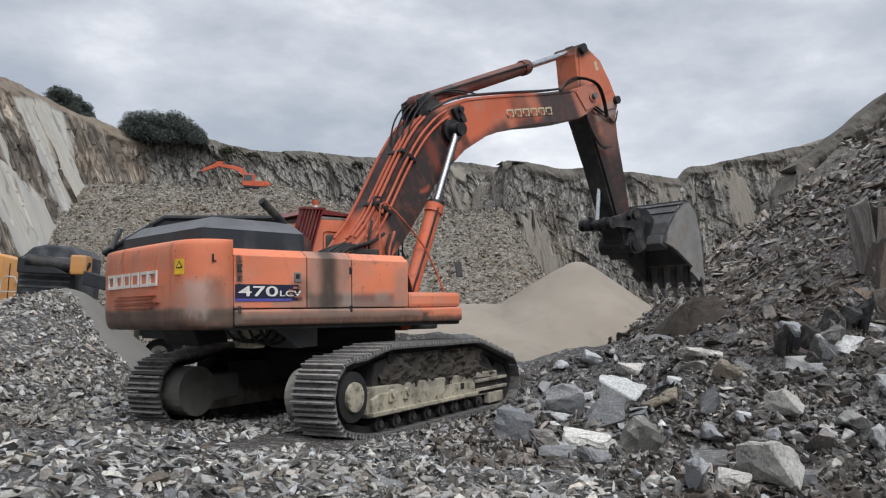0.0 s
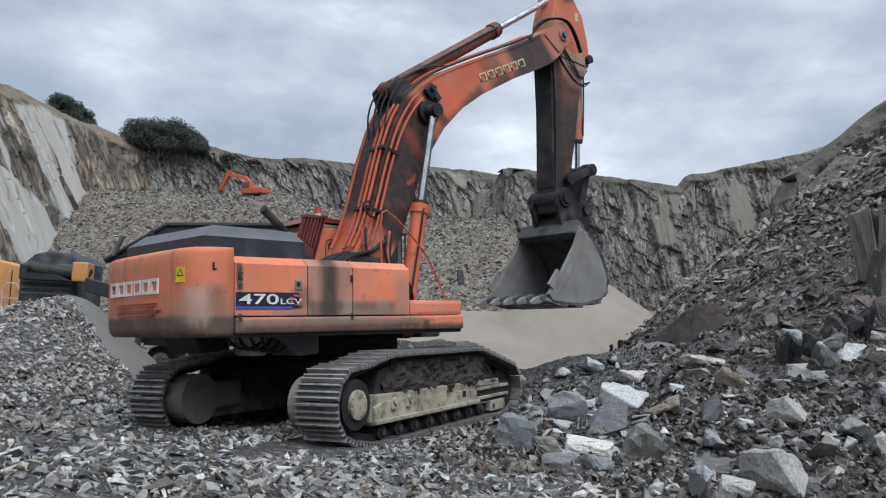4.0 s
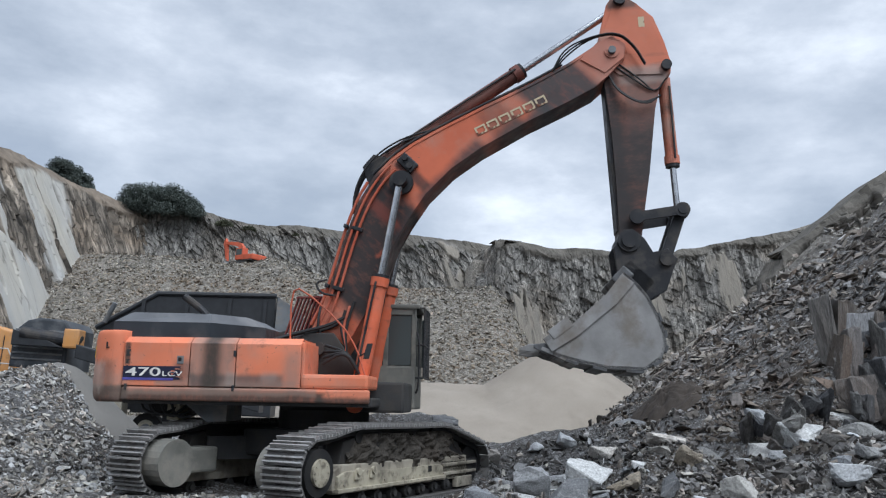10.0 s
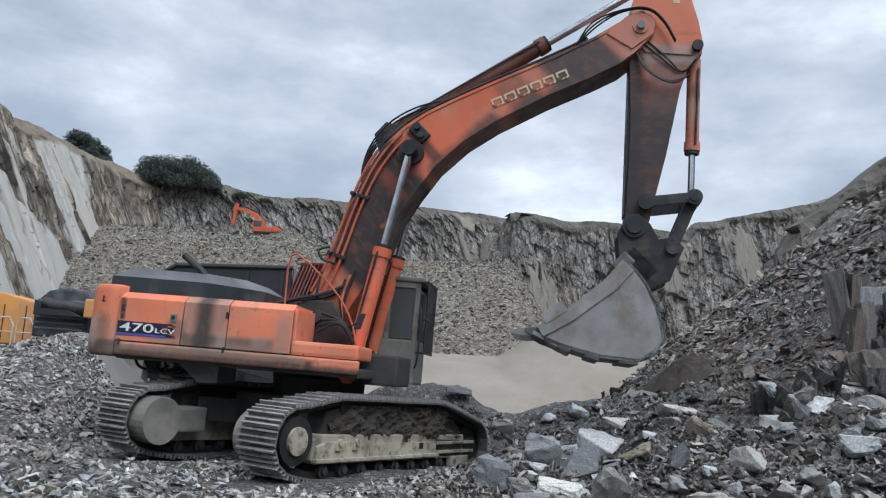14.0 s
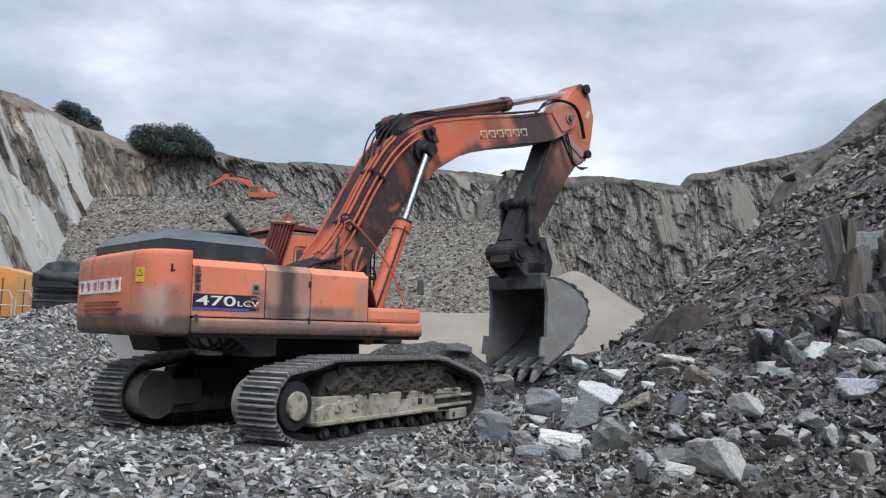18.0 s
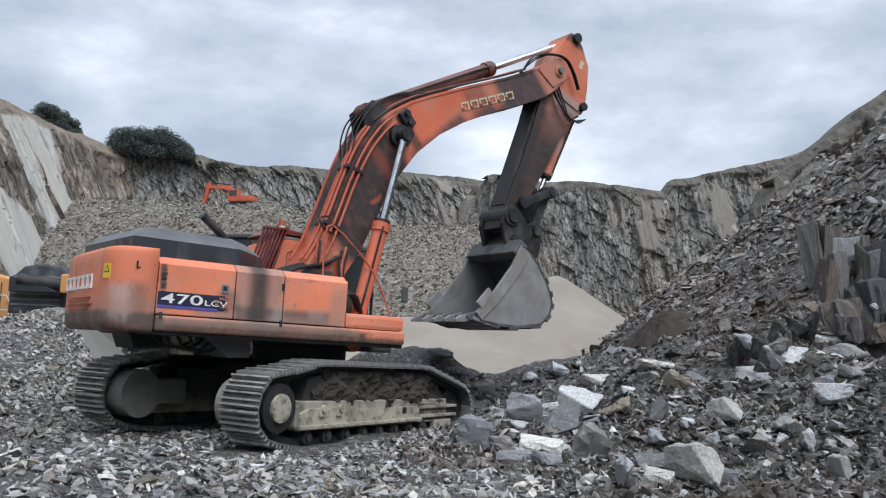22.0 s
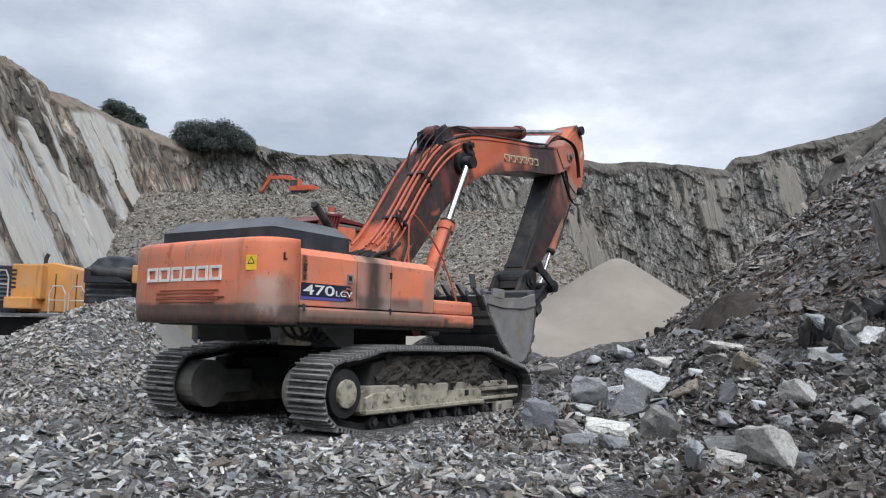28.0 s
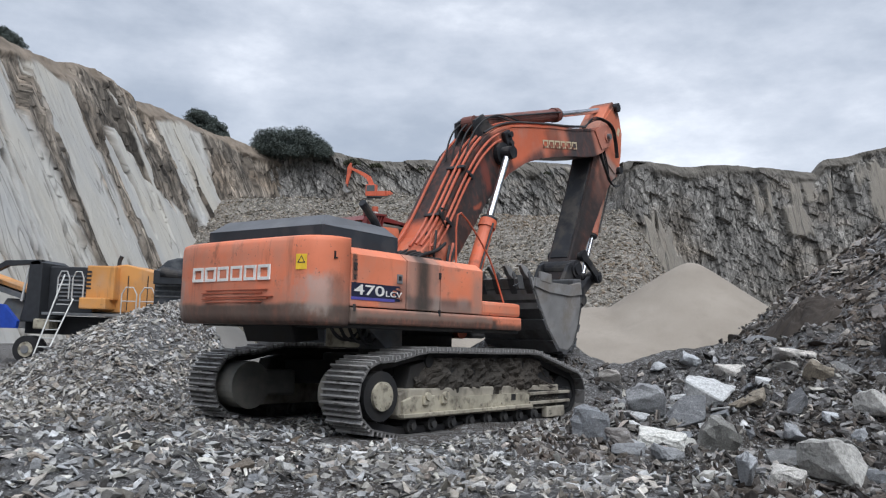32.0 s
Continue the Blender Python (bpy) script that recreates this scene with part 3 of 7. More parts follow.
def smooth(a, b, x):
    t = np.clip((x - a) / (b - a), 0, 1)
    return t * t * (3 - 2 * t)


def mesh_from(name, verts, faces, mat, smooth_shade=False):
    """A mesh from arrays: verts (n, 3), faces (m, 3 or 4)."""
    me = bpy.data.meshes.new(name)
    verts, faces = np.asarray(verts, np.float32), np.asarray(faces, np.int32)
    n, k = faces.shape
    me.vertices.add(len(verts))
    me.vertices.foreach_set("co", verts.ravel())
    me.loops.add(n * k)
    me.loops.foreach_set("vertex_index", faces.ravel())
    me.polygons.add(n)
    me.polygons.foreach_set("loop_start", np.arange(0, n * k, k, dtype=np.int32))
    me.polygons.foreach_set("use_smooth", np.full(n, smooth_shade))
    me.update(calc_edges=True)
    me.materials.append(mat)
    return me


def sheet_faces(nu, nv):
    i = np.arange(nu * nv).reshape(nu, nv)
    return np.stack([i[:-1, :-1], i[1:, :-1], i[1:, 1:], i[:-1, 1:]], -1).reshape(-1, 4)


def axis(*runs):
    """Grid lines from (start, stop, step) runs."""
    return np.concatenate([np.arange(a, b, s) for a, b, s in runs])


# ---------------------------------------------------------------- ground: one sheet, floor, piles, scree, benches and plateau
WALL_LEAN = 0.5


def rim_left(y):
    """x of the left face's toe line at z = 6."""
    return -29.0 + 0.35 * np.maximum(y - 92, 0) + 0.0 * y


def pile_left(x, y):
    d = np.hypot((x + 6.35) * (1 + 0.5 * smooth(0.0, 1.0, x + 6.35)), (y - 17.0) * 0.85)
    return 2.32 - 0.64 * np.sqrt(d * d + 0.4)


def slope_right(x, y):
    toe = np.maximum(5.4, 7.4 + 0.265 * (y - 30))
    r = 0.72 * (x - toe)
    return np.where(r > 0, r, 0)


def height(x, y):
    x, y = np.asarray(x, float), np.asarray(y, float)
    h = -0.25 + 0.45 * smooth(3.5, 7.2, y) - 0.12 * smooth(8.0, 9.6, y)
    h = h + 0.08 * fbm(x * 0.8, y * 0.8, octaves=3, seed=3) * smooth(30, 6, y)
    h = h + 0.6 * smooth(17, 24, y) * smooth(-10, -4, x)
    # foreground rise on the near left, where the camera's bank ends
    h = np.maximum(h, 0.45 - 0.16 * np.hypot(x + 3.5, (y - 7.6)) + 0.05 * fbm(x * 2, y * 2, seed=9))
    # the heap of fresh gravel beside the crusher
    h = np.maximum(h, pile_left(x, y) + 0.10 * fbm(x * 0.9, y * 0.9, seed=5))
    # blasted rubble in front of the tracks and up the right side
    berm = 0.85 + 0.45 * smooth(2.0, 5.5, x) - 0.42 * np.abs(y - (17.9 - 0.42 * x)) - 0.25 * np.maximum(np.abs(x - 2.6) - 2.6, 0)
    h = np.maximum(h, berm + 0.16 * fbm(x * 0.7, y * 0.7, seed=6))
    h = np.maximum(h, 1.32 - 0.6 * np.hypot(np.maximum(np.abs(x - 0.9) - 0.6, 0), y - 16.4) + 0.1 * fbm(x * 1.5, y * 1.5, seed=16))
    h = np.maximum(h, 0.40 - 0.85 * np.maximum(10.65 - y, 0) - 0.05 * np.maximum(y - 10.8, 0) - 0.45 * np.maximum(np.abs(x - 3.3) - 1.5, 0) + 0.10 * fbm(x * 1.6, y * 1.6, seed=17))
    knoll = 1.22 - 0.5 * np.hypot(x - 4.6, (y - 12.3) * 0.8)
    h = np.maximum(h, knoll + 0.12 * fbm(x, y, seed=7))
    r = slope_right(x, y) * smooth(6, 12, y)
    r = r * (1 - 0.66 * smooth(14.3, 13.4, y) * smooth(7.0, 8.6, x))
    r = np.minimum(r, 11.5 + 0.12 * (x - 20) + 0.05 * (y - 20))
    h = h + r * (1 + 0.10 * fbm(x * 0.25, y * 0.25, seed=8)) + 0.35 * fbm(x * 0.5, y * 0.5, octaves=3, seed=12) * smooth(0.3, 3, r)
    # scree up to the working bench
    scree = 1.0 + (y - 57 + 0.22 * (x + 10)) * 0.46
    scree = np.minimum(scree, 16.6 - 2.7 * smooth(-13, -3, x) + 0.3 * fbm(x * 0.2, y * 0.2, seed=11))
    scree = scree * smooth(20, 11, x - 0.06 * (y - 80)) + 0.6 * (1 - smooth(20, 11, x))
    h = np.maximum(h, np.where(y > 40, scree + 0.5 * fbm(x * 0.12, y * 0.12, seed=13), -9))
    # plateau behind the faces
    back = np.where(x < 12.5, 113.5, 101.0 + 0.22 * (x - 12)) + 3.0
    top = 25.5 + 0.3 * fbm(x * 0.05, y * 0.05, seed=14)
    top = np.where(x > 12.5, 21.3 + 0.05 * (x - 12), top) + 0.35 * np.maximum(x - 40, 0)
    up = smooth(0, 2.0, y - back)
    h = h * (1 - up) + top * up
    lx = rim_left(y) - 11.5
    upl = smooth(0, 1.5, lx - x)
    topl = np.minimum(20.2 + 0.11 * (y - 48), 25.3) + 0.5 * fbm(x * 0.06, y * 0.06, seed=15)
    h = h * (1 - upl) + topl * upl
    # high ground closing the right and the back of the pit
    upr = smooth(46, 60, x - 0.02 * y) * (y < 101)
    h = h * (1 - upr) + (24 + 0.1 * (x - 40)) * upr
    upb = smooth(-25, -60, y)
    return h * (1 - upb) + 22 * upb


def make_ground():
    xs = axis((-900, -200, 70), (-200, -60, 14), (-60, -20, 1.6), (-20, -9, 0.5), (-9, 9, 0.13), (9, 20, 0.4), (20, 64, 1.5), (64, 200, 14), (200, 901, 70))
    ys = axis((-900, -100, 80), (-100, 0, 8), (0, 5, 0.6), (5, 19, 0.13), (19, 40, 0.4), (40, 125, 1.3), (125, 220, 9), (220, 1200, 70))
    X, Y = np.meshgrid(xs, ys, indexing="ij")
    Z = height(X, Y)
    near = (np.abs(X) < 9) & (Y > 5) & (Y < 19)
    Z = Z + np.where(near, 0.025 * fbm(X * 3.1, Y * 3.1, octaves=3, seed=21), 0)
    ob = new("ground", mesh_from("ground", np.stack([X, Y, Z], -1).reshape(-1, 3), sheet_faces(len(xs), len(ys)), DIRT, True))
    return tagged(ob, "dark broken quarry floor of dirt and crushed slate", "ground", kind="structure")


make_ground()


# ---------------------------------------------------------------- quarry faces
def face(name, label, path, z0, z1, lean, nu, nv, mat, slant, slab_at, rough_amp, step_amp, seed, soil_depth=2.5, slab_freq=0.10, foot=None, shatter=None, diagonal=0.5, slabs=None, long=2.0):
    """A rock face along a plan path (list of (x, y)), the pit on its right-hand side; lean: metres it falls back per metre of height."""
    P = np.array(path, float)
    seg = np.hypot(*np.diff(P, axis=0).T)
    s = np.concatenate([[0], np.cumsum(seg)])
    fine = np.linspace(0, s[-1], 400)
    k = 6
    pad = np.pad(np.stack([np.interp(fine, s, P[:, 0]), np.interp(fine, s, P[:, 1])]), ((0, 0), (k, k)), "edge")
    ker = np.ones(2 * k + 1) / (2 * k + 1)
    fx, fy = np.convolve(pad[0], ker, "valid"), np.convolve(pad[1], ker, "valid")
    tx, ty = np.gradient(fx), np.gradient(fy)
    ln = np.hypot(tx, ty)
    rough_top = 0.5 * fbm(fine * 0.12, fine * 0 + seed, octaves=4, seed=seed + 40)
    tall = float(np.max(np.array(z1) - np.array(z0)))
    # the mesh's columns follow the bedding, which runs aslant
    u = np.linspace(min(0, slant * tall), s[-1] + max(0, slant * tall), nu)
    v = np.linspace(0, 1, nv)
    A, V = np.meshgrid(u, v, indexing="ij")
    U = np.clip(A - slant * V * tall, 0, s[-1])
    b, t = np.interp(U, s, z0), np.interp(U, s, z1) + np.interp(U, fine, rough_top)
    Z = b + (t - b) * V
    px, py = np.interp(U, fine, fx), np.interp(U, fine, fy)
    nx, ny = np.interp(U, fine, ty / ln), -np.interp(U, fine, tx / ln)
    # blocks stand at different depths with shattered seams between
    rise = Z - b
    a = A + 0.12 * fbm(U * 0.4, Z * 0.2, octaves=3, seed=seed + 2)

    def blocks(w, h, k):
        col = np.floor(a / w + 0.5 * vnoise(Z / h * 0.7, a * 0 + k, seed=seed + k))
        row = np.floor((Z + diagonal * a) / h + 3 * grid_hash(col, col * 0 + k, col * 0, seed + k))
        return grid_hash(col, row, col * 0 + k, seed)

    seam = fbm(a * slab_freq, rise * 0.03, octaves=3, seed=seed + 5) + slab_at + 0.25 * vnoise(a * 0.9, Z * 0.5, seed=seed + 6)
    if slabs:
        gap = 9 + 0 * a
        for lo, hi, low, high in slabs:
            gap = np.minimum(gap, np.maximum(np.maximum(lo - a, a - hi), np.maximum(low - Z, Z - high) * 0.6))
        ragged = 1.0 * fbm(a * 0.7, rise * 0.12, octaves=4, seed=seed + 7)
        nicks = fbm(a * 0.8, rise * 0.10, octaves=4, seed=seed + 8) - 0.62
        seam = np.maximum(0.45 * (gap + ragged), 0.6 * nicks)
    if shatter:
        seam = seam + 1.6 * smooth(shatter[0] - 1, shatter[0] + 1, U) * smooth(shatter[1] + 1, shatter[1] - 1, U + 0.2 * rise)
    crush = smooth(-0.10, 0.10, seam)
    slab = 1 - crush
    d = step_amp * blocks(6.5, 40, 1) * (1 - 0.3 * crush if not slabs else 0.3 + 0.5 * crush)
    d = d + crush * rough_amp * (0.8 * blocks(2.1, 6.0 * long, 2) + 0.5 * blocks(0.8, 3.0 * long, 3) + 0.32 * blocks(0.4, 1.5 * long, 4) - 0.5)
    d = d + (0.10 if not slabs else 0.025) * rough_amp * slab * (blocks(2.6, 14.0, 7) + 0.3 * blocks(1.1, 9.0, 8))
    d = d + 0.16 * rough_amp * fbm(a * 0.8, Z * 0.3, octaves=3, seed=seed + 9) * (0.15 + crush)
    soil = smooth(soil_depth * 1.3, soil_depth * 0.5, (t - Z) + 1.2 * fbm(U * 0.2, Z * 0.2, seed=seed + 3))
    d = d * (1 - 0.7 * soil) + 0.2 * soil * fbm(U * 0.9, Z * 0.9, octaves=3, seed=seed + 13) - 0.5 * soil * np.clip(soil_depth - (t - Z), 0, 9)
    off = d - lean * (Z - (b if foot is None else foot))
    X, Y = px + nx * off, py + ny * off
    # a strip that runs back over the top, so that the face has depth
    back = 3.0
    X2, Y2 = X[:, -1:] - nx[:, -1:] * back, Y[:, -1:] - ny[:, -1:] * back
    X, Y, Z = np.hstack([X, X2]), np.hstack([Y, Y2]), np.hstack([Z, Z[:, -1:] + 0.1])
    me = mesh_from(name, np.stack([X, Y, Z], -1).reshape(-1, 3), sheet_faces(nu, nv + 1)[:, ::-1], mat)
    for key, val in (("slab", np.hstack([slab * (1 - soil), 0 * X2])), ("soil", np.hstack([soil, 0 * X2 + 1])), ("along", np.hstack([a, a[:, -1:]])), ("rise", np.hstack([Z[:, :-1], Z[:, -1:] + 8]))):
        me.attributes.new(key, "FLOAT", "POINT").data.foreach_set("value", val.astype(np.float32).ravel())
    return tagged(new(name, me), label, "cliff", kind="structure")


face("cliff_left", "pale dipping slate slabs with dark shattered seams under brown soil",
     [(-26, 14), (-26, 40), (-26, 58), (-26, 66), (-26, 76), (-26, 82), (-26, 94), (-23, 106), (-18, 116)],
     [-1, -1, -1, 1, 3, 5, 9, 12, 14], [18, 20.5, 22.3, 23.8, 25.6, 24.9, 26.8, 26.6, 26], WALL_LEAN, 620, 150, CLIFF_LEFT, 0.0, -0.22, 0.62, 0.6, 3, 1.4, 0.19, 0.0, None, -1.2,
     [(-40, 23, -9, 50), (25, 40.5, -9, 50), (43.6, 51.2, -9, 50), (44, 47, -9, 12), (54.0, 59, -9, 17), (57, 67, -9, 14), (61, 63, 15, 22), (70.8, 80.6, -9, 50)], 2.4)
face("cliff_back", "dark shattered slate face above the working bench", [(-36, 111), (-16, 112), (17, 112)],
     [14, 14, 11], [28.0, 26.2, 25.6], 0.32, 420, 110, CLIFF_BACK, 0.30, 0.62, 0.62, 0.6, 11, 1.3, 0.2, None, None, 0.9, None, 0.62)
face("cliff_right", "buff and dark grey quarry face with vertical cracks", [(11, 120), (12.0, 100), (13.5, 97), (28, 99), (38.3, 101), (39.2, 100.5), (47, 101), (56, 102), (70, 104)],
     [8, 1, 1, 1, 4, 4, 8, 8, 8], [23.4, 23.2, 22.8, 23.2, 23.0, 24.6, 25.8, 28.6, 32], 0.12, 560, 140, CLIFF_BACK, 0.10, -0.20, 0.50, 0.8, 23, 1.0, 0.13, None, None, 0.5,
     [(24.5, 32.5, 5, 15.5), (43.2, 45.6, 16, 21), (46.8, 49.4, 14.8, 17.8), (48.5, 53, 18.6, 22.4), (57, 60, 17, 24)], 0.75)
face("cliff_far_right", "dark rock shoulder above the rubble slope", [(48, 97), (36, 74), (30.5, 64), (31, 60.2), (34.5, 60), (37, 59.8), (39.7, 59.5), (46, 58), (60, 50)],
     [8, 8, 8, 8, 8, 8, 8, 8, 8], [19, 16.4, 15.0, 15.2, 17.4, 19.5, 22.4, 28, 30], 0.1, 280, 70, CLIFF_BACK, 0.15, 0.45, 0.8, 0.8, 31, 1.6)


def sand_height(x, y):
    h = 4.12 - 0.655 * np.sqrt((x - 6.5) ** 2 + (y - 27.9) ** 2 + 0.12)
    bank = 2.38 - 0.36 * np.abs(y - 27.4) - 0.42 * np.maximum(np.abs(x - 2.2) - 2.9, 0)
    return np.maximum(h, bank) + 0.06 * fbm(x * 0.5, y * 0.5, octaves=3, seed=4)


def spilled(x, y):
    """Above 0 on the flank of the fresh heap that the fines have run down."""
    ahead, aside = -0.35 * (x + 6.35) + 0.94 * (y - 17.0), 0.94 * (x + 6.35) + 0.35 * (y - 17.0)
    return np.where(aside > -0.2, ahead + 1.5 * aside - 0.1 + 0.3 * fbm(x * 1.3, y * 1.3, octaves=3, seed=19), -1.0)


def make_sand():
    xs, ys = np.arange(-6, 12.01, 0.15), np.arange(21, 35.01, 0.15)
    X, Y = np.meshgrid(xs, ys, indexing="ij")
    Z = np.maximum(sand_height(X, Y), -0.3)
    ob = new("sand_heap", mesh_from("sand_heap", np.stack([X, Y, Z], -1).reshape(-1, 3), sheet_faces(len(xs), len(ys)), SAND, True))
    tagged(ob, "conical heap of pale grey-brown crushed sand on the quarry floor", "sand heap", kind="stuff")
    # the small cone of fines under the crusher's belt
    xs, ys = np.arange(-11.5, -3.9, 0.15), np.arange(13.5, 25.01, 0.15)
    X, Y = np.meshgrid(xs, ys, indexing="ij")
    Z = 2.15 - 0.74 * np.sqrt((X + 7.65) ** 2 + (Y - 20.8) ** 2 + 0.1) + 0.05 * fbm(X, Y, octaves=3, seed=2)
    Z = np.where(pile_left(X, Y) > 0.0, np.maximum(Z, height(X, Y) + 0.06 * np.clip(3 * spilled(X, Y), -2, 1)), Z)
    ob = new("fines_heap", mesh_from("fines_heap", np.stack([X, Y, Z], -1).reshape(-1, 3), sheet_faces(len(xs), len(ys)), FINES, True))
    tagged(ob, "small smooth heap of grey stone fines beside the crusher", "gravel heap", kind="stuff")


make_sand()


# ---------------------------------------------------------------- loose rock
def hull(seed, n, flat):
    """One angular stone, about 1 across: the hull of a few random points in a flattened box."""
    rnd = random.Random(seed)
    bm = bmesh.new()
    if n == 0:
        for c in [(i, j, k) for i in (-0.5, 0.5) for j in (-0.5, 0.5) for k in (-0.5, 0.5)]:
            bm.verts.new([q * rnd.uniform(0.8, 1.0) for q in c])
        for c in range(5):
            bm.verts.new((rnd.uniform(-0.4, 0.4), rnd.choice((-0.49, 0.49)), rnd.uniform(-0.4, 0.4)))
    for _ in range(n):
        p = Vector([rnd.uniform(-1, 1) for _ in range(3)])
        p *= 0.5 / max(abs(c) for c in p) * rnd.uniform(0.82, 1.0)
        bm.verts.new((p.x, p.y * rnd.uniform(0.6, 0.9), p.z * flat))
    bmesh.ops.convex_hull(bm, input=bm.verts)
    bmesh.ops.delete(bm, geom=[v for v in bm.verts if not v.link_faces], context="VERTS")
    bmesh.ops.triangulate(bm, faces=bm.faces)
    bm.verts.index_update()
    V = np.array([v.co[:] for v in bm.verts])
    F = np.array([[v.index for v in f.verts] for f in bm.faces])
    bm.free()
    return V, F


SHARD_SHAPES = [hull(100 + i, 8, (0.16, 0.22, 0.32, 0.5)[i % 4]) for i in range(18)]
TRACK_SPOTS = [(-0.55, 13.3, 57.6), (-1.03, 13.08, 54.8)]


def under_tracks(x, y, margin=0.0):
    hit = np.zeros(len(x), bool)
    for ex, ey, turn in TRACK_SPOTS:
        c, s = math.cos(radians(turn)), math.sin(radians(turn))
        u, v = c * (x - ex) + s * (y - ey), -s * (x - ex) + c * (y - ey)
        hit |= (np.abs(u) < 2.85 + margin) & (np.abs(np.abs(v) - 1.38) < 0.36 + margin)
    return hit


def scatter(name, label, n, xr, yr, size, power, mat, seed, surface=height, keep=None, tilt=0.5, sink=0.12, category="rubble", shapes=None):
    """n shards strewn over a surface within the given stretch, sizes from size[0] to size[1], the small ones most often."""
    rng = np.random.default_rng(seed)
    x, y = rng.uniform(*xr, n), rng.uniform(*yr, n)
    if keep is not None:
        m = keep(x, y)
        x, y = x[m], y[m]
    s = size[0] + (size[1] - size[0]) * rng.random(len(x)) ** power
    m = ~under_tracks(x, y, 0.0) | (surface is not height)
    x, y, s = x[m], y[m], s[m]
    e = 0.25
    h = surface(x, y)
    gx, gy = (surface(x + e, y) - h) / e, (surface(x, y + e) - h) / e
    nrm = np.stack([-gx, -gy, np.ones_like(h)], -1)
    nrm += rng.normal(0, tilt, nrm.shape)
    nrm /= np.linalg.norm(nrm, axis=1, keepdims=True)
    a = rng.normal(0, 1, nrm.shape)
    tx = np.cross(a, nrm)
    tx /= np.linalg.norm(tx, axis=1, keepdims=True)
    R = np.stack([tx, np.cross(nrm, tx), nrm], -1)
    pick = rng.integers(0, len(SHARD_SHAPES), len(x)) if shapes is None else rng.choice(shapes, len(x))
    stretch = rng.uniform((0.85, 0.42, 0.7), (1.6, 1.0, 1.3), (len(x), 3))
    V, F, base = [], [], 0
    for k, (sv, sf) in enumerate(SHARD_SHAPES):
        i = np.nonzero(pick == k)[0]
        if not len(i):
            continue
        p = sv[None] * stretch[i][:, None] * s[i][:, None, None]
        p = np.einsum("nij,nkj->nki", R[i], p)
        p[..., 0] += x[i][:, None]
        p[..., 1] += y[i][:, None]
        p[..., 2] += (h[i] + sink * s[i])[:, None]
        V.append(p.reshape(-1, 3))
        F.append((sf[None] + (np.arange(len(i)) * len(sv))[:, None, None] + base).reshape(-1, 3))
        base += len(i) * len(sv)
    ob = new(name, mesh_from(name, np.concatenate(V), np.concatenate(F), mat))
    return tagged(ob, label, category, kind="stuff")


def right_of(x, y):
    return slope_right(x, y) > 0.15


def thinned(x, y):
    """Patches of bare dirt between the chips, and more of it towards the rubble."""
    h = (np.sin(x * 127.1 + y * 311.7) * 43758.5453) % 1.0
    bare = smooth(0.05, 0.5, fbm(x * 0.55 + 3, y * 0.8, octaves=3, seed=33)) * 0.85
    return h > np.maximum(bare, 0.93 * smooth(1.6, 3.8, x + 0.5 * fbm(x, y, seed=34)))


def patchy(x, y):
    """Bare dark soil shows through the rubble here and there."""
    h = (np.sin(x * 91.7 + y * 213.3) * 24634.634) % 1.0
    return h > 0.6 * smooth(-0.05, 0.45, fbm(x * 0.4 + 9, y * 0.4, octaves=3, seed=35))


def off_mound(x, y):
    """True outside the tip of fine dark soil."""
    return np.hypot((x - MOUND[0]) / 0.95, (y - MOUND[1]) / 1.1) + 0.3 * fbm(x * 2.2, y * 2.2, octaves=3, seed=36) + 0.9 * ((np.sin(x * 53.1 + y * 97.7) * 15731.7) % 1.0 > 0.6) > 1.0


MOUND = (7.34, 20.26)
scatter("gravel", "grey slate chips and gravel strewn over the quarry floor", 62000, (-7.2, 6.5), (5.4, 12.5), (0.014, 0.16), 4.6, SHARDS, 1, keep=thinned)
scatter("near_gravel", "loose slate gravel underfoot", 3500, (-9, 9), (-6, 5.3), (0.03, 0.16), 2.6, SHARDS, 8, keep=thinned)
scatter("gravel_heap", "heap of freshly broken grey slate shards", 52000, (-12, -1.8), (11.5, 21), (0.025, 0.17), 2.8, SHARDS, 2,
        keep=lambda x, y: (pile_left(x, y) > -1.5) & ((spilled(x, y) < 0.05) | (pile_left(x, y) < 0.1)))
scatter("rubble", "dark blasted slate rubble in front of the tracks", 72000, (0.5, 8.6), (5.3, 16.0), (0.02, 0.19), 3.0, SHARDS_DARK, 3, keep=lambda x, y: patchy(x, y) & off_mound(x, y) & ((y > 8.5) | (x > 1.8)), tilt=0.85)
scatter("rubble_slope", "dark broken rock and soil on the pit's side", 36000, (5, 20), (9, 27), (0.04, 0.34), 3.4, SHARDS_DARK, 4, keep=lambda x, y: right_of(x, y) & patchy(x, y) & off_mound(x, y), tilt=0.8)
scatter("slate_plates", "brown-grey slate plates lying down the rubble slope", 5600, (5, 22), (11, 40), (0.13, 0.62), 2.6, PLATES, 14, keep=lambda x, y: (slope_right(x, y) > 0.9) & patchy(x, y) & off_mound(x, y), tilt=0.26, sink=0.1, shapes=[0, 4, 8, 12, 16])
scatter("far_rubble_slope", "long slope of broken rock along the pit's side, paled by painted haze", 24000, (5, 40), (26, 78), (0.12, 0.66), 3.0, SHARDS_HAZED, 7, keep=right_of, tilt=0.6)
scatter("scree", "fan of brown-grey scree below the working bench", 56000, (-34, 15), (50, 98), (0.10, 0.50), 2.4, SHARDS_FAR, 5, tilt=0.6)
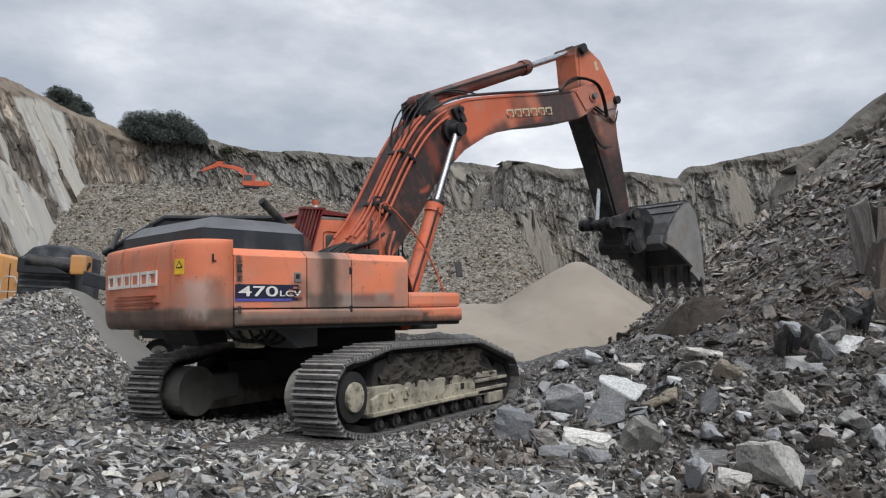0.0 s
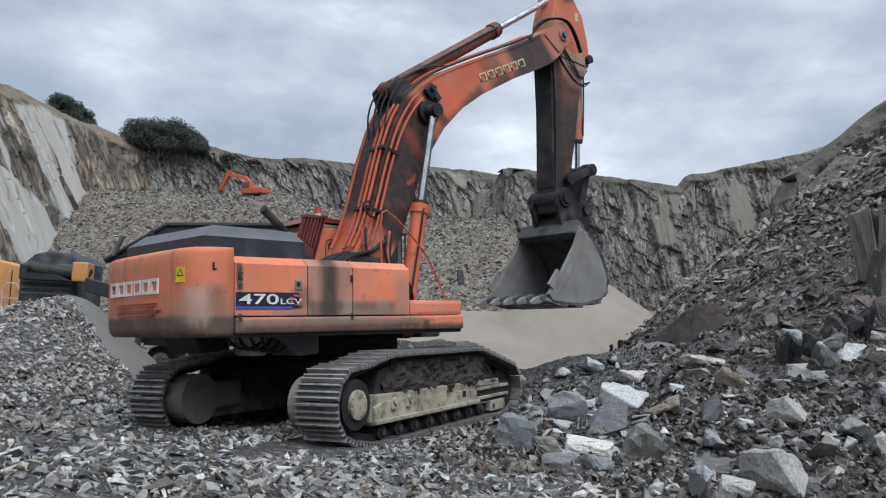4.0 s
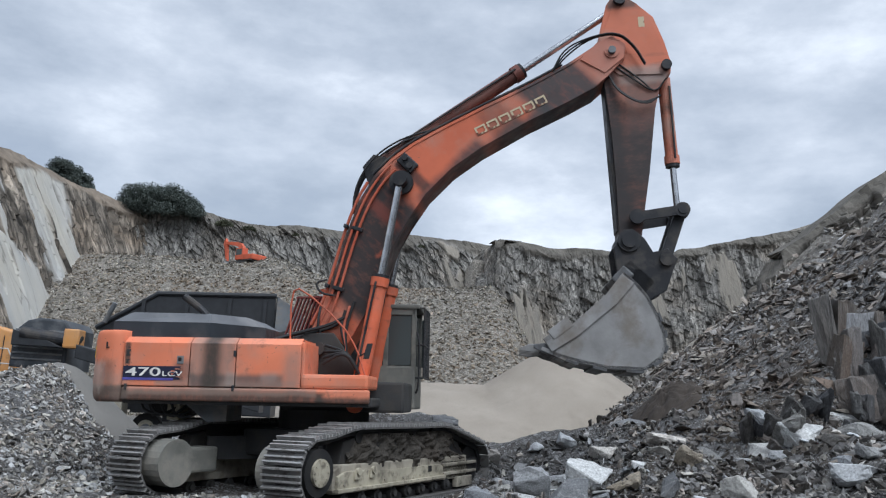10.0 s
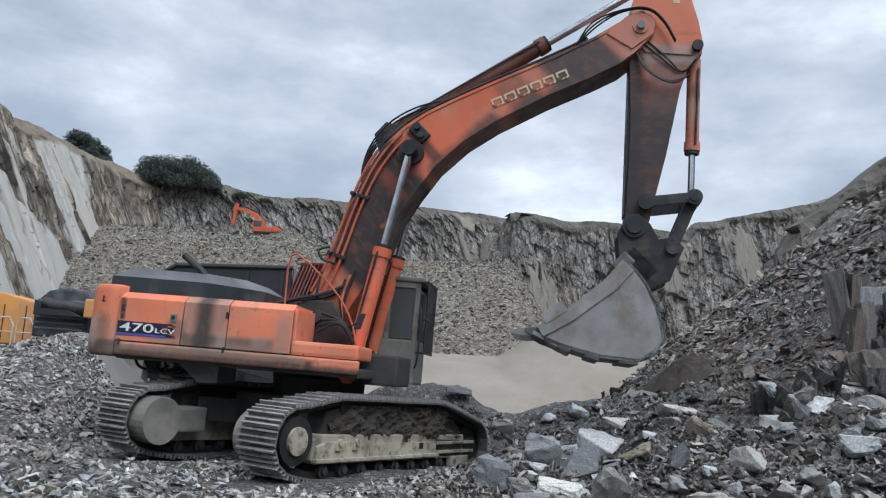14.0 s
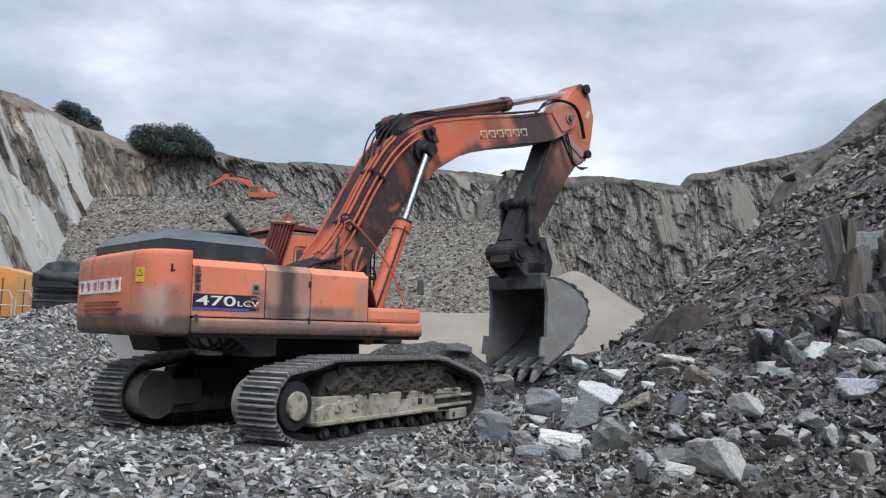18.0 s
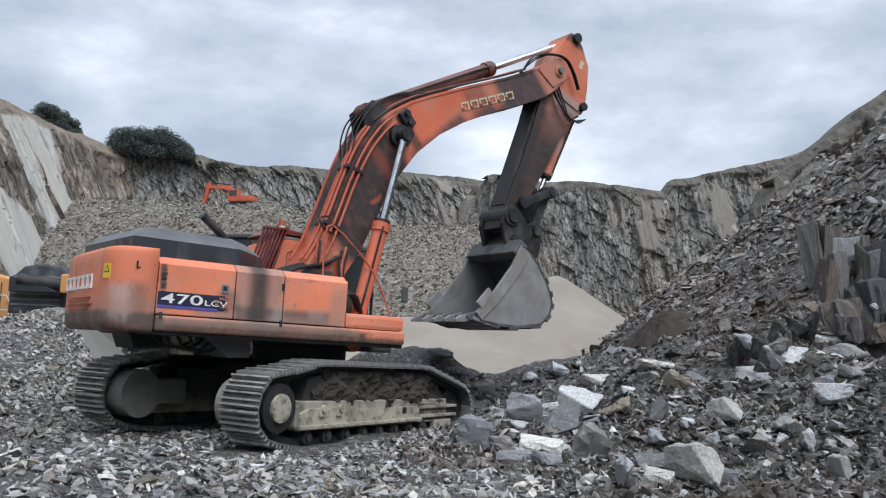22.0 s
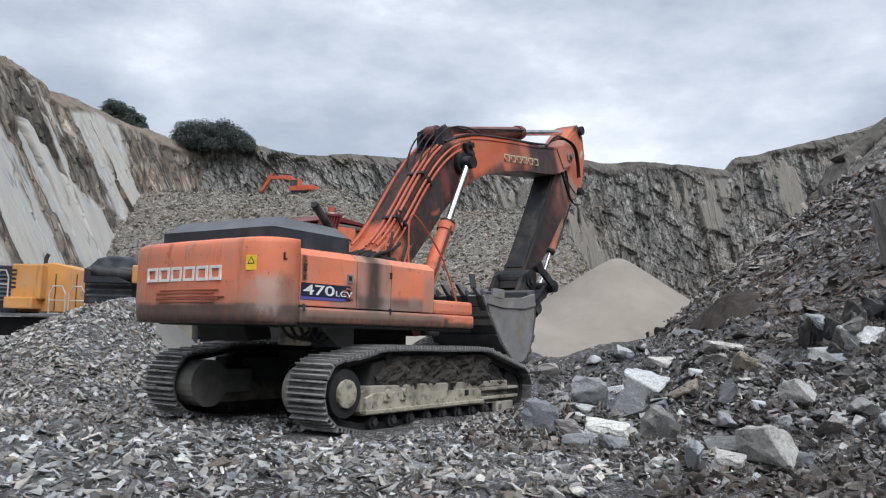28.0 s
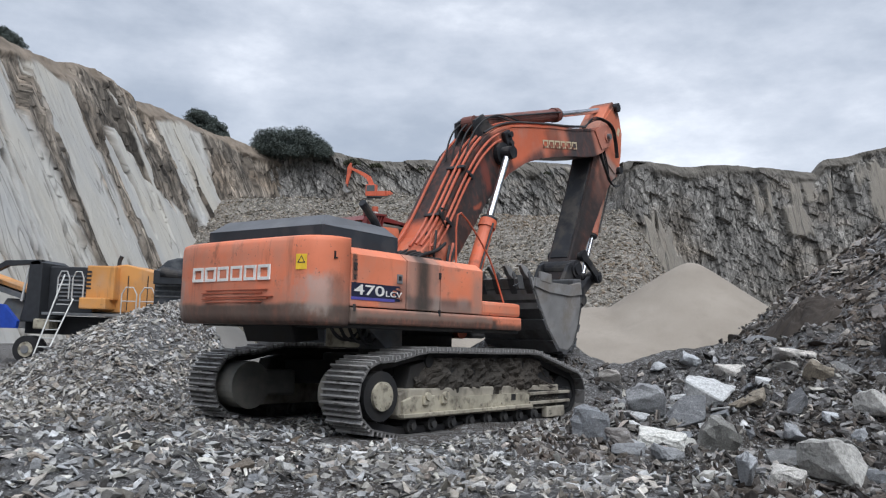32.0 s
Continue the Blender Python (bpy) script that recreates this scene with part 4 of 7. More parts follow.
scatter("floor_chips", "coarse stones scattered on the quarry floor", 5000, (-14, 14), (19, 44), (0.06, 0.30), 2.8, SHARDS_DARK, 6,
        keep=lambda x, y: sand_height(x, y) < height(x, y))


def soil_mound():
    """A tip of fine dark soil at the foot of the slope."""
    r, n = np.linspace(0, 1.3, 30), 72
    A, R = np.meshgrid(np.linspace(0, 2 * math.pi, n), r, indexing="ij")
    X, Y = MOUND[0] + R * np.cos(A), MOUND[1] + 1.15 * R * np.sin(A)
    Z = height(X, Y) + 0.45 * smooth(1.25, 0.0, R) - 0.05 + 0.09 * fbm(X * 4, Y * 4, octaves=5, seed=38, gain=0.65) * smooth(1.3, 0.9, R)
    ob = new("soil_mound", mesh_from("soil_mound", np.stack([X, Y, Z], -1).reshape(-1, 3), sheet_faces(n, len(r)), SOIL, True))
    tagged(ob, "tip of fine dark brown soil on the rubble", "soil heap", kind="stuff")


soil_mound()


def boulder_mesh(name, seed, n, flat, mat):
    """An angular boulder, split along its bedding, with chipped edges and rough faces."""
    V, F = hull(seed, n, flat)
    bm = bmesh.new()
    vs = [bm.verts.new(v) for v in V]
    for f in F:
        bm.faces.new([vs[i] for i in f])
    bmesh.ops.dissolve_limit(bm, angle_limit=radians(16), verts=bm.verts, edges=bm.edges)
    bmesh.ops.bevel(bm, geom=list(bm.edges), offset=0.025, segments=1, affect="EDGES", clamp_overlap=True)
    bmesh.ops.triangulate(bm, faces=bm.faces)
    for _ in range(2):
        bmesh.ops.subdivide_edges(bm, edges=[e for e in bm.edges if e.calc_length() > 0.13], cuts=1)
        bmesh.ops.triangulate(bm, faces=bm.faces)
    bm.normal_update()
    P = np.array([v.co[:] for v in bm.verts])
    d = 0.028 * fbm(P[:, 0] * 4, P[:, 1] * 4, P[:, 2] * 6, octaves=3, seed=seed) + 0.02 * grid_hash(np.floor(P[:, 0] * 3), np.floor(P[:, 1] * 3 + P[:, 0]), np.floor(P[:, 2] * 9 / flat), seed)
    for v, q in zip(bm.verts, d):
        v.co += v.normal * float(q)
    me = bpy.data.meshes.new(name)
    bm.to_mesh(me)
    bm.free()
    me.materials.append(mat)
    return me


def rock(mesh, label, x, y, size, turn, lean=0.0, up=0.0, name="rock", z=None):
    ob = new(name, mesh)
    if z is None:
        z = float(height(np.array([x]), np.array([y]))[0]) + up
    ob.matrix_basis = pose(x, y, z, lean, lean * 0.6, turn) @ Matrix.Diagonal((*size, 1))
    return tagged(ob, label, "rock", "blasted rocks in the rubble")


def make_rocks():
    grey = [boulder_mesh("grey_rock", 300 + i, 12, 0.7, BOULDER) for i in range(6)]
    slate = [boulder_mesh("slate_plate", 320 + i, 11, 0.3, BOULDER) for i in range(4)]
    pale = [boulder_mesh("pale_rock", 340 + i, 12, 0.6, PALE_ROCK) for i in range(4)]
    brown = [boulder_mesh("brown_rock", 360 + i, 11, 0.5, BROWN_ROCK) for i in range(2)]
    cream = [boulder_mesh("cream_rock", 370 + i, 12, 0.5, CREAM_ROCK) for i in range(2)]
    # the stones that stand out, one by one
    rock(pale[0], "large pale grey angular slab lying on dark rubble", 3.23, 12.02, (0.70, 0.58, 0.72), -22, 26, z=0.63)
    rock(brown[1], "brownish grey block beside the pale slab", 3.50, 11.47, (0.69, 0.56, 0.73), -28, 14, z=0.67)
    rock(pale[1], "flat pale-topped stone on the rubble", 4.38, 12.08, (0.59, 0.32, 0.34), -23, 4, z=1.21)
    rock(cream[0], "cream-coloured chip under the flat stone", 4.18, 11.79, (0.35, 0.28, 0.36), -29, -8, z=1.03)
    rock(cream[1], "big angular grey boulder with a dusty top", 3.13, 7.51, (0.58, 0.52, 0.85), -35, -6, z=0.36)
    rock(grey[4], "dark five-sided block of slate", 2.82, 9.94, (0.56, 0.5, 0.72), 28, 16, z=0.30)
    rock(grey[0], "grey block leaning on its neighbours", 2.58, 10.63, (0.54, 0.48, 0.76), -2, 14, z=0.48)
    rock(grey[3], "split grey block in the rubble", 2.18, 10.88, (0.49, 0.44, 0.62), -3, -18, z=0.60)
    rock(pale[2], "pale slab lying in front of the dark boulders", 2.17, 9.84, (0.55, 0.38, 0.39), -5, 18, z=0.27)
    rock(grey[4], "big grey block near the track", 1.45, 9.99, (0.52, 0.46, 0.65), -16, -12, z=0.38)
    rock(grey[5], "grey wedge beside the big block", 1.68, 9.79, (0.39, 0.34, 0.31), -9, 10, z=0.25)
    rock(slate[1], "upright plate of grey slate", 3.67, 10.02, (0.57, 0.40, 0.66), 61, 62, z=0.37)
    rock(cream[1], "cream-brown block in dark rubble", 4.71, 10.34, (0.48, 0.44, 0.73), -34, -20, z=0.65)
    rock(pale[3], "white chalky boulder at the foot of the outcrop", 6.91, 12.98, (0.80, 0.72, 0.82), -39, 2, z=1.35)
    rock(pale[0], "white chalky slab tilted on the rubble", 6.56, 10.84, (0.65, 0.56, 0.62), -39, -14, z=0.91)
    rock(grey[2], "grey stone behind the big boulder", 3.29, 9.19, (0.39, 0.35, 0.34), -8, -10, z=0.18)
    rock(pale[2], "pale wedge in front of the big boulder", 2.65, 7.18, (0.27, 0.24, 0.31), -11, 24, z=0.32)
    rock(slate[2], "blue-grey plate standing in the gravel", 2.29, 7.00, (0.46, 0.29, 0.48), 84, 62, z=0.38)
    rock(brown[0], "brown-grey stone in the dark rubble", 4.46, 11.42, (0.35, 0.30, 0.66), -13, 30, z=0.99)
    rock(pale[3], "pale grey flat stone in the rubble", 4.26, 14.92, (0.56, 0.41, 0.44), -25, -4, z=0.85)
    rock(pale[1], "pale splinter standing in the rubble", 3.75, 15.59, (0.39, 0.36, 0.64), -19, 34, z=0.97)
    rock(grey[3], "grey stone beside the track", 2.32, 15.53, (0.41, 0.37, 0.44), -5, -14, z=0.65)
    rock(pale[1], "chalky stone below the outcrop", 8.11, 13.85, (0.82, 0.46, 0.47), -24, -6, z=1.69)
    rock(slate[3], "pale flaky slate below the outcrop", 7.49, 12.17, (0.82, 0.44, 0.90), -22, -10, z=1.52)
    rock(slate[0], "pale flaky slate below the outcrop", 7.04, 11.09, (0.60, 0.40, 0.83), -22, 8, z=1.24)
    rock(slate[1], "pale flaky slate below the outcrop", 6.82, 11.88, (0.54, 0.34, 0.68), -41, -12, z=1.33)
    rock(slate[2], "flat grey slate in the rubble", 6.33, 12.45, (0.41, 0.26, 0.53), -24, 10, z=1.08)
    rock(slate[3], "flat grey slate in the rubble", 6.67, 11.25, (0.47, 0.35, 0.73), -26, 6, z=1.05)
    rock(slate[0], "upright grey stone in dark rubble", 5.57, 9.87, (0.45, 0.39, 0.65), 61, 62, z=0.34)
    rock(grey[1], "angular grey stone in dark rubble", 5.52, 10.24, (0.44, 0.39, 0.45), -37, 16, z=0.50)
    rock(slate[1], "leaning grey plate in dark rubble", 4.79, 9.73, (0.47, 0.41, 1.30), -27, 30, z=0.35)
    rock(cream[1], "cream stone in dark rubble", 4.61, 7.63, (0.24, 0.21, 0.57), -43, 12, z=0.35)
    rock(grey[0], "small dark block in the rubble", 3.94, 10.81, (0.34, 0.30, 0.56), -8, -24, z=0.66)
    rock(pale[0], "small pale stone in the rubble", 4.24, 10.40, (0.24, 0.21, 0.25), -12, 8, z=0.51)
    rock(pale[3], "flat pale stone among the blocks", 2.01, 10.61, (0.36, 0.19, 0.20), -9, 6, z=0.41)
    rock(pale[2], "small pale stone among the blocks", 3.41, 14.79, (0.35, 0.27, 0.29), -19, -6, z=0.38)
    rock(slate[0], "dark flat slate among the blocks", 2.20, 9.21, (0.52, 0.31, 0.65), -2, 14, z=0.18)
    rock(slate[2], "dark flat slate among the blocks", 1.73, 9.42, (0.39, 0.21, 0.43), -8, 6, z=0.19)
    rock(grey[4], "grey chip beside the big boulder", 3.62, 7.89, (0.24, 0.20, 0.22), -14, -18, z=0.23)
    rock(grey[5], "grey stone low on the slope", 6.72, 14.09, (0.52, 0.46, 0.51), -16, 24, z=1.60)
    rock(slate[2], "pale flake lying on the dark berm", 1.45, 16.0, (0.7, 0.4, 0.5), 30, 10, z=1.28)
    rock(brown[1], "rusty brown stone on the gravel", -1.8, 7.1, (0.34, 0.22, 0.2), 25, 8, z=0.24)
    rock(brown[0], "tan stone lying at the gravel's edge", -2.75, 6.6, (0.22, 0.18, 0.16), 65, 8, z=0.24)
    rock(pale[1], "chalky tan stone on the gravel", -2.35, 7.0, (0.24, 0.18, 0.2), 120, 12, z=0.22)
    rock(brown[1], "tan slab beside the rusty stone", -2.2, 7.5, (0.32, 0.2, 0.2), 160, 8, z=0.26)
    rng = random.Random(8)
    pale_slate = [boulder_mesh("pale_slate", 390 + i, 11, 0.3, PALE_ROCK) for i in range(3)]
    dark = [boulder_mesh("dark_slate", 380 + i, 11, 0.28, DARK_SLATE) for i in range(4)]
    for k in range(20):
        x, y = rng.uniform(6.3, 8.4), rng.uniform(13.0, 13.7)
        s = rng.uniform(0.45, 0.95)
        rock(rng.choice(dark), "dark slate slab leaning at the foot of the outcrop", x, y, (s, s * 0.7, s * 0.7), rng.uniform(60, 125), rng.uniform(58, 85), 0.25 * s)
    for k in range(12):
        x, y = rng.uniform(8.4, 10.6), rng.uniform(12.9, 13.5)
        s = rng.uniform(0.45, 0.9)
        rock(rng.choice(dark), "dark slate slab leaning at the foot of the outcrop", x, y, (s, s * 0.7, s * 0.7), rng.uniform(55, 125), rng.uniform(50, 85), 0.25 * s)
    for k in range(26):
        x, y = rng.uniform(6.9, 9.2), rng.uniform(12.0, 12.9)
        s = rng.uniform(0.16, 0.42)
        rock(rng.choice(pale_slate), "chalky flake of slate below the outcrop", x, y, (s * 1.5, s, s), rng.uniform(-40, 40), rng.uniform(-8, 30), 0.15 * s)
    # the standing block of dark slate, split into upright slabs
    crag = new("slate_outcrop")
    tagged(crag, "standing outcrop of dark slate split into upright slabs", "outcrop")
    crag.matrix_basis = pose(8.3, 14.0, 1.7, 0, 0, -14)
    tall = [boulder_mesh("slab", 400 + i, (0, 0, 14)[i % 3], (1.0, 1.0, 0.7)[i % 3], (DARK_SLATE, OUTCROP)[i % 2]) for i in range(6)]
    for k in range(76):
        row = k % 4
        x = 0.0 + 0.052 * k
        top = (2.15, 1.75, 1.15, 0.7)[row] + 0.22 * x * (row < 2) + rng.uniform(-0.45, 0.12)
        ob = new("slab", tall[rng.randrange(6)])
        ob.parent = crag
        wide = rng.choice((0.15, 0.25, 0.4, 0.65)) * rng.uniform(0.8, 1.2)
        ob.matrix_basis = pose(x, (0.6, 0.3, 0.0, -0.25)[row] + rng.uniform(-0.12, 0.12), top * 0.46, rng.uniform(-12, 12), -90 + rng.uniform(-16, 10), rng.uniform(-38, 38)) @ Matrix.Diagonal((top * 1.1, rng.uniform(0.4, 0.75), wide, 1))
    rng = random.Random(5)
    zones = [((1.3, 5.4), (9.6, 12.4), 44, 0.12, 0.32, grey + grey + slate + pale[:1]), ((1.0, 6.8), (8.0, 14.5), 30, 0.12, 0.28, grey + slate + pale[:1]), ((1.4, 5.5), (12.6, 16.0), 16, 0.15, 0.5, grey + slate), ((-5, 1.5), (6.2, 9.2), 24, 0.09, 0.2, slate + grey + brown[:1]),
             ((4.5, 12), (11, 24), 20, 0.22, 0.7, slate + slate + grey), ((-12, -4), (12, 18), 8, 0.12, 0.3, slate + grey), ((-4.6, 0.4), (5.6, 7.9), 30, 0.09, 0.22, cream + cream + brown + pale[:1])]
    for xr, yr, n, lo, hi, kinds in zones:
        for _ in range(n):
            x, y = rng.uniform(*xr), rng.uniform(*yr)
            if under_tracks(np.array([x]), np.array([y]), 0.25)[0]:
                continue
            s = lo + (hi - lo) * rng.random() ** 2
            me = rng.choice(kinds)
            words = {"grey_rock": "angular grey slate block among the rubble", "slate_plate": "flat plate of grey slate among the rubble",
                     "pale_rock": "pale dusty stone among the rubble", "brown_rock": "rusty brown stone among the gravel", "cream_rock": "cream-coloured stone among the gravel"}[me.name.split(".")[0]]
            rock(me, words, x, y, (s * rng.uniform(0.9, 1.3), s, s * rng.uniform(0.7, 1.1)), rng.uniform(0, 360), rng.uniform(-30, 30), 0.1 * s)


make_rocks()

# joint angles of the big excavator in degrees, over the seconds
SLEW = [(0, -19.6), (4.5, -20.5), (5.5, -27.1), (6, -31.4), (6.5, -36.8), (7, -45.1), (7.5, -50.6), (8, -54.6), (9, -58.6), (10, -66.0), (10.5, -68.6), (13, -69.2), (13.5, -68.3), (14, -66.2), (14.5, -63.1), (16.5, -41.6), (17, -31.8), (17.5, -22.8), (18, -18.2), (19, -17.6), (19.5, -18.3), (20, -19.5), (21, -24.7), (22, -24.8), (22.5, -26.0), (25.5, -25.5), (27.5, -9.1), (28, -3.9), (28.5, -4.0), (29.5, -2.3), (30, -4.2), (30.5, -3.9), (31, -2.9), (31.5, -2.8), (32, -0.1)]
BOOM = [(0, 31.7), (0.5, 34.7), (1, 36.6), (2, 39.4), (4.5, 45.2), (6, 45.1), (8, 46.2), (9, 46.0), (10.5, 47.2), (11.5, 47.2), (12, 46.5), (12.5, 47.2), (14, 46.5), (14.5, 44.8), (16.5, 32.9), (17, 31.1), (18.5, 33.3), (19, 31.9), (20, 42.6), (20.5, 44.3), (21, 43.5), (21.5, 43.9), (22, 43.6), (23, 40.0), (23.5, 39.5), (25, 33.3), (25.5, 30.1), (27.5, 24.9), (28, 26.4), (28.5, 29.8), (29, 32.2), (29.5, 32.5), (30, 35.9), (30.5, 36.4), (31, 35.3), (31.5, 34.7), (32, 30.0)]
ARM = [(0, -66.9), (0.5, -68.5), (2.5, -84.4), (4.5, -91.9), (5, -91.0), (6, -90.6), (6.5, -89.6), (7, -87.3), (8, -86.2), (9, -87.1), (10.5, -85.9), (13, -85.8), (13.5, -86.3), (14, -89.1), (14.5, -93.9), (16.5, -124.0), (17, -126.2), (17.5, -123.6), (18, -116.3), (19, -100.2), (19.5, -94.0), (20, -90.3), (20.5, -93.6), (21.5, -104.8), (22, -108.6), (23.5, -112.0), (24, -113.9), (25, -115.1), (25.5, -117.9), (27.5, -122.3), (28, -118.9), (28.5, -109.5), (29, -97.9), (29.5, -91.6), (30, -90.6), (30.5, -95.6), (31.5, -109.5), (32, -113.1)]
BUCKET = [(0, -23.6), (0.5, -22.8), (1, -25.3), (1.5, -38.3), (2.5, -68.6), (4.5, -134.6), (5, -140.4), (8.5, -134.0), (10.5, -132.6), (12, -133.6), (12.5, -132.0), (14, -132.7), (14.5, -126.6), (16.5, -122.2), (17, -109.0), (17.5, -99.1), (18, -87.4), (18.5, -72.6), (19, -60.6), (19.5, -57.3), (20, -61.0), (20.5, -72.7), (21, -87.8), (21.5, -104.5), (22, -122.8), (22.5, -139.0), (23, -153.5), (23.5, -163.0), (24, -168.8), (24.5, -172.2), (25, -173.7), (27.5, -178.4), (28, -172.1), (29, -143.9), (29.5, -139.2), (30, -141.5), (30.5, -151.5), (31, -163.3), (31.5, -170.0), (32, -174.9)]
# its place, lean and heading on the ground
BASE_X = [(0, -0.531), (2.5, -0.527), (4.5, -0.537), (6.5, -0.565), (7.5, -0.563), (10, -0.636), (10.5, -0.673), (12, -0.996), (14, -1.020), (17, -1.035), (18, -1.068), (18.5, -1.067), (19, -1.027), (20, -1.038), (21, -1.027), (25.5, -1.022), (27.5, -1.040), (29, -1.070), (29.5, -1.051), (31, -1.084), (32, -1.133)]
BASE_Y = [(0, 13.480), (4.5, 13.486), (6, 13.501), (9, 13.581), (9.5, 13.647), (10, 13.649), (10.5, 13.611), (11.5, 13.378), (12, 13.251), (14.5, 13.214), (16.5, 13.090), (23, 13.063), (28.5, 13.060), (32, 13.047)]
BASE_Z = [(0, 0.055), (4.5, 0.044), (7, 0.053), (9.5, 0.025), (10.5, 0.040), (11, 0.034), (11.5, 0.047), (12.5, 0.032), (14, 0.026), (17, 0.030), (18, 0.010), (18.5, 0.009), (19, 0.023), (20, 0.012), (22.5, 0.009), (25.5, 0.016), (28.5, -0.001), (29, 0.002), (29.5, 0.013), (31, 0.011), (32, -0.001)]
BASE_ROLL = [(0, -2.31), (2.5, -2.08), (5.5, -2.71), (9, -2.39), (11, -0.79), (12, 1.36), (14.5, 1.00), (16.5, 1.19), (17, 0.93), (18, -0.40), (18.5, -0.39), (19, 0.58), (20.5, 0.73), (21, 0.96), (23.5, 0.79), (25.5, 0.99), (27.5, 0.25), (28.5, -0.36), (29, -0.43), (29.5, 0.10), (31, 0.15), (32, -0.53)]
BASE_PITCH = [(0, -2.74), (5, -2.64), (9, -2.05), (9.5, -1.71), (11, -1.33), (11.5, -0.47), (12, 0.79), (12.5, 0.53), (13.5, 0.66), (14.5, 0.42), (17, 0.46), (18, -0.77), (18.5, -0.62), (19, 0.72), (20, 0.78), (21, 1.15), (23.5, 0.97), (25.5, 1.21), (27.5, 0.87), (28, 0.45), (28.5, -0.27), (29, -0.28), (29.5, 0.68), (31, 0.99), (31.5, 0.39), (32, 0.13)]
BASE_TURN = [(0, 57.26), (2.5, 57.17), (4.5, 57.39), (7.5, 57.30), (9, 57.06), (9.5, 56.80), (10.5, 55.81), (11, 54.80), (11.5, 54.16), (16.5, 54.67), (18, 55.21), (19.5, 54.87), (21, 54.76), (25.5, 54.73), (28.5, 55.42), (30.5, 55.32), (32, 55.44)]
# ---------------------------------------------------------------- building blocks
def part(name, bm, mat, parent, label=""):
    """Links a bmesh as one mesh object under a thing or a part."""
    me = bpy.data.meshes.new(name)
    bmesh.ops.recalc_face_normals(bm, faces=bm.faces)
    bm.to_mesh(me)
    bm.free()
    me.materials.append(mat)
    ob = new(name, me)
    ob.parent = parent
    return tagged(ob, label) if label else ob


def box(x0, x1, y0, y1, z0, z1, bevel=0.0, bm=None, turn=None):
    bm = bm or bmesh.new()
    m = Matrix.Translation(((x0 + x1) / 2, (y0 + y1) / 2, (z0 + z1) / 2))
    if turn:
        m = m @ pose(0, 0, 0, *turn)
    m = m @ Matrix.Diagonal((x1 - x0, y1 - y0, z1 - z0, 1))
    r = bmesh.ops.create_cube(bm, size=1, matrix=m)
    if bevel:
        es = list({e for v in r["verts"] for e in v.link_edges})
        bmesh.ops.bevel(bm, geom=es, offset=bevel, segments=2, affect="EDGES", profile=0.6)
    return bm


def prism(outline, y0, y1, bevel=0.0, bm=None):
    """An outline of (x, z) points drawn out from y0 to y1."""
    bm = bm or bmesh.new()
    a = [bm.verts.new((x, y0, z)) for x, z in outline]
    b = [bm.verts.new((x, y1, z)) for x, z in outline]
    n = len(outline)
    fs = [bm.faces.new(a), bm.faces.new(b[::-1])]
    fs += [bm.faces.new((a[i], b[i], b[(i + 1) % n], a[(i + 1) % n])) for i in range(n)]
    if bevel:
        es = [e for f in fs[:2] for e in f.edges]
        bmesh.ops.bevel(bm, geom=es, offset=bevel, segments=2, affect="EDGES", profile=0.6)
    return bm


def rod_between(a, b, r, sides=16, bm=None, r2=None):
    bm = bm or bmesh.new()
    a, b = Vector(a), Vector(b)
    d = b - a
    m = Matrix.Translation((a + b) / 2) @ d.to_track_quat("Z", "Y").to_matrix().to_4x4()
    bmesh.ops.create_cone(bm, cap_ends=True, segments=sides, radius1=r, radius2=r if r2 is None else r2, depth=d.length, matrix=m)
    return bm


def tube(points, r, sides=8, bm=None, rounds=2):
    """A round pipe or hose along points, its corners softened."""
    bm = bm or bmesh.new()
    P = [Vector(p) for p in points]
    for _ in range(rounds):
        Q = [P[0]]
        for a, b in zip(P, P[1:]):
            Q += [a.lerp(b, 0.25), a.lerp(b, 0.75)]
        P = Q + [P[-1]]
    rings, up = [], Vector((0.13, 0.97, 0.21))
    for i, p in enumerate(P):
        d = (P[min(i + 1, len(P) - 1)] - P[max(i - 1, 0)]).normalized()
        s = d.cross(up).normalized()
        t = s.cross(d)
        rings.append([bm.verts.new(p + r * (math.cos(2 * math.pi * k / sides) * s + math.sin(2 * math.pi * k / sides) * t)) for k in range(sides)])
    for a, b in zip(rings, rings[1:]):
        for k in range(sides):
            bm.faces.new((a[k], a[(k + 1) % sides], b[(k + 1) % sides], b[k]))
    bm.faces.new(rings[0][::-1])
    bm.faces.new(rings[-1])
    return bm


def text_part(words, width, tall, mat, parent, m, extrude=0.004, label=""):
    """Letters as a thin mesh of the given width and height, from the pose m onwards in the parent's space."""
    cu = bpy.data.curves.new("lettering", "FONT")
    cu.body, cu.size, cu.extrude, cu.offset = words, 1.0, 0.5, 0.008
    tmp = bpy.data.objects.new("lettering", cu)
    me = bpy.data.meshes.new_from_object(tmp)
    bpy.data.objects.remove(tmp)
    co = np.array([v.co[:] for v in me.vertices])
    lo, hi = co.min(0), co.max(0)
    co = (co - [lo[0], (lo[1] + hi[1]) / 2, 0]) * [width / (hi[0] - lo[0]), tall / (hi[1] - lo[1]), extrude * 2]
    me.vertices.foreach_set("co", co.astype(np.float32).ravel())
    me.update()
    me.materials.append(mat)
    ob = new("lettering", me)
    ob.parent = parent
    ob.matrix_basis = m
    return tagged(ob, label) if label else ob


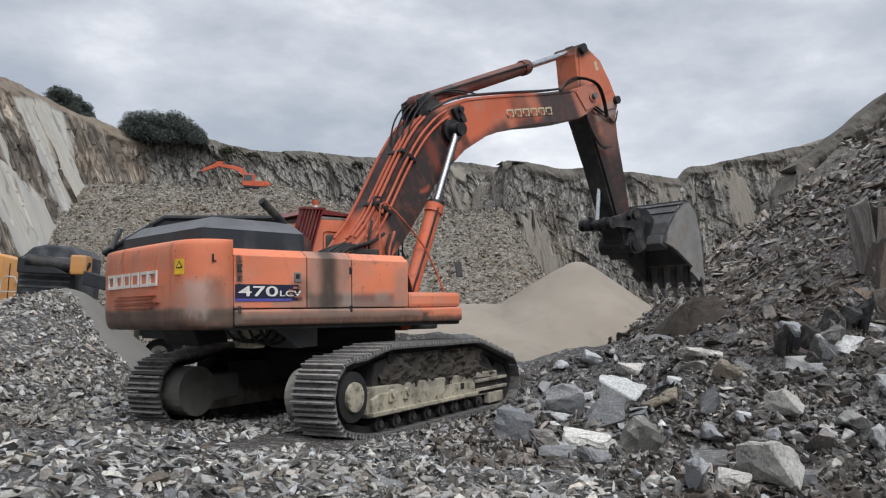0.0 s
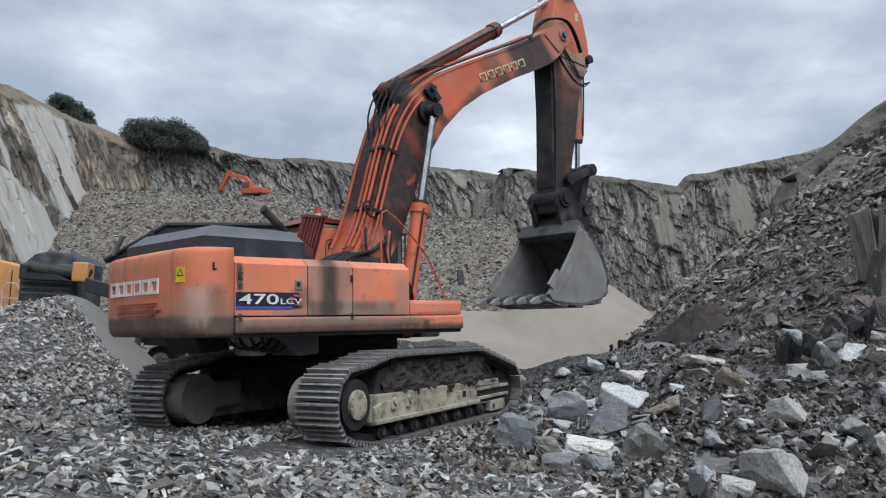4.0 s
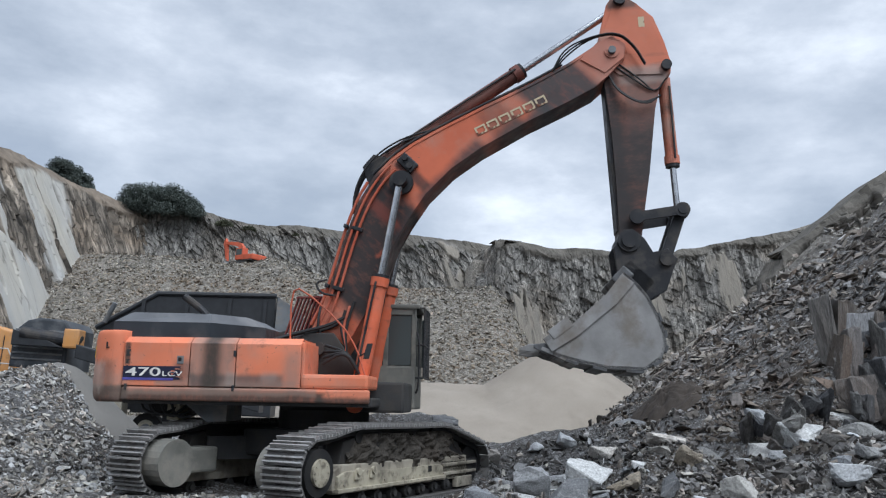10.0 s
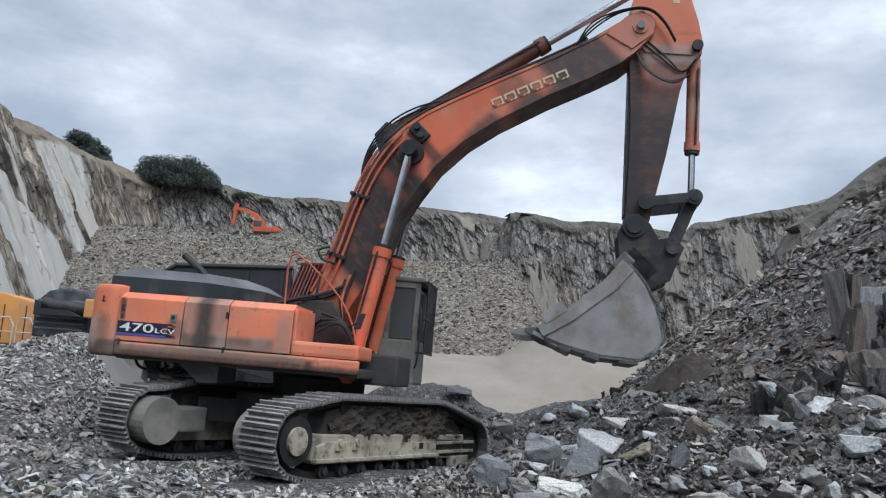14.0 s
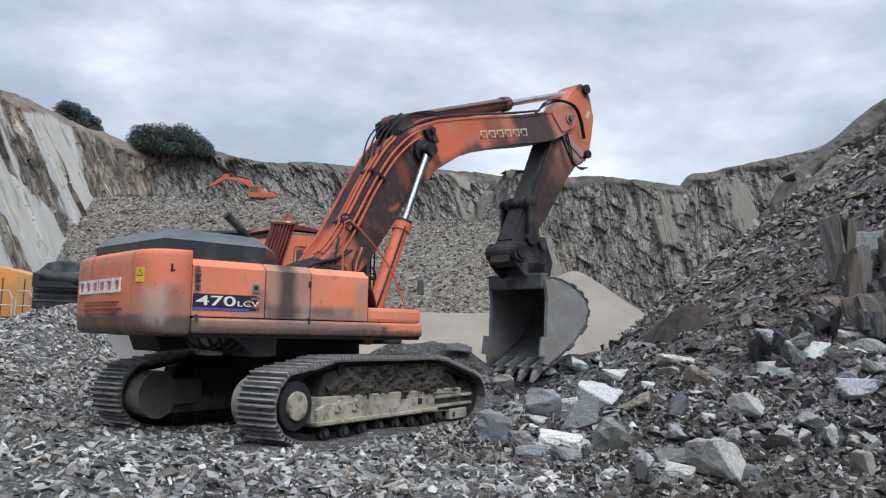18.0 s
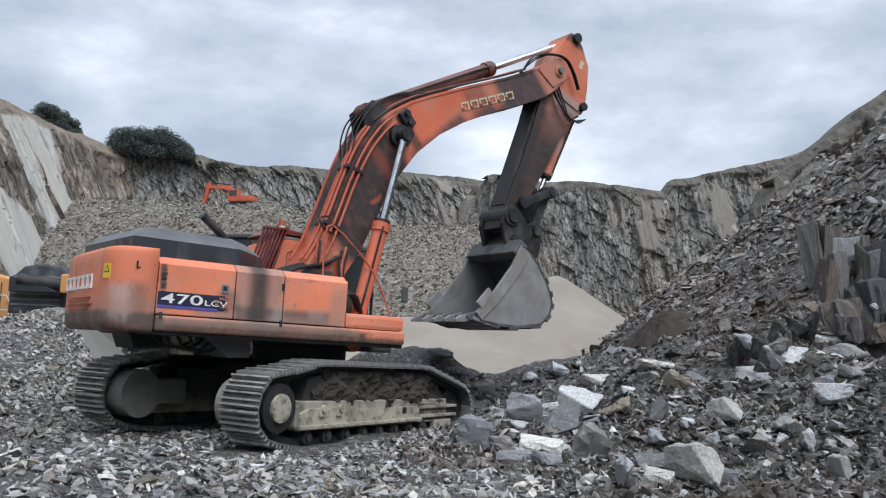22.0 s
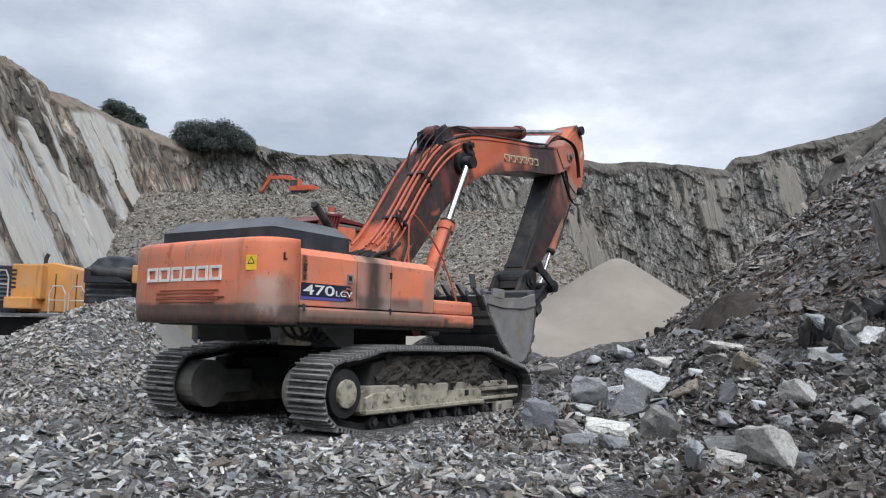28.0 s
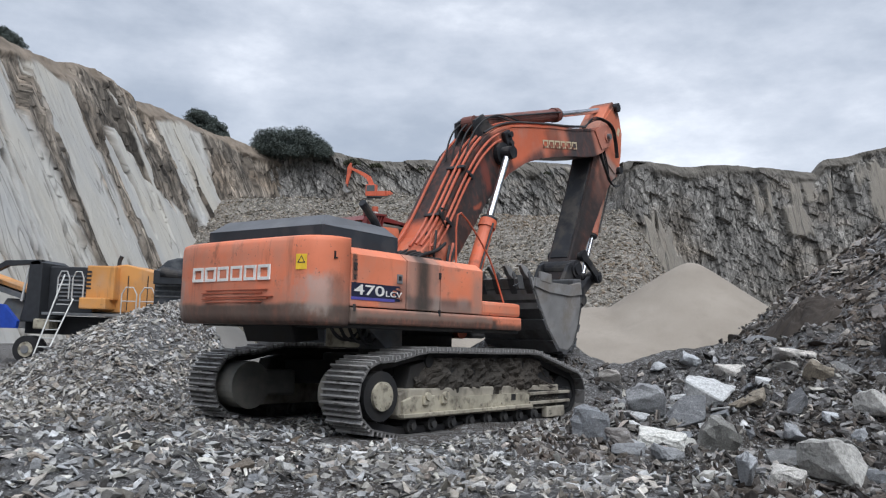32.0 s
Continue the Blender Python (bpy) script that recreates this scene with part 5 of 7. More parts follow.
def maker_marks(width, tall, mat, parent, m, label, deep):
    """A row of six plain square frames in place of a maker's name, from the pose m onwards; each is a part."""
    step = width / 6
    w, t = step * 0.84, tall * 0.2
    for k in range(6):
        bm = bmesh.new()
        rings = []
        for z in (0, deep):
            for q in (0, t):
                rings.append([bm.verts.new((x, y, z)) for x, y in ((q, q - tall / 2), (w - q, q - tall / 2), (w - q, tall / 2 - q), (q, tall / 2 - q))])
        for a, b in ((0, 1), (1, 3), (3, 2), (2, 0)):
            for i in range(4):
                j = (i + 1) % 4
                bm.faces.new((rings[a][i], rings[a][j], rings[b][j], rings[b][i]))
        part("maker_mark", bm, mat, parent, label).matrix_basis = m @ pose(k * step, 0, 0)


def frame_of(path):
    """Linear angle or length over time from (seconds, value) pairs, eased through the pairs."""
    T, V = np.array([p[0] for p in path], float), np.array([p[1] for p in path], float)
    d = np.diff(V) / np.diff(T)
    m = np.concatenate([[d[0]], np.where(d[:-1] * d[1:] > 0, 2 * d[:-1] * d[1:] / (d[:-1] + d[1:] + 1e-12), 0), [d[-1]]])

    def at(t):
        i = int(np.clip(np.searchsorted(T, t) - 1, 0, len(T) - 2))
        h = T[i + 1] - T[i]
        s = min(max((t - T[i]) / h, 0), 1)
        return float((2 * s**3 - 3 * s**2 + 1) * V[i] + (s**3 - 2 * s**2 + s) * h * m[i] + (-2 * s**3 + 3 * s**2) * V[i + 1] + (s**3 - s**2) * h * m[i + 1])
    return at


# ---------------------------------------------------------------- the big excavator
FOOT = (-0.01, 2.25)          # boom foot pin in the house, x and z
BOOM_LEN, ARM_LEN = 6.80, 3.20
LUG = (2.81, 0.98)             # boom cylinder's pin on the boom
CYL_FOOT = (0.60, 1.40)       # its pin on the house
ARM_CYL = (2.72, 1.62)        # arm cylinder's pin on the boom
ARM_TOP = (-0.95, 0.22)       # and on the arm
BKT_CYL = (0.28, 0.88)        # bucket cylinder's pin on the arm
ROCKER = (2.82, 0.16)         # rocker's pin on the arm
ROCKER_LEN, LINK_LEN = 0.72, 0.84
BKT_LINK = (-0.175, 0.62)      # link's pin on the bucket's coupler

excavator = new("excavator")
tagged(excavator, "large orange tracked excavator, worn and dusty, digging in slate rubble", "excavator")

# --- undercarriage
TRACK_Y, SHOE_W, SHOE_N = 1.38, 0.60, 54
TRACK_LINE = [(-2.27, 0.55, 0.415), (2.27, 0.415, 0.375)]


def track_loop():
    """Centre line of a track chain in x and z, closed, evenly spaced: places and headings."""
    pts = []
    (sx, sz, sr), (ix, iz, ir) = TRACK_LINE
    for a in np.linspace(104, 258, 15):
        pts.append((sx + sr * math.cos(radians(a)), sz + sr * math.sin(radians(a))))
    pts += [(-1.85, 0.045), (-1.4, 0.03), (0, 0.03), (1.8, 0.03)]
    for a in np.linspace(278, 428, 15):
        pts.append((ix + ir * math.cos(radians(a)), iz + ir * math.sin(radians(a))))
    pts += [(1.85, 0.905), (1.42, 1.01), (1.22, 1.06), (0.95, 1.075), (0.1, 1.075), (-0.8, 1.085), (-1.42, 1.085), (-1.62, 1.06), (-2.0, 0.985)]
    P = np.array(pts + [pts[0]])
    s = np.concatenate([[0], np.cumsum(np.hypot(*np.diff(P, axis=0).T))])

    def at(d):
        d = d % s[-1]
        x, z = np.interp(d, s, P[:, 0]), np.interp(d, s, P[:, 1])
        x2, z2 = np.interp((d + 0.02) % s[-1], s, P[:, 0]), np.interp((d + 0.02) % s[-1], s, P[:, 1])
        x0, z0 = np.interp((d - 0.02) % s[-1], s, P[:, 0]), np.interp((d - 0.02) % s[-1], s, P[:, 1])
        return x, z, math.degrees(math.atan2(z2 - z0, x2 - x0))
    return at, s[-1]


LOOP, LOOP_LEN = track_loop()
SHOES = []


def shoe_mesh():
    """One track plate with three worn grouser bars; the bars are bright, the plate between them dirty."""
    bm = box(-0.1, 0.1, -SHOE_W / 2, SHOE_W / 2, -0.012, 0.014)
    n = len(bm.faces)
    for x, h in ((-0.082, 0.066), (0.0, 0.050), (0.07, 0.050)):
        box(x - 0.011, x + 0.011, -SHOE_W / 2 - 0.004, SHOE_W / 2 + 0.004, -h, -0.010, bm=bm)
    bm.faces.ensure_lookup_table()
    for f in bm.faces[n:]:
        f.material_index = 1
    me = bpy.data.meshes.new("track_shoe")
    bm.to_mesh(me)
    bm.free()
    me.materials.append(SHOE_PLATE)
    me.materials.append(SHOE)
    return me


def shoe_pose(k, shift, y):
    x, z, a = LOOP(k * LOOP_LEN / SHOE_N + shift)
    return pose(x, y, z, 0, -a, 0)


def make_track(side):
    y = side * TRACK_Y
    out = -1 if side < 0 else 1

    def across(a, b):
        """From a to b metres outwards of the track's middle."""
        return sorted((y + out * a, y + out * b))
    bm = prism([(-1.9, 0.30), (-1.8, 0.24), (1.9, 0.22), (2.0, 0.30), (1.95, 0.58), (-1.7, 0.62), (-1.88, 0.55)], *across(-0.22, 0.20), 0.02)
    fr = part("track_frame", bm, FRAME_MUD, excavator, "mud-stained steel track frame")
    # pale side plate with its foot flange, two lugs and a square hole
    bm = prism([(-1.84, 0.30), (-1.84, 0.47), (-1.62, 0.53), (-0.9, 0.52), (-0.8, 0.485), (0.92, 0.485), (1.04, 0.45), (1.04, 0.28)], *across(0.18, 0.245), 0.012)
    part("side_plate", bm, HUB, fr, "pale dusty side plate")
    part("foot_flange", box(-1.87, 1.08, *across(0.17, 0.285), 0.265, 0.315, 0.008), HUB, fr)
    for x in (-1.42, -1.05):
        bm = box(x - 0.06, x + 0.06, *across(0.23, 0.285), 0.41, 0.52, 0.02)
        rod_between((x, y + out * 0.26, 0.52), (x, y + out * 0.31, 0.52), 0.05, 12, bm)
        part("lug", bm, HUB, fr)
    part("square_hole", box(0.55, 0.66, *across(0.235, 0.249), 0.39, 0.48), RUBBER, fr)
    for x in (-1.7, -0.7, -0.2, 0.3):
        part("plate_bolt", rod_between((x, y + out * 0.24, 0.36), (x, y + out * 0.262, 0.36), 0.018, 6), FRAME_MUD, fr)
    # the idler's yoke: a dark plate with two rails
    part("idler_yoke", prism([(1.05, 0.24), (2.3, 0.20), (2.36, 0.34), (2.3, 0.50), (1.05, 0.54)], *across(0.10, 0.20), 0.02), DARK, fr)
    for z in (0.30, 0.44):
        part("yoke_rail", box(1.06, 2.24, *across(0.19, 0.25), z, z + 0.045, 0.008), FRAME_MUD, fr)
    part("yoke_foot", box(1.55, 2.1, *across(0.14, 0.24), 0.08, 0.25, 0.02), FRAME_MUD, fr)
    # upper frame and caked mud on it
    bm = prism([(-1.7, 0.6), (1.95, 0.55), (1.75, 0.80), (1.2, 0.96), (-1.2, 0.99), (-1.6, 0.90)], y - 0.14, y + 0.14, 0.03)
    part("frame_top", bm, SHADE_BLACK, fr)
    mx, mz = np.meshgrid(np.linspace(-1.55, 1.95, 110), np.linspace(0.44, 1.00, 26), indexing="ij")
    lump = 0.17 + 0.055 * fbm(mx * 4, mz * 5, octaves=4, seed=40 + side) + 0.03 * fbm(mx * 13, mz * 15, octaves=3, seed=44 + side) + 0.05 * smooth(0.98, 0.62, mz) - 0.06 * smooth(0.60, 0.46, mz + 0.1 * fbm(mx * 3, mz * 0 + 2, seed=48)) - 0.06 * smooth(1.2, 1.9, mx) - 0.06 * smooth(-1.1, -1.5, mx)
    mz = mz - 0.30 * smooth(1.15, 1.95, mx) * (mz - 0.44) / 0.56 - 0.10 * smooth(-1.1, -1.55, mx) * (mz - 0.44) / 0.56
    nu, nv = mx.shape
    bm = bmesh.new()
    front = [[bm.verts.new((mx[i, j], y + out * lump[i, j], mz[i, j])) for j in range(nv)] for i in range(nu)]
    rear = [[bm.verts.new((mx[i, j], y, mz[i, j])) for j in (0, nv - 1)] for i in range(nu)]
    for i in range(nu - 1):
        for j in range(nv - 1):
            bm.faces.new((front[i][j], front[i + 1][j], front[i + 1][j + 1], front[i][j + 1]))
        bm.faces.new((front[i][nv - 1], front[i + 1][nv - 1], rear[i + 1][1], rear[i][1]))
        bm.faces.new((front[i][0], rear[i][0], rear[i + 1][0], front[i + 1][0]))
    part("mud", bm, MUD, fr, "dark caked mud")
    # sprocket, motor and idler
    (sx, sz, sr), (ix, iz, ir) = TRACK_LINE
    bm = rod_between((sx, y - 0.1, sz), (sx, y + 0.1, sz), sr - 0.07, 22)
    for k in range(22):
        m = pose(sx, y, sz, 0, 360 * k / 22, 0) @ Matrix.Translation((0, 0, sr - 0.07)) @ Matrix.Diagonal((0.06, 0.12, 0.07, 1))
        bmesh.ops.create_cube(bm, size=1, matrix=m)
    part("sprocket", bm, SHADE_BLACK, fr)
    bm = rod_between((sx, y - 0.26, sz), (sx, y + 0.2, sz), 0.30, 24)
    rod_between((sx, y - 0.2, sz), (sx, y + out * 0.25, sz), 0.25, 24, bm)
    part("final_drive", bm, SHADE_BLACK, fr)
    bm = rod_between((sx, y + out * 0.22, sz), (sx, y + out * 0.30, sz), 0.175, 24)
    for k in range(10):
        a = 2 * math.pi * k / 10
        rod_between((sx + 0.14 * math.cos(a), y + out * 0.29, sz + 0.14 * math.sin(a)), (sx + 0.14 * math.cos(a), y + out * 0.31, sz + 0.14 * math.sin(a)), 0.013, 6, bm)
    part("hub_cap", bm, HUB, fr, "round pale hub cover with bolts")
    # inner motor cover that shows behind the far track
    bm = rod_between((sx + 0.02, y - out * 0.10, sz), (sx + 0.02, y - out * 0.52, sz), 0.33, 24)
    box(sx + 0.05, sx + 0.85, min(y - out * 0.12, y - out * 0.5), max(y - out * 0.12, y - out * 0.5), sz - 0.16, sz + 0.2, 0.04, bm)
    part("motor_cover", bm, CAB_GREY, fr, "grey motor cover")
    bm = rod_between((ix, y - 0.1, iz), (ix, y + 0.1, iz), ir - 0.05, 24)
    rod_between((ix, y - 0.2, iz), (ix, y + 0.2, iz), 0.12, 16, bm)
    part("idler", bm, SHADE_BLACK, fr)
    for k in range(9):
        x = -1.62 + k * 0.41
        bm = rod_between((x, y - 0.2, 0.155), (x, y + 0.2, 0.155), 0.09, 14)
        rod_between((x, y - 0.24, 0.155), (x, y + 0.24, 0.155), 0.05, 10, bm)
        part("track_roller", bm, DARK, fr)
    for x in (-1.25, 0.85):
        part("carrier_roller", rod_between((x, y - 0.16, 0.965), (x, y + 0.16, 0.965), 0.085, 14), SHADE_BLACK, fr)
    # chain links just inside the shoes
    bm = bmesh.new()
    n = SHOE_N * 2
    ring = []
    for k in range(n):
        x, z, a = LOOP(k * LOOP_LEN / n)
        nx, nz = -math.sin(radians(a)), math.cos(radians(a))
        ring.append([(x + nx * q, z + nz * q) for q in (0.02, 0.105)])
    for yy in (y - 0.11, y + 0.11):
        va = [[bm.verts.new((p[0], yy + w, p[1])) for p in r for w in (-0.025, 0.025)] for r in ring]
        for k in range(n):
            a, b = va[k], va[(k + 1) % n]
            for i, j in ((0, 1), (1, 3), (3, 2), (2, 0)):
                bm.faces.new((a[i], b[i], b[j], a[j]))
    part("chain", bm, SHADE_BLACK, fr)
    me = make_track.shoe
    for k in range(SHOE_N):
        ob = new("track_shoe", me)
        ob.parent = fr
        ob.matrix_basis = shoe_pose(k, 0, y)
        SHOES.append((ob, k, y))


make_track.shoe = shoe_mesh()
for side in (-1, 1):
    make_track(side)
bm = box(-1.0, 1.0, -0.8, 0.8, 0.62, 1.02, 0.06)
for sx in (-1, 1):
    for sy in (-1, 1):
        bmesh.ops.create_cube(bm, size=1, matrix=pose(sx * 0.95, sy * 0.95, 0.72, 0, 0, sx * sy * 38) @ Matrix.Diagonal((0.95, 0.42, 0.34, 1)))
part("car_body", bm, SHADE_BLACK, excavator, "steel car body, its shade painted in as near-black")
part("slew_ring", rod_between((0, 0, 1.0), (0, 0, 1.3), 0.72, 40), DARK, excavator)

# --- house
HALF = 1.5
bm = box(-2.7, 0.98, -HALF + 0.05, HALF - 0.05, 1.36, 1.5, 0.03)
box(-0.6, 1.35, -0.55, 0.5, 1.28, 1.75, 0.04, bm)
house = part("house", bm, DARK, excavator, "dark slewing platform")
# counterweight, rounded at the back
W = HALF
plan = [(-2.72, -W), (-2.93, -W), (-3.06, -W * 0.98), (-3.17, -W * 0.935), (-3.245, -W * 0.86), (-3.285, -W * 0.76), (-3.31, -W * 0.5), (-3.33, 0), (-3.31, W * 0.5), (-3.27, W * 0.7), (-3.19, W * 0.84), (-3.06, W * 0.95), (-2.9, W), (-2.72, W)]
bm = bmesh.new()
lay = []
for z, k in ((1.38, 0.86), (1.42, 0.94), (1.50, 0.985), (1.62, 1.0), (2.25, 1.0), (2.36, 0.985), (2.41, 0.95), (2.43, 0.87)):
    lay.append([bm.verts.new((-2.72 + (x + 2.72) * k, y * (0.94 + 0.06 * k), z)) for x, y in plan])
for a, b in zip(lay, lay[1:]):
    for i in range(len(plan)):
        j = (i + 1) % len(plan)
        bm.faces.new((a[i], a[j], b[j], b[i]))
bm.faces.new(lay[0][::-1])
bm.faces.new(lay[-1])
cw = part("counterweight", bm, ORANGE, house, "scratched orange counterweight with white lettering")
for p in cw.data.polygons:
    p.use_smooth = abs(p.normal.z) < 0.5
maker_marks(1.60, 0.185, WHITE, house, pose(0, 0.80, 2.0, 90, 0, -90) @ pose(0, 0, 3.315), "white maker's marks, scuffed", 0.018)
# warning sign on the rear corner
sign = part("warning_sign", box(-0.07, 0.07, -0.004, 0.004, -0.09, 0.09), YELLOW, house, "yellow warning label with a triangle")
sign.matrix_basis = pose(-3.262, -1.24, 2.11, 0, 0, -68)
for k, (r, mm) in enumerate(((0.05, DECAL_DARK), (0.032, YELLOW))):
    tri = part("warning_triangle", prism([(-r, -r * 0.6), (r, -r * 0.6), (0, r * 1.15)], -0.007 - 0.002 * k, 0.007), mm, house)
    tri.matrix_basis = pose(-3.262, -1.24, 2.125, 0, 0, -68)
SCRATCH = plain("scratch", (0.42, 0.12, 0.065), 0.8)
for k, z in enumerate((1.64, 1.68, 1.705, 1.75, 1.79)):
    part("scratch_line", box(-3.336, -3.30, -0.62 - 0.1 * (k % 3), 0.5 + 0.08 * (k % 2), z, z + (0.008, 0.014)[k % 2]), SCRATCH, house)
# side doors and cowl panels: x from, x to, z top
for sgn in (-1, 1):
    for x0, x1, z1, nm in ((-2.705, -1.708, 2.34, "engine_door"), (-1.695, -1.018, 2.34, "engine_door"), (-1.005, -0.05, 2.335, "tank_panel")):
        y0, y1 = sorted((sgn * (HALF - 0.04), sgn * HALF))
        bm = box(x0, x1, y0, y1, 1.62, z1 - 0.09, 0.012)
        a = [bm.verts.new(c) for c in ((x0, sgn * HALF, z1 - 0.095), (x1, sgn * HALF, z1 - 0.095), (x1, sgn * (HALF - 0.13), z1), (x0, sgn * (HALF - 0.13), z1))]
        c = [bm.verts.new(v.co + Vector((0, -sgn * 0.04, -0.03))) for v in a]
        for q in ((0, 1, 2, 3),):
            bm.faces.new([a[i] for i in q])
        bm.faces.new([c[i] for i in (3, 2, 1, 0)])
        for i in range(4):
            j = (i + 1) % 4
            bm.faces.new((a[i], c[i], c[j], a[j]))
        part(nm, bm, ORANGE, house)
    y0, y1 = sorted((sgn * (HALF - 0.08), sgn * (HALF + 0.012)))
    part("lower_sill", box(-2.70, 0.97, y0, y1, 1.41, 1.605, 0.03), ORANGE, house, "orange sill, scraped and sooty underneath")
# roof plates between the panels
part("deck", box(-2.71, -0.05, -HALF + 0.12, HALF - 0.12, 2.24, 2.325, 0.01), ORANGE, house)
part("tank_front", box(-0.06, -0.005, -HALF + 0.06, -0.55, 1.5, 2.28, 0.015), ORANGE, house)
# step box in front of the tank
bm = box(-0.04, 0.95, -HALF, -0.62, 1.61, 1.82, 0.05)
part("tool_box", bm, ORANGE, house, "orange tool box with a rounded front edge")
# model band: dark ground, violet stripe, white figures
part("model_band", box(-2.695, -1.83, -HALF - 0.005, -HALF + 0.002, 1.71, 1.905), DECAL_DARK, house, "dark blue model band, worn at its end")
part("model_stripe", box(-2.695, -1.93, -HALF - 0.007, -HALF + 0.002, 1.70, 1.735), DECAL_BLUE, house)
text_part("470", 0.53, 0.125, WHITE, house, pose(-2.655, -HALF - 0.008, 1.822, 90, 0, 0), 0.003, "white model figures")
text_part("LCV", 0.30, 0.07, WHITE, house, pose(-2.095, -HALF - 0.008, 1.797, 90, 0, 0), 0.003, "white model letters")
rnd = random.Random(31)
for k in range(16):
    x, z = -1.80 - 0.16 * rnd.random() ** 1.6, rnd.uniform(1.715, 1.90)
    part("scuff", box(x - rnd.uniform(0.01, 0.03), x + rnd.uniform(0.01, 0.03), -HALF - 0.0125, -HALF, z - rnd.uniform(0.004, 0.012), z + rnd.uniform(0.004, 0.012)), ORANGE, house)
# latches, hinges, handles
for x, z in ((-1.84, 2.0),):
    bm = box(x - 0.05, x + 0.05, -HALF - 0.012, -HALF + 0.01, z - 0.06, z + 0.06, 0.008)
    lt = part("latch_plate", bm, CRUSHER_GREY, house)
    part("latch_hole", box(x - 0.03, x + 0.02, -HALF - 0.016, -HALF, z - 0.02, z + 0.035), RUBBER, house)
for x in (-2.64, -1.03):
    for z in (1.6, 2.1):
        part("hinge", box(x - 0.02, x + 0.02, -HALF - 0.014, -HALF + 0.01, z - 0.045, z + 0.045, 0.006), BLACK_STEEL, house)
rnd = random.Random(12)
for k in range(9):
    z = 2.18 - 0.045 * k + rnd.uniform(-0.015, 0.015)
    part("chipped_paint", box(-2.66 + rnd.uniform(-0.01, 0.02), -2.63 + rnd.uniform(0, 0.035), -HALF - 0.003, -HALF + 0.004, z - rnd.uniform(0.008, 0.024), z + rnd.uniform(0.004, 0.02)), BLACK_STEEL, house)
part("lifting_scar", box(-2.985, -2.965, -HALF - 0.006, -HALF + 0.01, 2.16, 2.25, 0.003), BLACK_STEEL, house)
part("lifting_scar", box(-2.985, -2.935, -HALF - 0.006, -HALF + 0.01, 2.165, 2.18, 0.003), BLACK_STEEL, house)
# what hangs under the engine bay
part("belly_plate", prism([(-1.95, 1.40), (-1.25, 1.40), (-1.25, 1.12), (-1.55, 1.10)], -1.05, -0.35, 0.012), CRUSHER_GREY, house, "dusty grey belly plate")
part("belly_tank", prism([(-2.75, 1.40), (-2.3, 1.40), (-2.25, 1.20), (-2.65, 1.16)], -0.5, 0.5, 0.03), SHADE_BLACK, house, "black tank under the engine bay")
part("oil_pan", box(-2.2, -2.0, -1.0, -0.55, 1.12, 1.40, 0.03), HUB, house, "pale dusty sump")
for k in range(4):
    part("belly_hose", tube([(-2.6 + 0.16 * k, -1.05, 1.40), (-2.5 + 0.16 * k, -1.08, 1.24 - 0.03 * k), (-2.2 + 0.16 * k, -1.02, 1.20), (-1.95 + 0.1 * k, -0.95, 1.40)], 0.022, 7), RUBBER, house)
# black engine hood
bm = bmesh.new()
lo = [(-3.02, -1.30), (-1.55, -1.19), (-0.92, -0.40), (-0.92, 0.62), (-1.6, 1.12), (-2.95, 1.05), (-3.16, 0.75)]
hi = [(-2.80, -1.13), (-1.62, -0.98), (-1.22, -0.46), (-1.22, 0.55), (-1.7, 0.92), (-2.8, 0.85), (-2.94, 0.62)]
B = [bm.verts.new((x, y, 2.57)) for x, y in lo]
C = [bm.verts.new((x, y, 2.735)) for x, y in hi]
n = len(lo)
for i in range(n):
    bm.faces.new((B[i], B[(i + 1) % n], C[(i + 1) % n], C[i]))
bm.faces.new(C)
bm.faces.new(B[::-1])
bmesh.ops.bevel(bm, geom=list(bm.edges), offset=0.014, segments=2, affect="EDGES")
hood = part("engine_hood", bm, HOOD, house, "bevelled engine hood, dusty, greyed by a painted sky reflection")
bm = bmesh.new()
A, B = [[bm.verts.new((x * 0.996, y * 0.99, z)) for x, y in lo] for z in (2.32, 2.575)]
for i in range(n):
    bm.faces.new((A[i], A[(i + 1) % n], B[(i + 1) % n], B[i]))
bm.faces.new(B)
bm.faces.new(A[::-1])
part("hood_side", bm, HOOD_SIDE, hood, "glossy black side of the hood")
part("exhaust_pipe", tube([(-1.62, -0.95, 2.55), (-1.70, -0.95, 2.72), (-1.86, -0.97, 2.86), (-2.06, -1.0, 3.0)], 0.055, 12), BLACK_STEEL, house, "sooty black bent exhaust pipe")
part("filler_cap", rod_between((-0.3, -0.9, 2.31), (-0.3, -0.9, 2.39), 0.08), BLACK_STEEL, house)
part("deck_plate", box(-0.75, -0.05, -1.2, -0.6, 2.318, 2.345, 0.008), DARK, house)
# maroon slatted guard over the coolers, and grab rail
bm = bmesh.new()
for k in range(7):
    f = k / 6
    prism([(-0.86 + 0.36 * f, 2.38), (-0.838 + 0.36 * f, 2.38), (-0.588 + 0.36 * f, 3.17), (-0.61 + 0.36 * f, 3.17)], 0.30, 0.38, 0, bm)
prism([(-0.64, 3.14), (-0.21, 3.16), (-0.20, 3.19), (-0.63, 3.175)], 0.29, 0.39, 0, bm)
prism([(-0.90, 2.33), (-0.46, 2.33), (-0.44, 2.38), (-0.88, 2.38)], 0.29, 0.39, 0, bm)
part("cooler_grille", bm, MAROON, house, "maroon slatted grille")
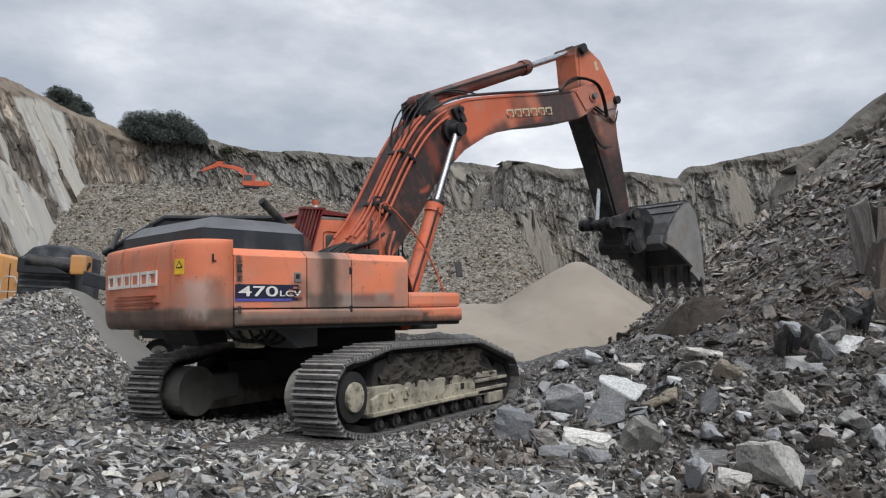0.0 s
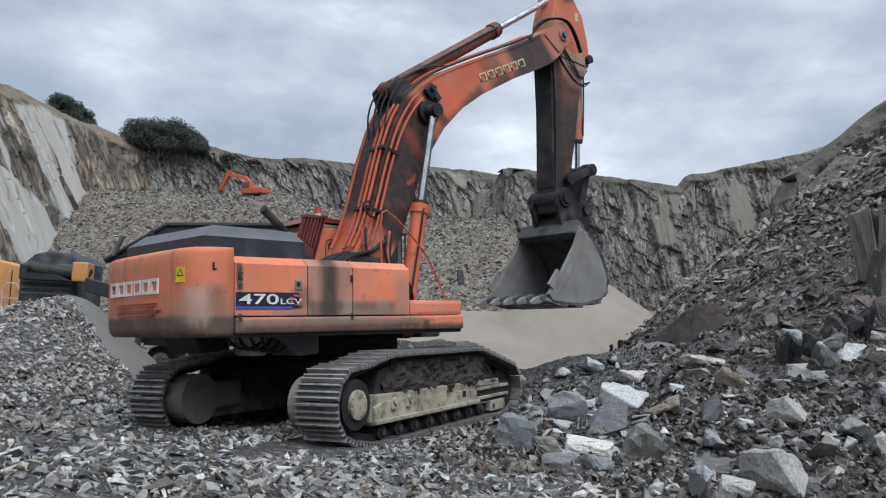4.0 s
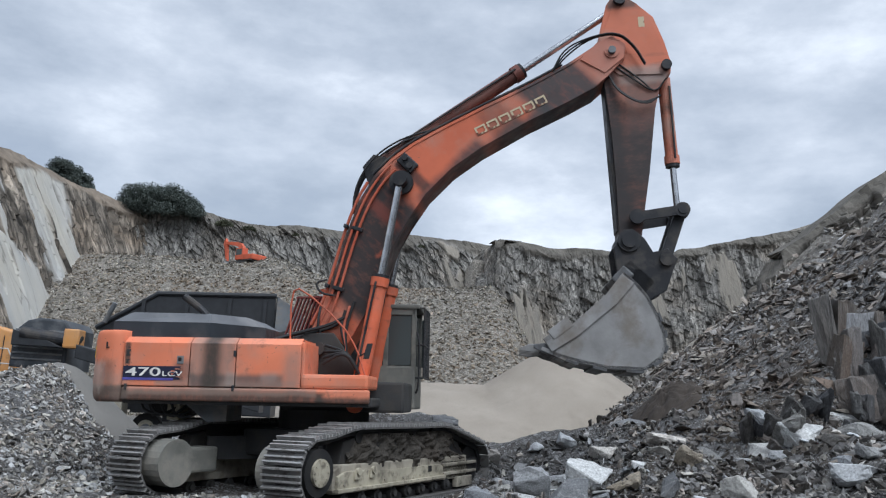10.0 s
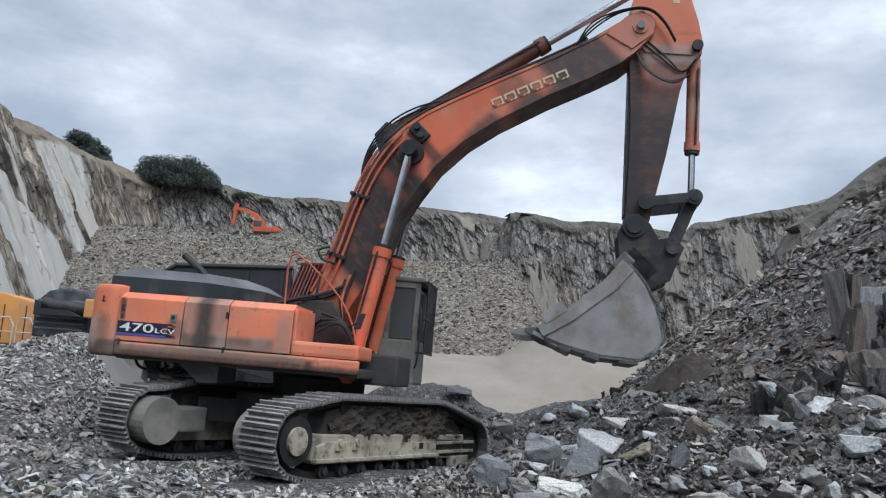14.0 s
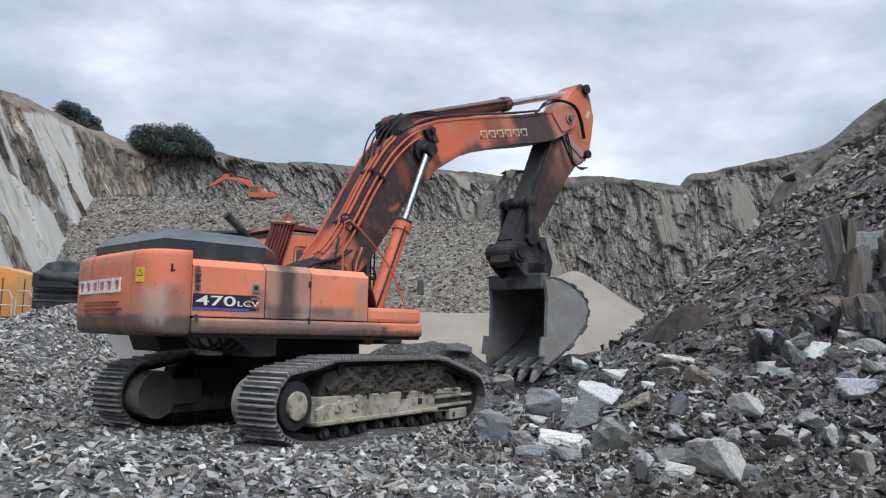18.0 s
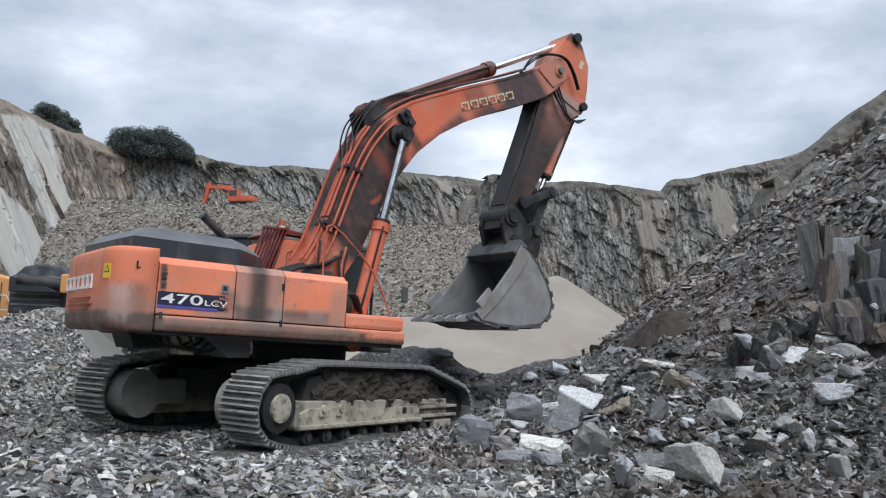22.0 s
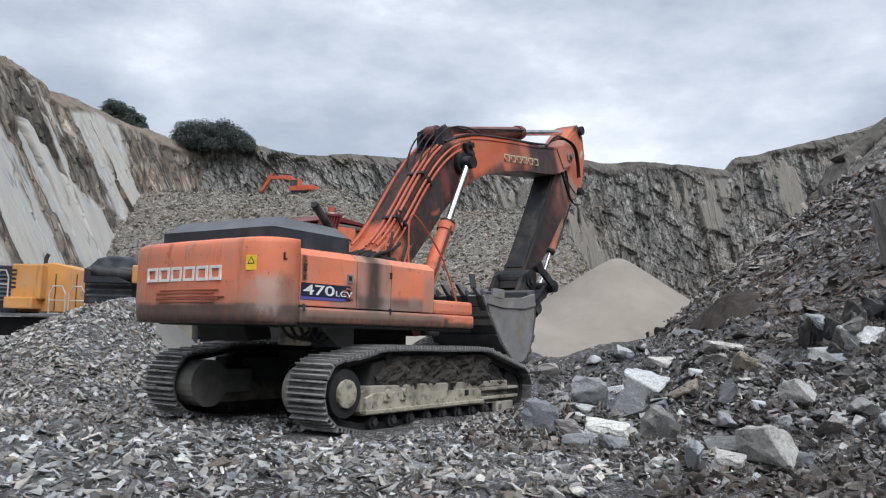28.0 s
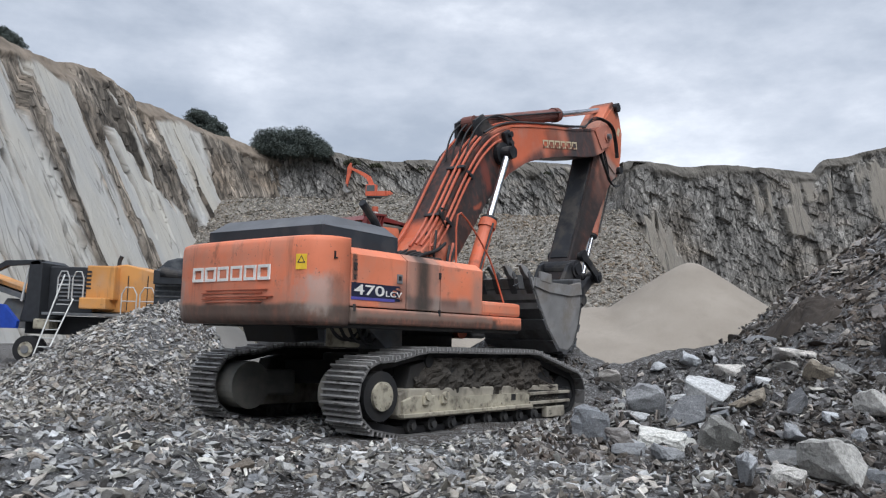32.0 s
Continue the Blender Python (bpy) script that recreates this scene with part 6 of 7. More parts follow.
part("grab_rail", tube([(-0.3, -1.2, 2.3), (-0.32, -1.2, 3.05), (-0.17, -1.2, 3.12), (0.47, -1.2, 2.58), (0.72, -1.2, 2.2), (0.85, -1.25, 1.83)], 0.014, 8, rounds=1), HOSE_RED, house, "orange grab rail, bent")
mir = part("mirror", box(-0.012, 0.012, -0.05, 0.05, -0.12, 0.12, 0.01), RUBBER, house, "black wing mirror")
mir.matrix_basis = pose(0.93, -1.50, 2.16, 0, 20, 60)
part("mirror_arm", tube([(0.80, -1.46, 2.09), (0.86, -1.49, 2.12), (0.92, -1.5, 2.15)], 0.012, 6), BLACK_STEEL, house)
# cab: frame, panes, roof
CX0, CX1, CY0, CY1, CZ0, CZ1 = -0.30, 1.40, 0.48, 1.46, 1.33, 3.0
bm = box(CX0, CX1, CY0, CY1, CZ0, 2.05, 0.04)
part("cab_body", bm, CAB_GREY, house, "dusty dark grey cab body")
bm = bmesh.new()
for x, y in ((CX0, CY0), (CX0, CY1 - 0.08), (CX1 - 0.08, CY0), (CX1 - 0.08, CY1 - 0.08), (0.85, CY0), (0.85, CY1 - 0.08)):
    box(x, x + 0.08, y, y + 0.08, 2.0, CZ1, 0.012, bm)
box(CX0, CX1, CY0, CY0 + 0.07, 2.9, CZ1, 0.01, bm)
box(CX0, CX1, CY1 - 0.07, CY1, 2.9, CZ1, 0.01, bm)
part("cab_frame", bm, CAB_GREY, house, "dark cab posts")
bm = box(CX0 - 0.06, CX1 + 0.06, CY0 - 0.03, CY1 + 0.03, CZ1, CZ1 + 0.08, 0.03)
part("cab_roof", bm, CAB_GREY, house)
rear = part("cab_rear", prism([(-0.78, 1.9), (-0.44, 2.95), (-0.30, 3.05), (0.30, 3.09), (0.30, 1.9)], CY0 - 0.03, CY1 + 0.008, 0.05), ORANGE, house, "orange rear cab corner")
part("quarter_pane", prism([(-0.70, 2.1), (-0.46, 2.82), (-0.26, 2.86), (-0.46, 2.1)], CY0 - 0.036, CY0 + 0.01, 0.003), GLASS, rear, "dusty slanted cab window")
part("roof_guard", prism([(-0.46, 3.10), (-0.30, 3.20), (0.5, 3.13), (0.9, 3.06), (0.9, 3.03), (0.3, 3.10)], CY0 - 0.04, CY1, 0.01), MAROON, rear, "dark maroon roof guard")
part("beacon_base", rod_between((-0.24, 0.52, 3.17), (-0.24, 0.52, 3.25), 0.05, 12), WHITE, rear)
part("beacon", rod_between((-0.24, 0.52, 3.25), (-0.24, 0.52, 3.33), 0.055, 12), HOSE_RED, rear, "small red warning beacon")
bm = box(CX0 + 0.15, CX0 + 0.47, CY0 - 0.036, CY0 + 0.02, 2.2, 2.84, 0.07)
part("rear_port", bm, GLASS, house, "rounded rear cab window")
for nm, dims in (("side_pane", (0.05, 0.85, CY0 + 0.02, CY0 + 0.03, 2.06, 2.9)), ("side_pane", (0.93, 1.38, CY0 + 0.02, CY0 + 0.03, 2.06, 2.9)),
                 ("front_pane", (CX1 - 0.05, CX1 - 0.04, CY0 + 0.08, CY1 - 0.08, 2.06, 2.9)), ("rear_pane", (CX0 - 0.03, CX0 - 0.022, CY0 + 0.15, CY1 - 0.15, 2.25, 2.9)),
                 ("side_pane", (0.08, 1.5, CY1 - 0.03, CY1 - 0.02, 2.06, 2.9))):
    part(nm, box(*dims), GLASS, house)
guard = part("front_guard", rod_between((CX1 + 0.13, CY0, CZ1 + 0.02), (CX1 + 0.13, CY1, CZ1 + 0.02), 0.016, 6), BLACK_STEEL, house, "black bar guard over the windscreen")
for y in np.linspace(CY0 + 0.05, CY1 - 0.05, 9):
    part("guard_bar", rod_between((CX1 + 0.13, y, 1.85), (CX1 + 0.13, y, CZ1 + 0.01), 0.014, 6), BLACK_STEEL, guard)
for z in (1.85, 2.4):
    part("guard_bar", rod_between((CX1 + 0.13, CY0, z), (CX1 + 0.13, CY1, z), 0.016, 6), BLACK_STEEL, guard)
for z in (1.85, 2.4, CZ1 + 0.02):
    part("guard_bracket", rod_between((CX1 - 0.02, CY0 + 0.05, z), (CX1 + 0.13, CY0 + 0.05, z), 0.016, 6), BLACK_STEEL, guard)
part("grab_bar", tube([(CX1 + 0.02, CY0 - 0.03, 1.6), (CX1 + 0.07, CY0 - 0.1, 1.7), (CX1 + 0.07, CY0 - 0.1, 2.5), (CX1 + 0.02, CY0 - 0.03, 2.6)], 0.016, 8), BLACK_STEEL, house)
# boom bracket, hoses and clutter between tank and boom
part("boom_bracket", prism([(-0.5, 1.4), (0.9, 1.4), (0.75, 1.8), (0.2, 2.5), (-0.25, 2.5), (-0.45, 2.2)], -0.52, -0.42, 0.02), DARK, house)
part("boom_bracket", prism([(-0.5, 1.4), (0.9, 1.4), (0.75, 1.8), (0.2, 2.5), (-0.25, 2.5), (-0.45, 2.2)], 0.42, 0.46, 0.02), DARK, house)
part("boom_pin", rod_between((FOOT[0], -0.6, FOOT[1]), (FOOT[0], 0.6, FOOT[1]), 0.1), BLACK_STEEL, house)
part("cylinder_pin", rod_between((CYL_FOOT[0], -0.62, CYL_FOOT[1]), (CYL_FOOT[0], 0.62, CYL_FOOT[1]), 0.08), BLACK_STEEL, house)
rnd = random.Random(3)
for k in range(7):
    y = -0.5 + 0.1 * k + rnd.uniform(-0.03, 0.03)
    part("house_hose", tube([(-0.75, y * 1.4 - 0.1, 2.33), (-0.4, y - 0.05, 2.42 + rnd.uniform(0, 0.12)), (0.1, y, 2.6 + rnd.uniform(-0.05, 0.1)), (0.35, y * 0.9, 2.75)], 0.027, 7), RUBBER, house)
for k in range(4):
    y = -0.62 - 0.05 * k
    part("valve_hose", tube([(0.1, y, 2.3 - 0.1 * k), (0.45, y - 0.05, 2.2), (0.62, y + 0.02, 1.95), (0.66, y + 0.06, 1.86)], 0.024, 7), RUBBER, house)

# --- boom
TOP = [(-0.28, 0.12), (-0.15, 0.28), (0.45, 0.44), (1.0, 0.72), (1.5, 1.0), (2.1, 1.28), (2.6, 1.40), (3.0, 1.40), (3.42, 1.33), (3.9, 1.18), (4.67, 0.91), (5.5, 0.60), (6.16, 0.39), (6.7, 0.27), (6.98, 0.18), (7.06, 0.04)]
LOW = [(7.03, -0.12), (6.85, -0.23), (6.45, -0.24), (6.15, -0.22), (5.7, -0.07), (5.0, 0.19), (4.13, 0.45), (3.55, 0.56), (2.95, 0.57), (2.43, 0.50), (2.0, 0.36), (1.6, 0.18), (0.9, -0.10), (0.2, -0.28), (-0.1, -0.28), (-0.28, -0.15)]
boom = part("boom", prism(TOP + LOW, -0.36, 0.36, 0.025), ORANGE_BOOM, excavator, "orange boom, paint worn to black in broad patches")


# side strips: dark worn patches follow the bend; a proud edge plate top and bottom
for y in (-0.375, 0.36):
    top = [(x, z - 0.0) for x, z in TOP[1:-1]]
    strip = top + [(x, z - 0.045) for x, z in top[::-1]]
    part("top_flange", prism(strip, y, y + 0.015), ORANGE_BOOM, boom)
part("tip_boss", rod_between((BOOM_LEN, -0.41, 0), (BOOM_LEN, 0.41, 0), 0.12, 24), ORANGE_BOOM, boom)
part("tip_pin", rod_between((BOOM_LEN, -0.47, 0), (BOOM_LEN, 0.44, 0), 0.062, 18), CRUSHER_GREY, boom, "grey pivot pin")
part("tip_plate", prism([(6.35, 0.28), (6.75, 0.28), (7.0, 0.18), (7.05, -0.08), (6.85, -0.22), (6.45, -0.17)], -0.385, -0.36, 0.005), ORANGE_BOOM, boom, "dusty faded pivot plate")
part("lug_pin", rod_between((*[LUG[0]], -0.66, LUG[1]), (LUG[0], 0.66, LUG[1]), 0.11, 18), BLACK_STEEL, boom)
part("lug_boss", rod_between((LUG[0], -0.45, LUG[1]), (LUG[0], 0.45, LUG[1]), 0.2, 20), BLACK_STEEL, boom)
part("valve_block", box(3.02, 3.22, -0.44, -0.36, 0.98, 1.3, 0.02), BLACK_STEEL, boom, "greasy black valve block")
part("valve_cap", rod_between((3.1, -0.5, 1.07), (3.1, -0.42, 1.07), 0.05), BLACK_STEEL, boom)
part("valve_cap", rod_between((3.15, -0.5, 1.22), (3.15, -0.42, 1.22), 0.05), BLACK_STEEL, boom)
for y in (-0.2, 0.2):
    part("cylinder_ear", prism([(2.4, 1.34), (2.58, 1.70), (2.86, 1.72), (3.05, 1.38)], y - 0.03, y + 0.03, 0.008), BLACK_STEEL, boom)
maker_marks(1.32, 0.15, CREAM, boom, pose(4.27, -0.364, 0.69, 90, 0, 0) @ pose(0, 0, 0, 0, 0, -20.5), "faded cream maker's marks, half worn away", 0.006)
# pipes along the boom's back and near side


def boom_back(x, up):
    return float(np.interp(x, [p[0] for p in TOP[1:]], [p[1] for p in TOP[1:]])) + up


for k, y in enumerate((-0.33, -0.25, -0.10, 0.2)):
    up = 0.05 + 0.03 * (k % 2)
    part("boom_pipe", tube([(x, y, boom_back(x, up)) for x in (0.15, 0.5, 1.0, 1.5, 2.1, 2.45)], 0.024, 8), HOSE_RED, boom, "orange steel hydraulic pipe")
for k, dz in enumerate((0.08, 0.19)):
    part("boom_pipe", tube([(x, -0.40, boom_back(x, -dz)) for x in (0.3, 0.6, 1.0, 1.5, 2.1, 2.6, 2.9)], 0.022, 8), HOSE_RED, boom)
for x in (0.8, 1.7):
    cl = part("pipe_clamp", box(-0.03, 0.03, -0.42, -0.05, 0.02, 0.085, 0.01), BLACK_STEEL, boom)
    cl.matrix_basis = pose(x, 0, boom_back(x, 0), 0, -28, 0)
    cl = part("pipe_clamp", box(-0.03, 0.03, -0.43, -0.375, -0.24, -0.05, 0.01), BLACK_STEEL, boom)
    cl.matrix_basis = pose(x, 0, boom_back(x, 0), 0, -28, 0)
part("clamp_loop", tube([(0.75, -0.42, 0.45), (0.62, -0.5, 0.62), (0.68, -0.46, 0.82), (0.85, -0.42, 0.72)], 0.018, 8), RUBBER, boom)
for k in range(3):
    y = -0.32 + 0.12 * k
    part("boom_pipe", tube([(x, y, boom_back(x, 0.05 + 0.015 * k)) for x in (2.6, 3.0, 3.42, 3.9, 4.67, 5.5, 6.1)], 0.022, 8), HOSE_RED if k else BLACK_STEEL, boom)
for k in range(4):
    y = -0.30 + 0.14 * k
    part("boom_hose", tube([(1.9, y, 1.22), (2.12, y, 1.43 + 0.02 * k), (2.45, y, 1.60 + 0.02 * k), (2.9, y, 1.66), (3.4, y, 1.53), (3.8, y, 1.28)], 0.015, 8), RUBBER, boom, "black hydraulic hose loop")
for k in range(3):
    y = -0.36 - 0.03 * k
    part("tip_hose", tube([(5.9, y, 0.48), (6.3, y, 0.50 + 0.05 * k), (6.75, y, 0.42), (7.1, y - 0.02, 0.15), (7.12, y, -0.2), (7.0, y, -0.55)], 0.014, 8), RUBBER, boom)
    part("drip_hose", tube([(6.5, y + 0.1, -0.2), (6.38 - 0.03 * k, y, -0.55), (6.45, y, -0.95 - 0.05 * k), (6.75, y, -1.1)], 0.013, 8), RUBBER, boom)
for k in range(4):
    y = -0.42 + 0.1 * k
    part("foot_hose", tube([(0.5, y, 0.50), (0.36, y - 0.05, 0.40), (0.16, y - 0.08, 0.22 - 0.06 * k), (0.2, y, -0.1), (0.05, y, -0.3)], 0.02, 8), HOSE_RED if k % 2 else RUBBER, boom)
for k in range(3):
    part("side_hose", tube([(0.7 + 0.1 * k, -0.42, 0.15), (0.45, -0.48, 0.0 - 0.05 * k), (0.3, -0.5, -0.3), (0.05, -0.48, -0.45 - 0.05 * k)], 0.024, 8), HOSE_RED if k == 1 else RUBBER, boom)

# --- arm: x runs down to the bucket pin, z to the front
ARM_OUT = [(-1.03, 0.10), (-1.02, 0.33), (-0.88, 0.50), (-0.62, 0.76), (-0.14, 0.90), (0.22, 0.98), (0.40, 0.95), (0.60, 0.74), (1.0, 0.64), (2.07, 0.45), (2.75, 0.30), (3.25, 0.20), (3.46, 0.12),
           (3.47, -0.10), (3.25, -0.14), (2.2, -0.10), (1.4, -0.10), (0.5, -0.12), (0.1, -0.20), (-0.3, -0.18), (-0.9, 0.0)]
arm = part("arm", prism(ARM_OUT, -0.255, 0.255, 0.022), ORANGE_ARM, excavator, "worn arm, orange above and oily black below")
part("arm_cheek", prism([(-0.95, 0.14), (-0.96, 0.32), (-0.6, 0.70), (-0.14, 0.83), (0.2, 0.90), (0.42, 0.8), (0.38, 0.1), (0.1, -0.16), (-0.3, -0.14)], -0.28, -0.255, 0.006), ORANGE_ARM, arm)
part("rear_plate", box(0.4, 3.0, -0.2, 0.2, -0.15, -0.09, 0.01), BLACK_STEEL, arm)
part("top_pin", rod_between((ARM_TOP[0], -0.36, ARM_TOP[1]), (ARM_TOP[0], 0.36, ARM_TOP[1]), 0.1), BLACK_STEEL, arm)
part("front_pin", rod_between((BKT_CYL[0], -0.36, BKT_CYL[1]), (BKT_CYL[0], 0.36, BKT_CYL[1]), 0.085), BLACK_STEEL, arm)
part("end_boss", rod_between((ARM_LEN, -0.40, 0), (ARM_LEN, 0.40, 0), 0.18, 20), BLACK_STEEL, arm)
part("rocker_pin", rod_between((ROCKER[0], -0.4, ROCKER[1]), (ROCKER[0], 0.4, ROCKER[1]), 0.08), BLACK_STEEL, arm)
for k in range(2):
    part("arm_hose", tube([(0.1, -0.29, -0.1 + 0.1 * k), (0.5, -0.30, 0.35 + 0.1 * k), (0.75, -0.275, 0.66), (0.5, -0.275, 0.86)], 0.014, 8), RUBBER, arm)
part("maker_plate", box(-0.62, -0.44, -0.284, -0.27, 0.5, 0.6), CREAM, arm, "small worn cream plate")

# --- bucket and coupler: x runs to the tooth tips, z to the heel
BW = 0.75
bm = prism([(-0.18, -0.1), (0.0, -0.17), (0.25, -0.1), (0.5, 0.2), (0.6, 0.45), (0.52, 0.85), (0.2, 0.95), (-0.1, 0.82), (-0.3, 0.74), (-0.32, 0.52), (-0.1, 0.4), (-0.2, 0.15)], -0.36, -0.28, 0.015)
prism([(-0.18, -0.1), (0.0, -0.17), (0.25, -0.1), (0.5, 0.2), (0.6, 0.45), (0.52, 0.85), (0.2, 0.95), (-0.1, 0.82), (-0.3, 0.74), (-0.32, 0.52), (-0.1, 0.4), (-0.2, 0.15)], 0.28, 0.36, 0.015, bm)
box(0.2, 0.5, -0.36, 0.36, 0.2, 0.75, 0.02, bm)
bucket = part("bucket", bm, BLACK_STEEL, excavator, "greasy black quick coupler carrying a worn steel bucket")
SHELL = [(0.50, 0.28), (0.50, 0.52), (0.53, 0.76), (0.64, 1.05), (0.77, 1.30), (0.91, 1.47), (1.12, 1.55), (1.42, 1.48), (1.78, 1.07), (2.0, 0.70), (2.19, 0.34)]


def shell_plate(line, y0, y1, t):
    """A bent plate of thickness t along a line of (x, z)."""
    L = np.array(line)
    d = np.gradient(L, axis=0)
    nrm = np.stack([-d[:, 1], d[:, 0]], -1)
    nrm /= np.linalg.norm(nrm, axis=1)[:, None]
    inner = L + nrm * t
    return prism([tuple(p) for p in L] + [tuple(p) for p in inner[::-1]], y0, y1)


part("shell", shell_plate(SHELL, -BW, BW, -0.05), BUCKET_SHADED, bucket, "scoured bucket shell, painted dark as if shaded")
for k in range(7):
    i = 3 + k
    (xa, za), (xb, zb) = SHELL[i], SHELL[min(i + 1, 10)]
    part("wear_strip", shell_plate([(xa * 0.98 + 0.02 * xb, za), ((xa + xb) / 2, (za + zb) / 2)], -BW - 0.01, BW + 0.01, 0.035), BUCKET_SHADED, bucket)
for s in (-1, 1):
    y0, y1 = sorted((s * (BW - 0.045), s * BW))
    sp = part("side_wall", prism([*SHELL, (2.12, 0.14), (1.68, 0.24), (0.95, 0.31), (0.56, 0.27)], y0, y1, 0.006), BUCKET_STEEL, bucket, "worn steel side wall, painted paler as if lit")
    y0, y1 = sorted((s * BW, s * (BW + 0.03)))
    part("side_cutter", prism([(0.56, 0.27), (0.95, 0.31), (1.68, 0.24), (2.12, 0.14), (2.16, 0.30), (1.7, 0.42), (0.95, 0.52), (0.54, 0.5)], y0, y1, 0.005), BUCKET_STEEL, bucket)
    part("side_shroud", prism([(1.62, 0.10), (1.98, 0.04), (2.0, 0.20), (1.64, 0.27)], y0 - 0.01, y1 + 0.01, 0.006), BUCKET_STEEL, bucket)
part("torque_box", box(0.42, 0.72, -BW + 0.04, BW - 0.04, 0.2, 0.42, 0.03), BUCKET_SHADED, bucket)
part("lip", prism([(1.98, 0.66), (2.2, 0.14), (2.25, 0.16), (2.06, 0.70)], -BW, BW, 0.006), BUCKET_STEEL, bucket, "bright worn lip")
for k in range(5):
    y = -BW + 0.09 + k * (2 * BW - 0.18) / 4
    part("tooth_adapter", prism([(2.02, 0.46), (2.12, 0.14), (2.26, 0.02), (2.30, 0.06), (2.24, 0.26), (2.12, 0.50)], y - 0.07, y + 0.07, 0.014), BUCKET_SHADED, bucket)
    bm = prism([(2.22, 0.06), (2.30, -0.03), (2.44, -0.095), (2.475, -0.07), (2.36, 0.09), (2.26, 0.17)], y - 0.058, y + 0.058, 0.012)
    for v in bm.verts:
        v.co.y = y + (v.co.y - y) * float(np.interp(v.co.x, [2.25, 2.47], [1.0, 0.5]))
    part("tooth", bm, BUCKET_STEEL, bucket, "worn pointed bucket tooth")
for s in (-1, 1):
    part("bucket_pin", rod_between((0.0, s * 0.26, 0.0), (0.0, s * 0.44, 0.0), 0.12, 18), BLACK_STEEL, bucket)
    part("bucket_pin", rod_between((BKT_LINK[0], s * 0.26, BKT_LINK[1]), (BKT_LINK[0], s * 0.42, BKT_LINK[1]), 0.11, 18), BLACK_STEEL, bucket)

# --- cylinders and links, each along its own x axis
CYL = {}


def cylinder(key, bore, barrel_len, rod_len, rod_r, y, paint_mat, label):
    bm = rod_between((0.12, y, 0), (barrel_len, y, 0), bore, 20)
    rod_between((-0.0, y - bore * 0.9, 0), (0.0, y + bore * 0.9, 0), bore * 1.05, 18, bm)
    rod_between((barrel_len - 0.14, y, 0), (barrel_len, y, 0), bore * 1.18, 20, bm)
    barrel = part(key + "_barrel", bm, paint_mat, excavator, label)
    part("gland", rod_between((barrel_len - 0.1, y, 0), (barrel_len + 0.05, y, 0), bore * 1.08, 20), BLACK_STEEL, barrel)
    part("cylinder_pipe", tube([(0.3, y - bore - 0.02, bore * 0.5), (barrel_len * 0.5, y - bore - 0.03, bore * 0.4), (barrel_len - 0.08, y - bore - 0.02, bore * 0.3)], 0.018, 7), BLACK_STEEL, barrel)
    bm = rod_between((-rod_len, y, 0), (-0.05, y, 0), rod_r, 18)
    rod = part(key + "_rod", bm, CHROME, excavator, "bright chrome rod")
    part("rod_eye", rod_between((0, y - rod_r * 1.2, 0), (0, y + rod_r * 1.2, 0), rod_r * 1.9, 18), BLACK_STEEL, rod)
    CYL.setdefault(key, []).append((barrel, rod))


for y in (-0.54, 0.54):
    cylinder("boom_cylinder", 0.125, 2.0, 2.6, 0.062, y, ORANGE_PLAIN, "orange boom cylinder barrel")
cylinder("arm_cylinder", 0.125, 3.0, 3.3, 0.062, 0.0, RUSTY, "grimy rust-red arm cylinder barrel")
cylinder("bucket_cylinder", 0.105, 1.62, 2.2, 0.052, 0.0, ORANGE_PALED, "faded orange bucket cylinder barrel")
bm = bmesh.new()
for y in (-0.37, 0.37):
    rod_between((0, y - 0.035, 0), (0, y + 0.035, 0), 0.12, 16, bm)
    rod_between((ROCKER_LEN, y - 0.035, 0), (ROCKER_LEN, y + 0.035, 0), 0.12, 16, bm)
    box(0, ROCKER_LEN, y - 0.03, y + 0.03, -0.075, 0.075, 0, bm)
rod_between((ROCKER_LEN, -0.42, 0), (ROCKER_LEN, 0.42, 0), 0.07, 14, bm)
rocker = part("rocker", bm, BLACK_STEEL, excavator, "black bucket rocker link")
bm = bmesh.new()
for y in (-0.22, 0.22):
    rod_between((0, y - 0.06, 0), (0, y + 0.06, 0), 0.13, 16, bm)
    rod_between((LINK_LEN, y - 0.06, 0), (LINK_LEN, y + 0.06, 0), 0.13, 16, bm)
    box(0, LINK_LEN, y - 0.05, y + 0.05, -0.09, 0.09, 0.02, bm)
box(0.2, LINK_LEN - 0.2, -0.22, 0.22, -0.06, 0.06, 0, bm)
link = part("bucket_link", bm, BLACK_STEEL, excavator, "black bucket push link")


def turn2(p, a, o=(0, 0)):
    """The (x, z) point p turned by a degrees and set at o."""
    c, s = math.cos(radians(a)), math.sin(radians(a))
    return (o[0] + c * p[0] - s * p[1], o[1] + s * p[0] + c * p[1])


def aim(a, b):
    return math.degrees(math.atan2(b[1] - a[1], b[0] - a[0])), math.hypot(b[0] - a[0], b[1] - a[1])


def meet(a, ra, b, rb, side):
    """Where circles about a and b meet, on the given side."""
    ang, d = aim(a, b)
    d = min(max(d, abs(ra - rb) + 1e-3), ra + rb - 1e-3)
    h = math.degrees(math.acos(max(-1, min(1, (ra * ra + d * d - rb * rb) / (2 * ra * d)))))
    return turn2((ra, 0), ang + side * h, a)


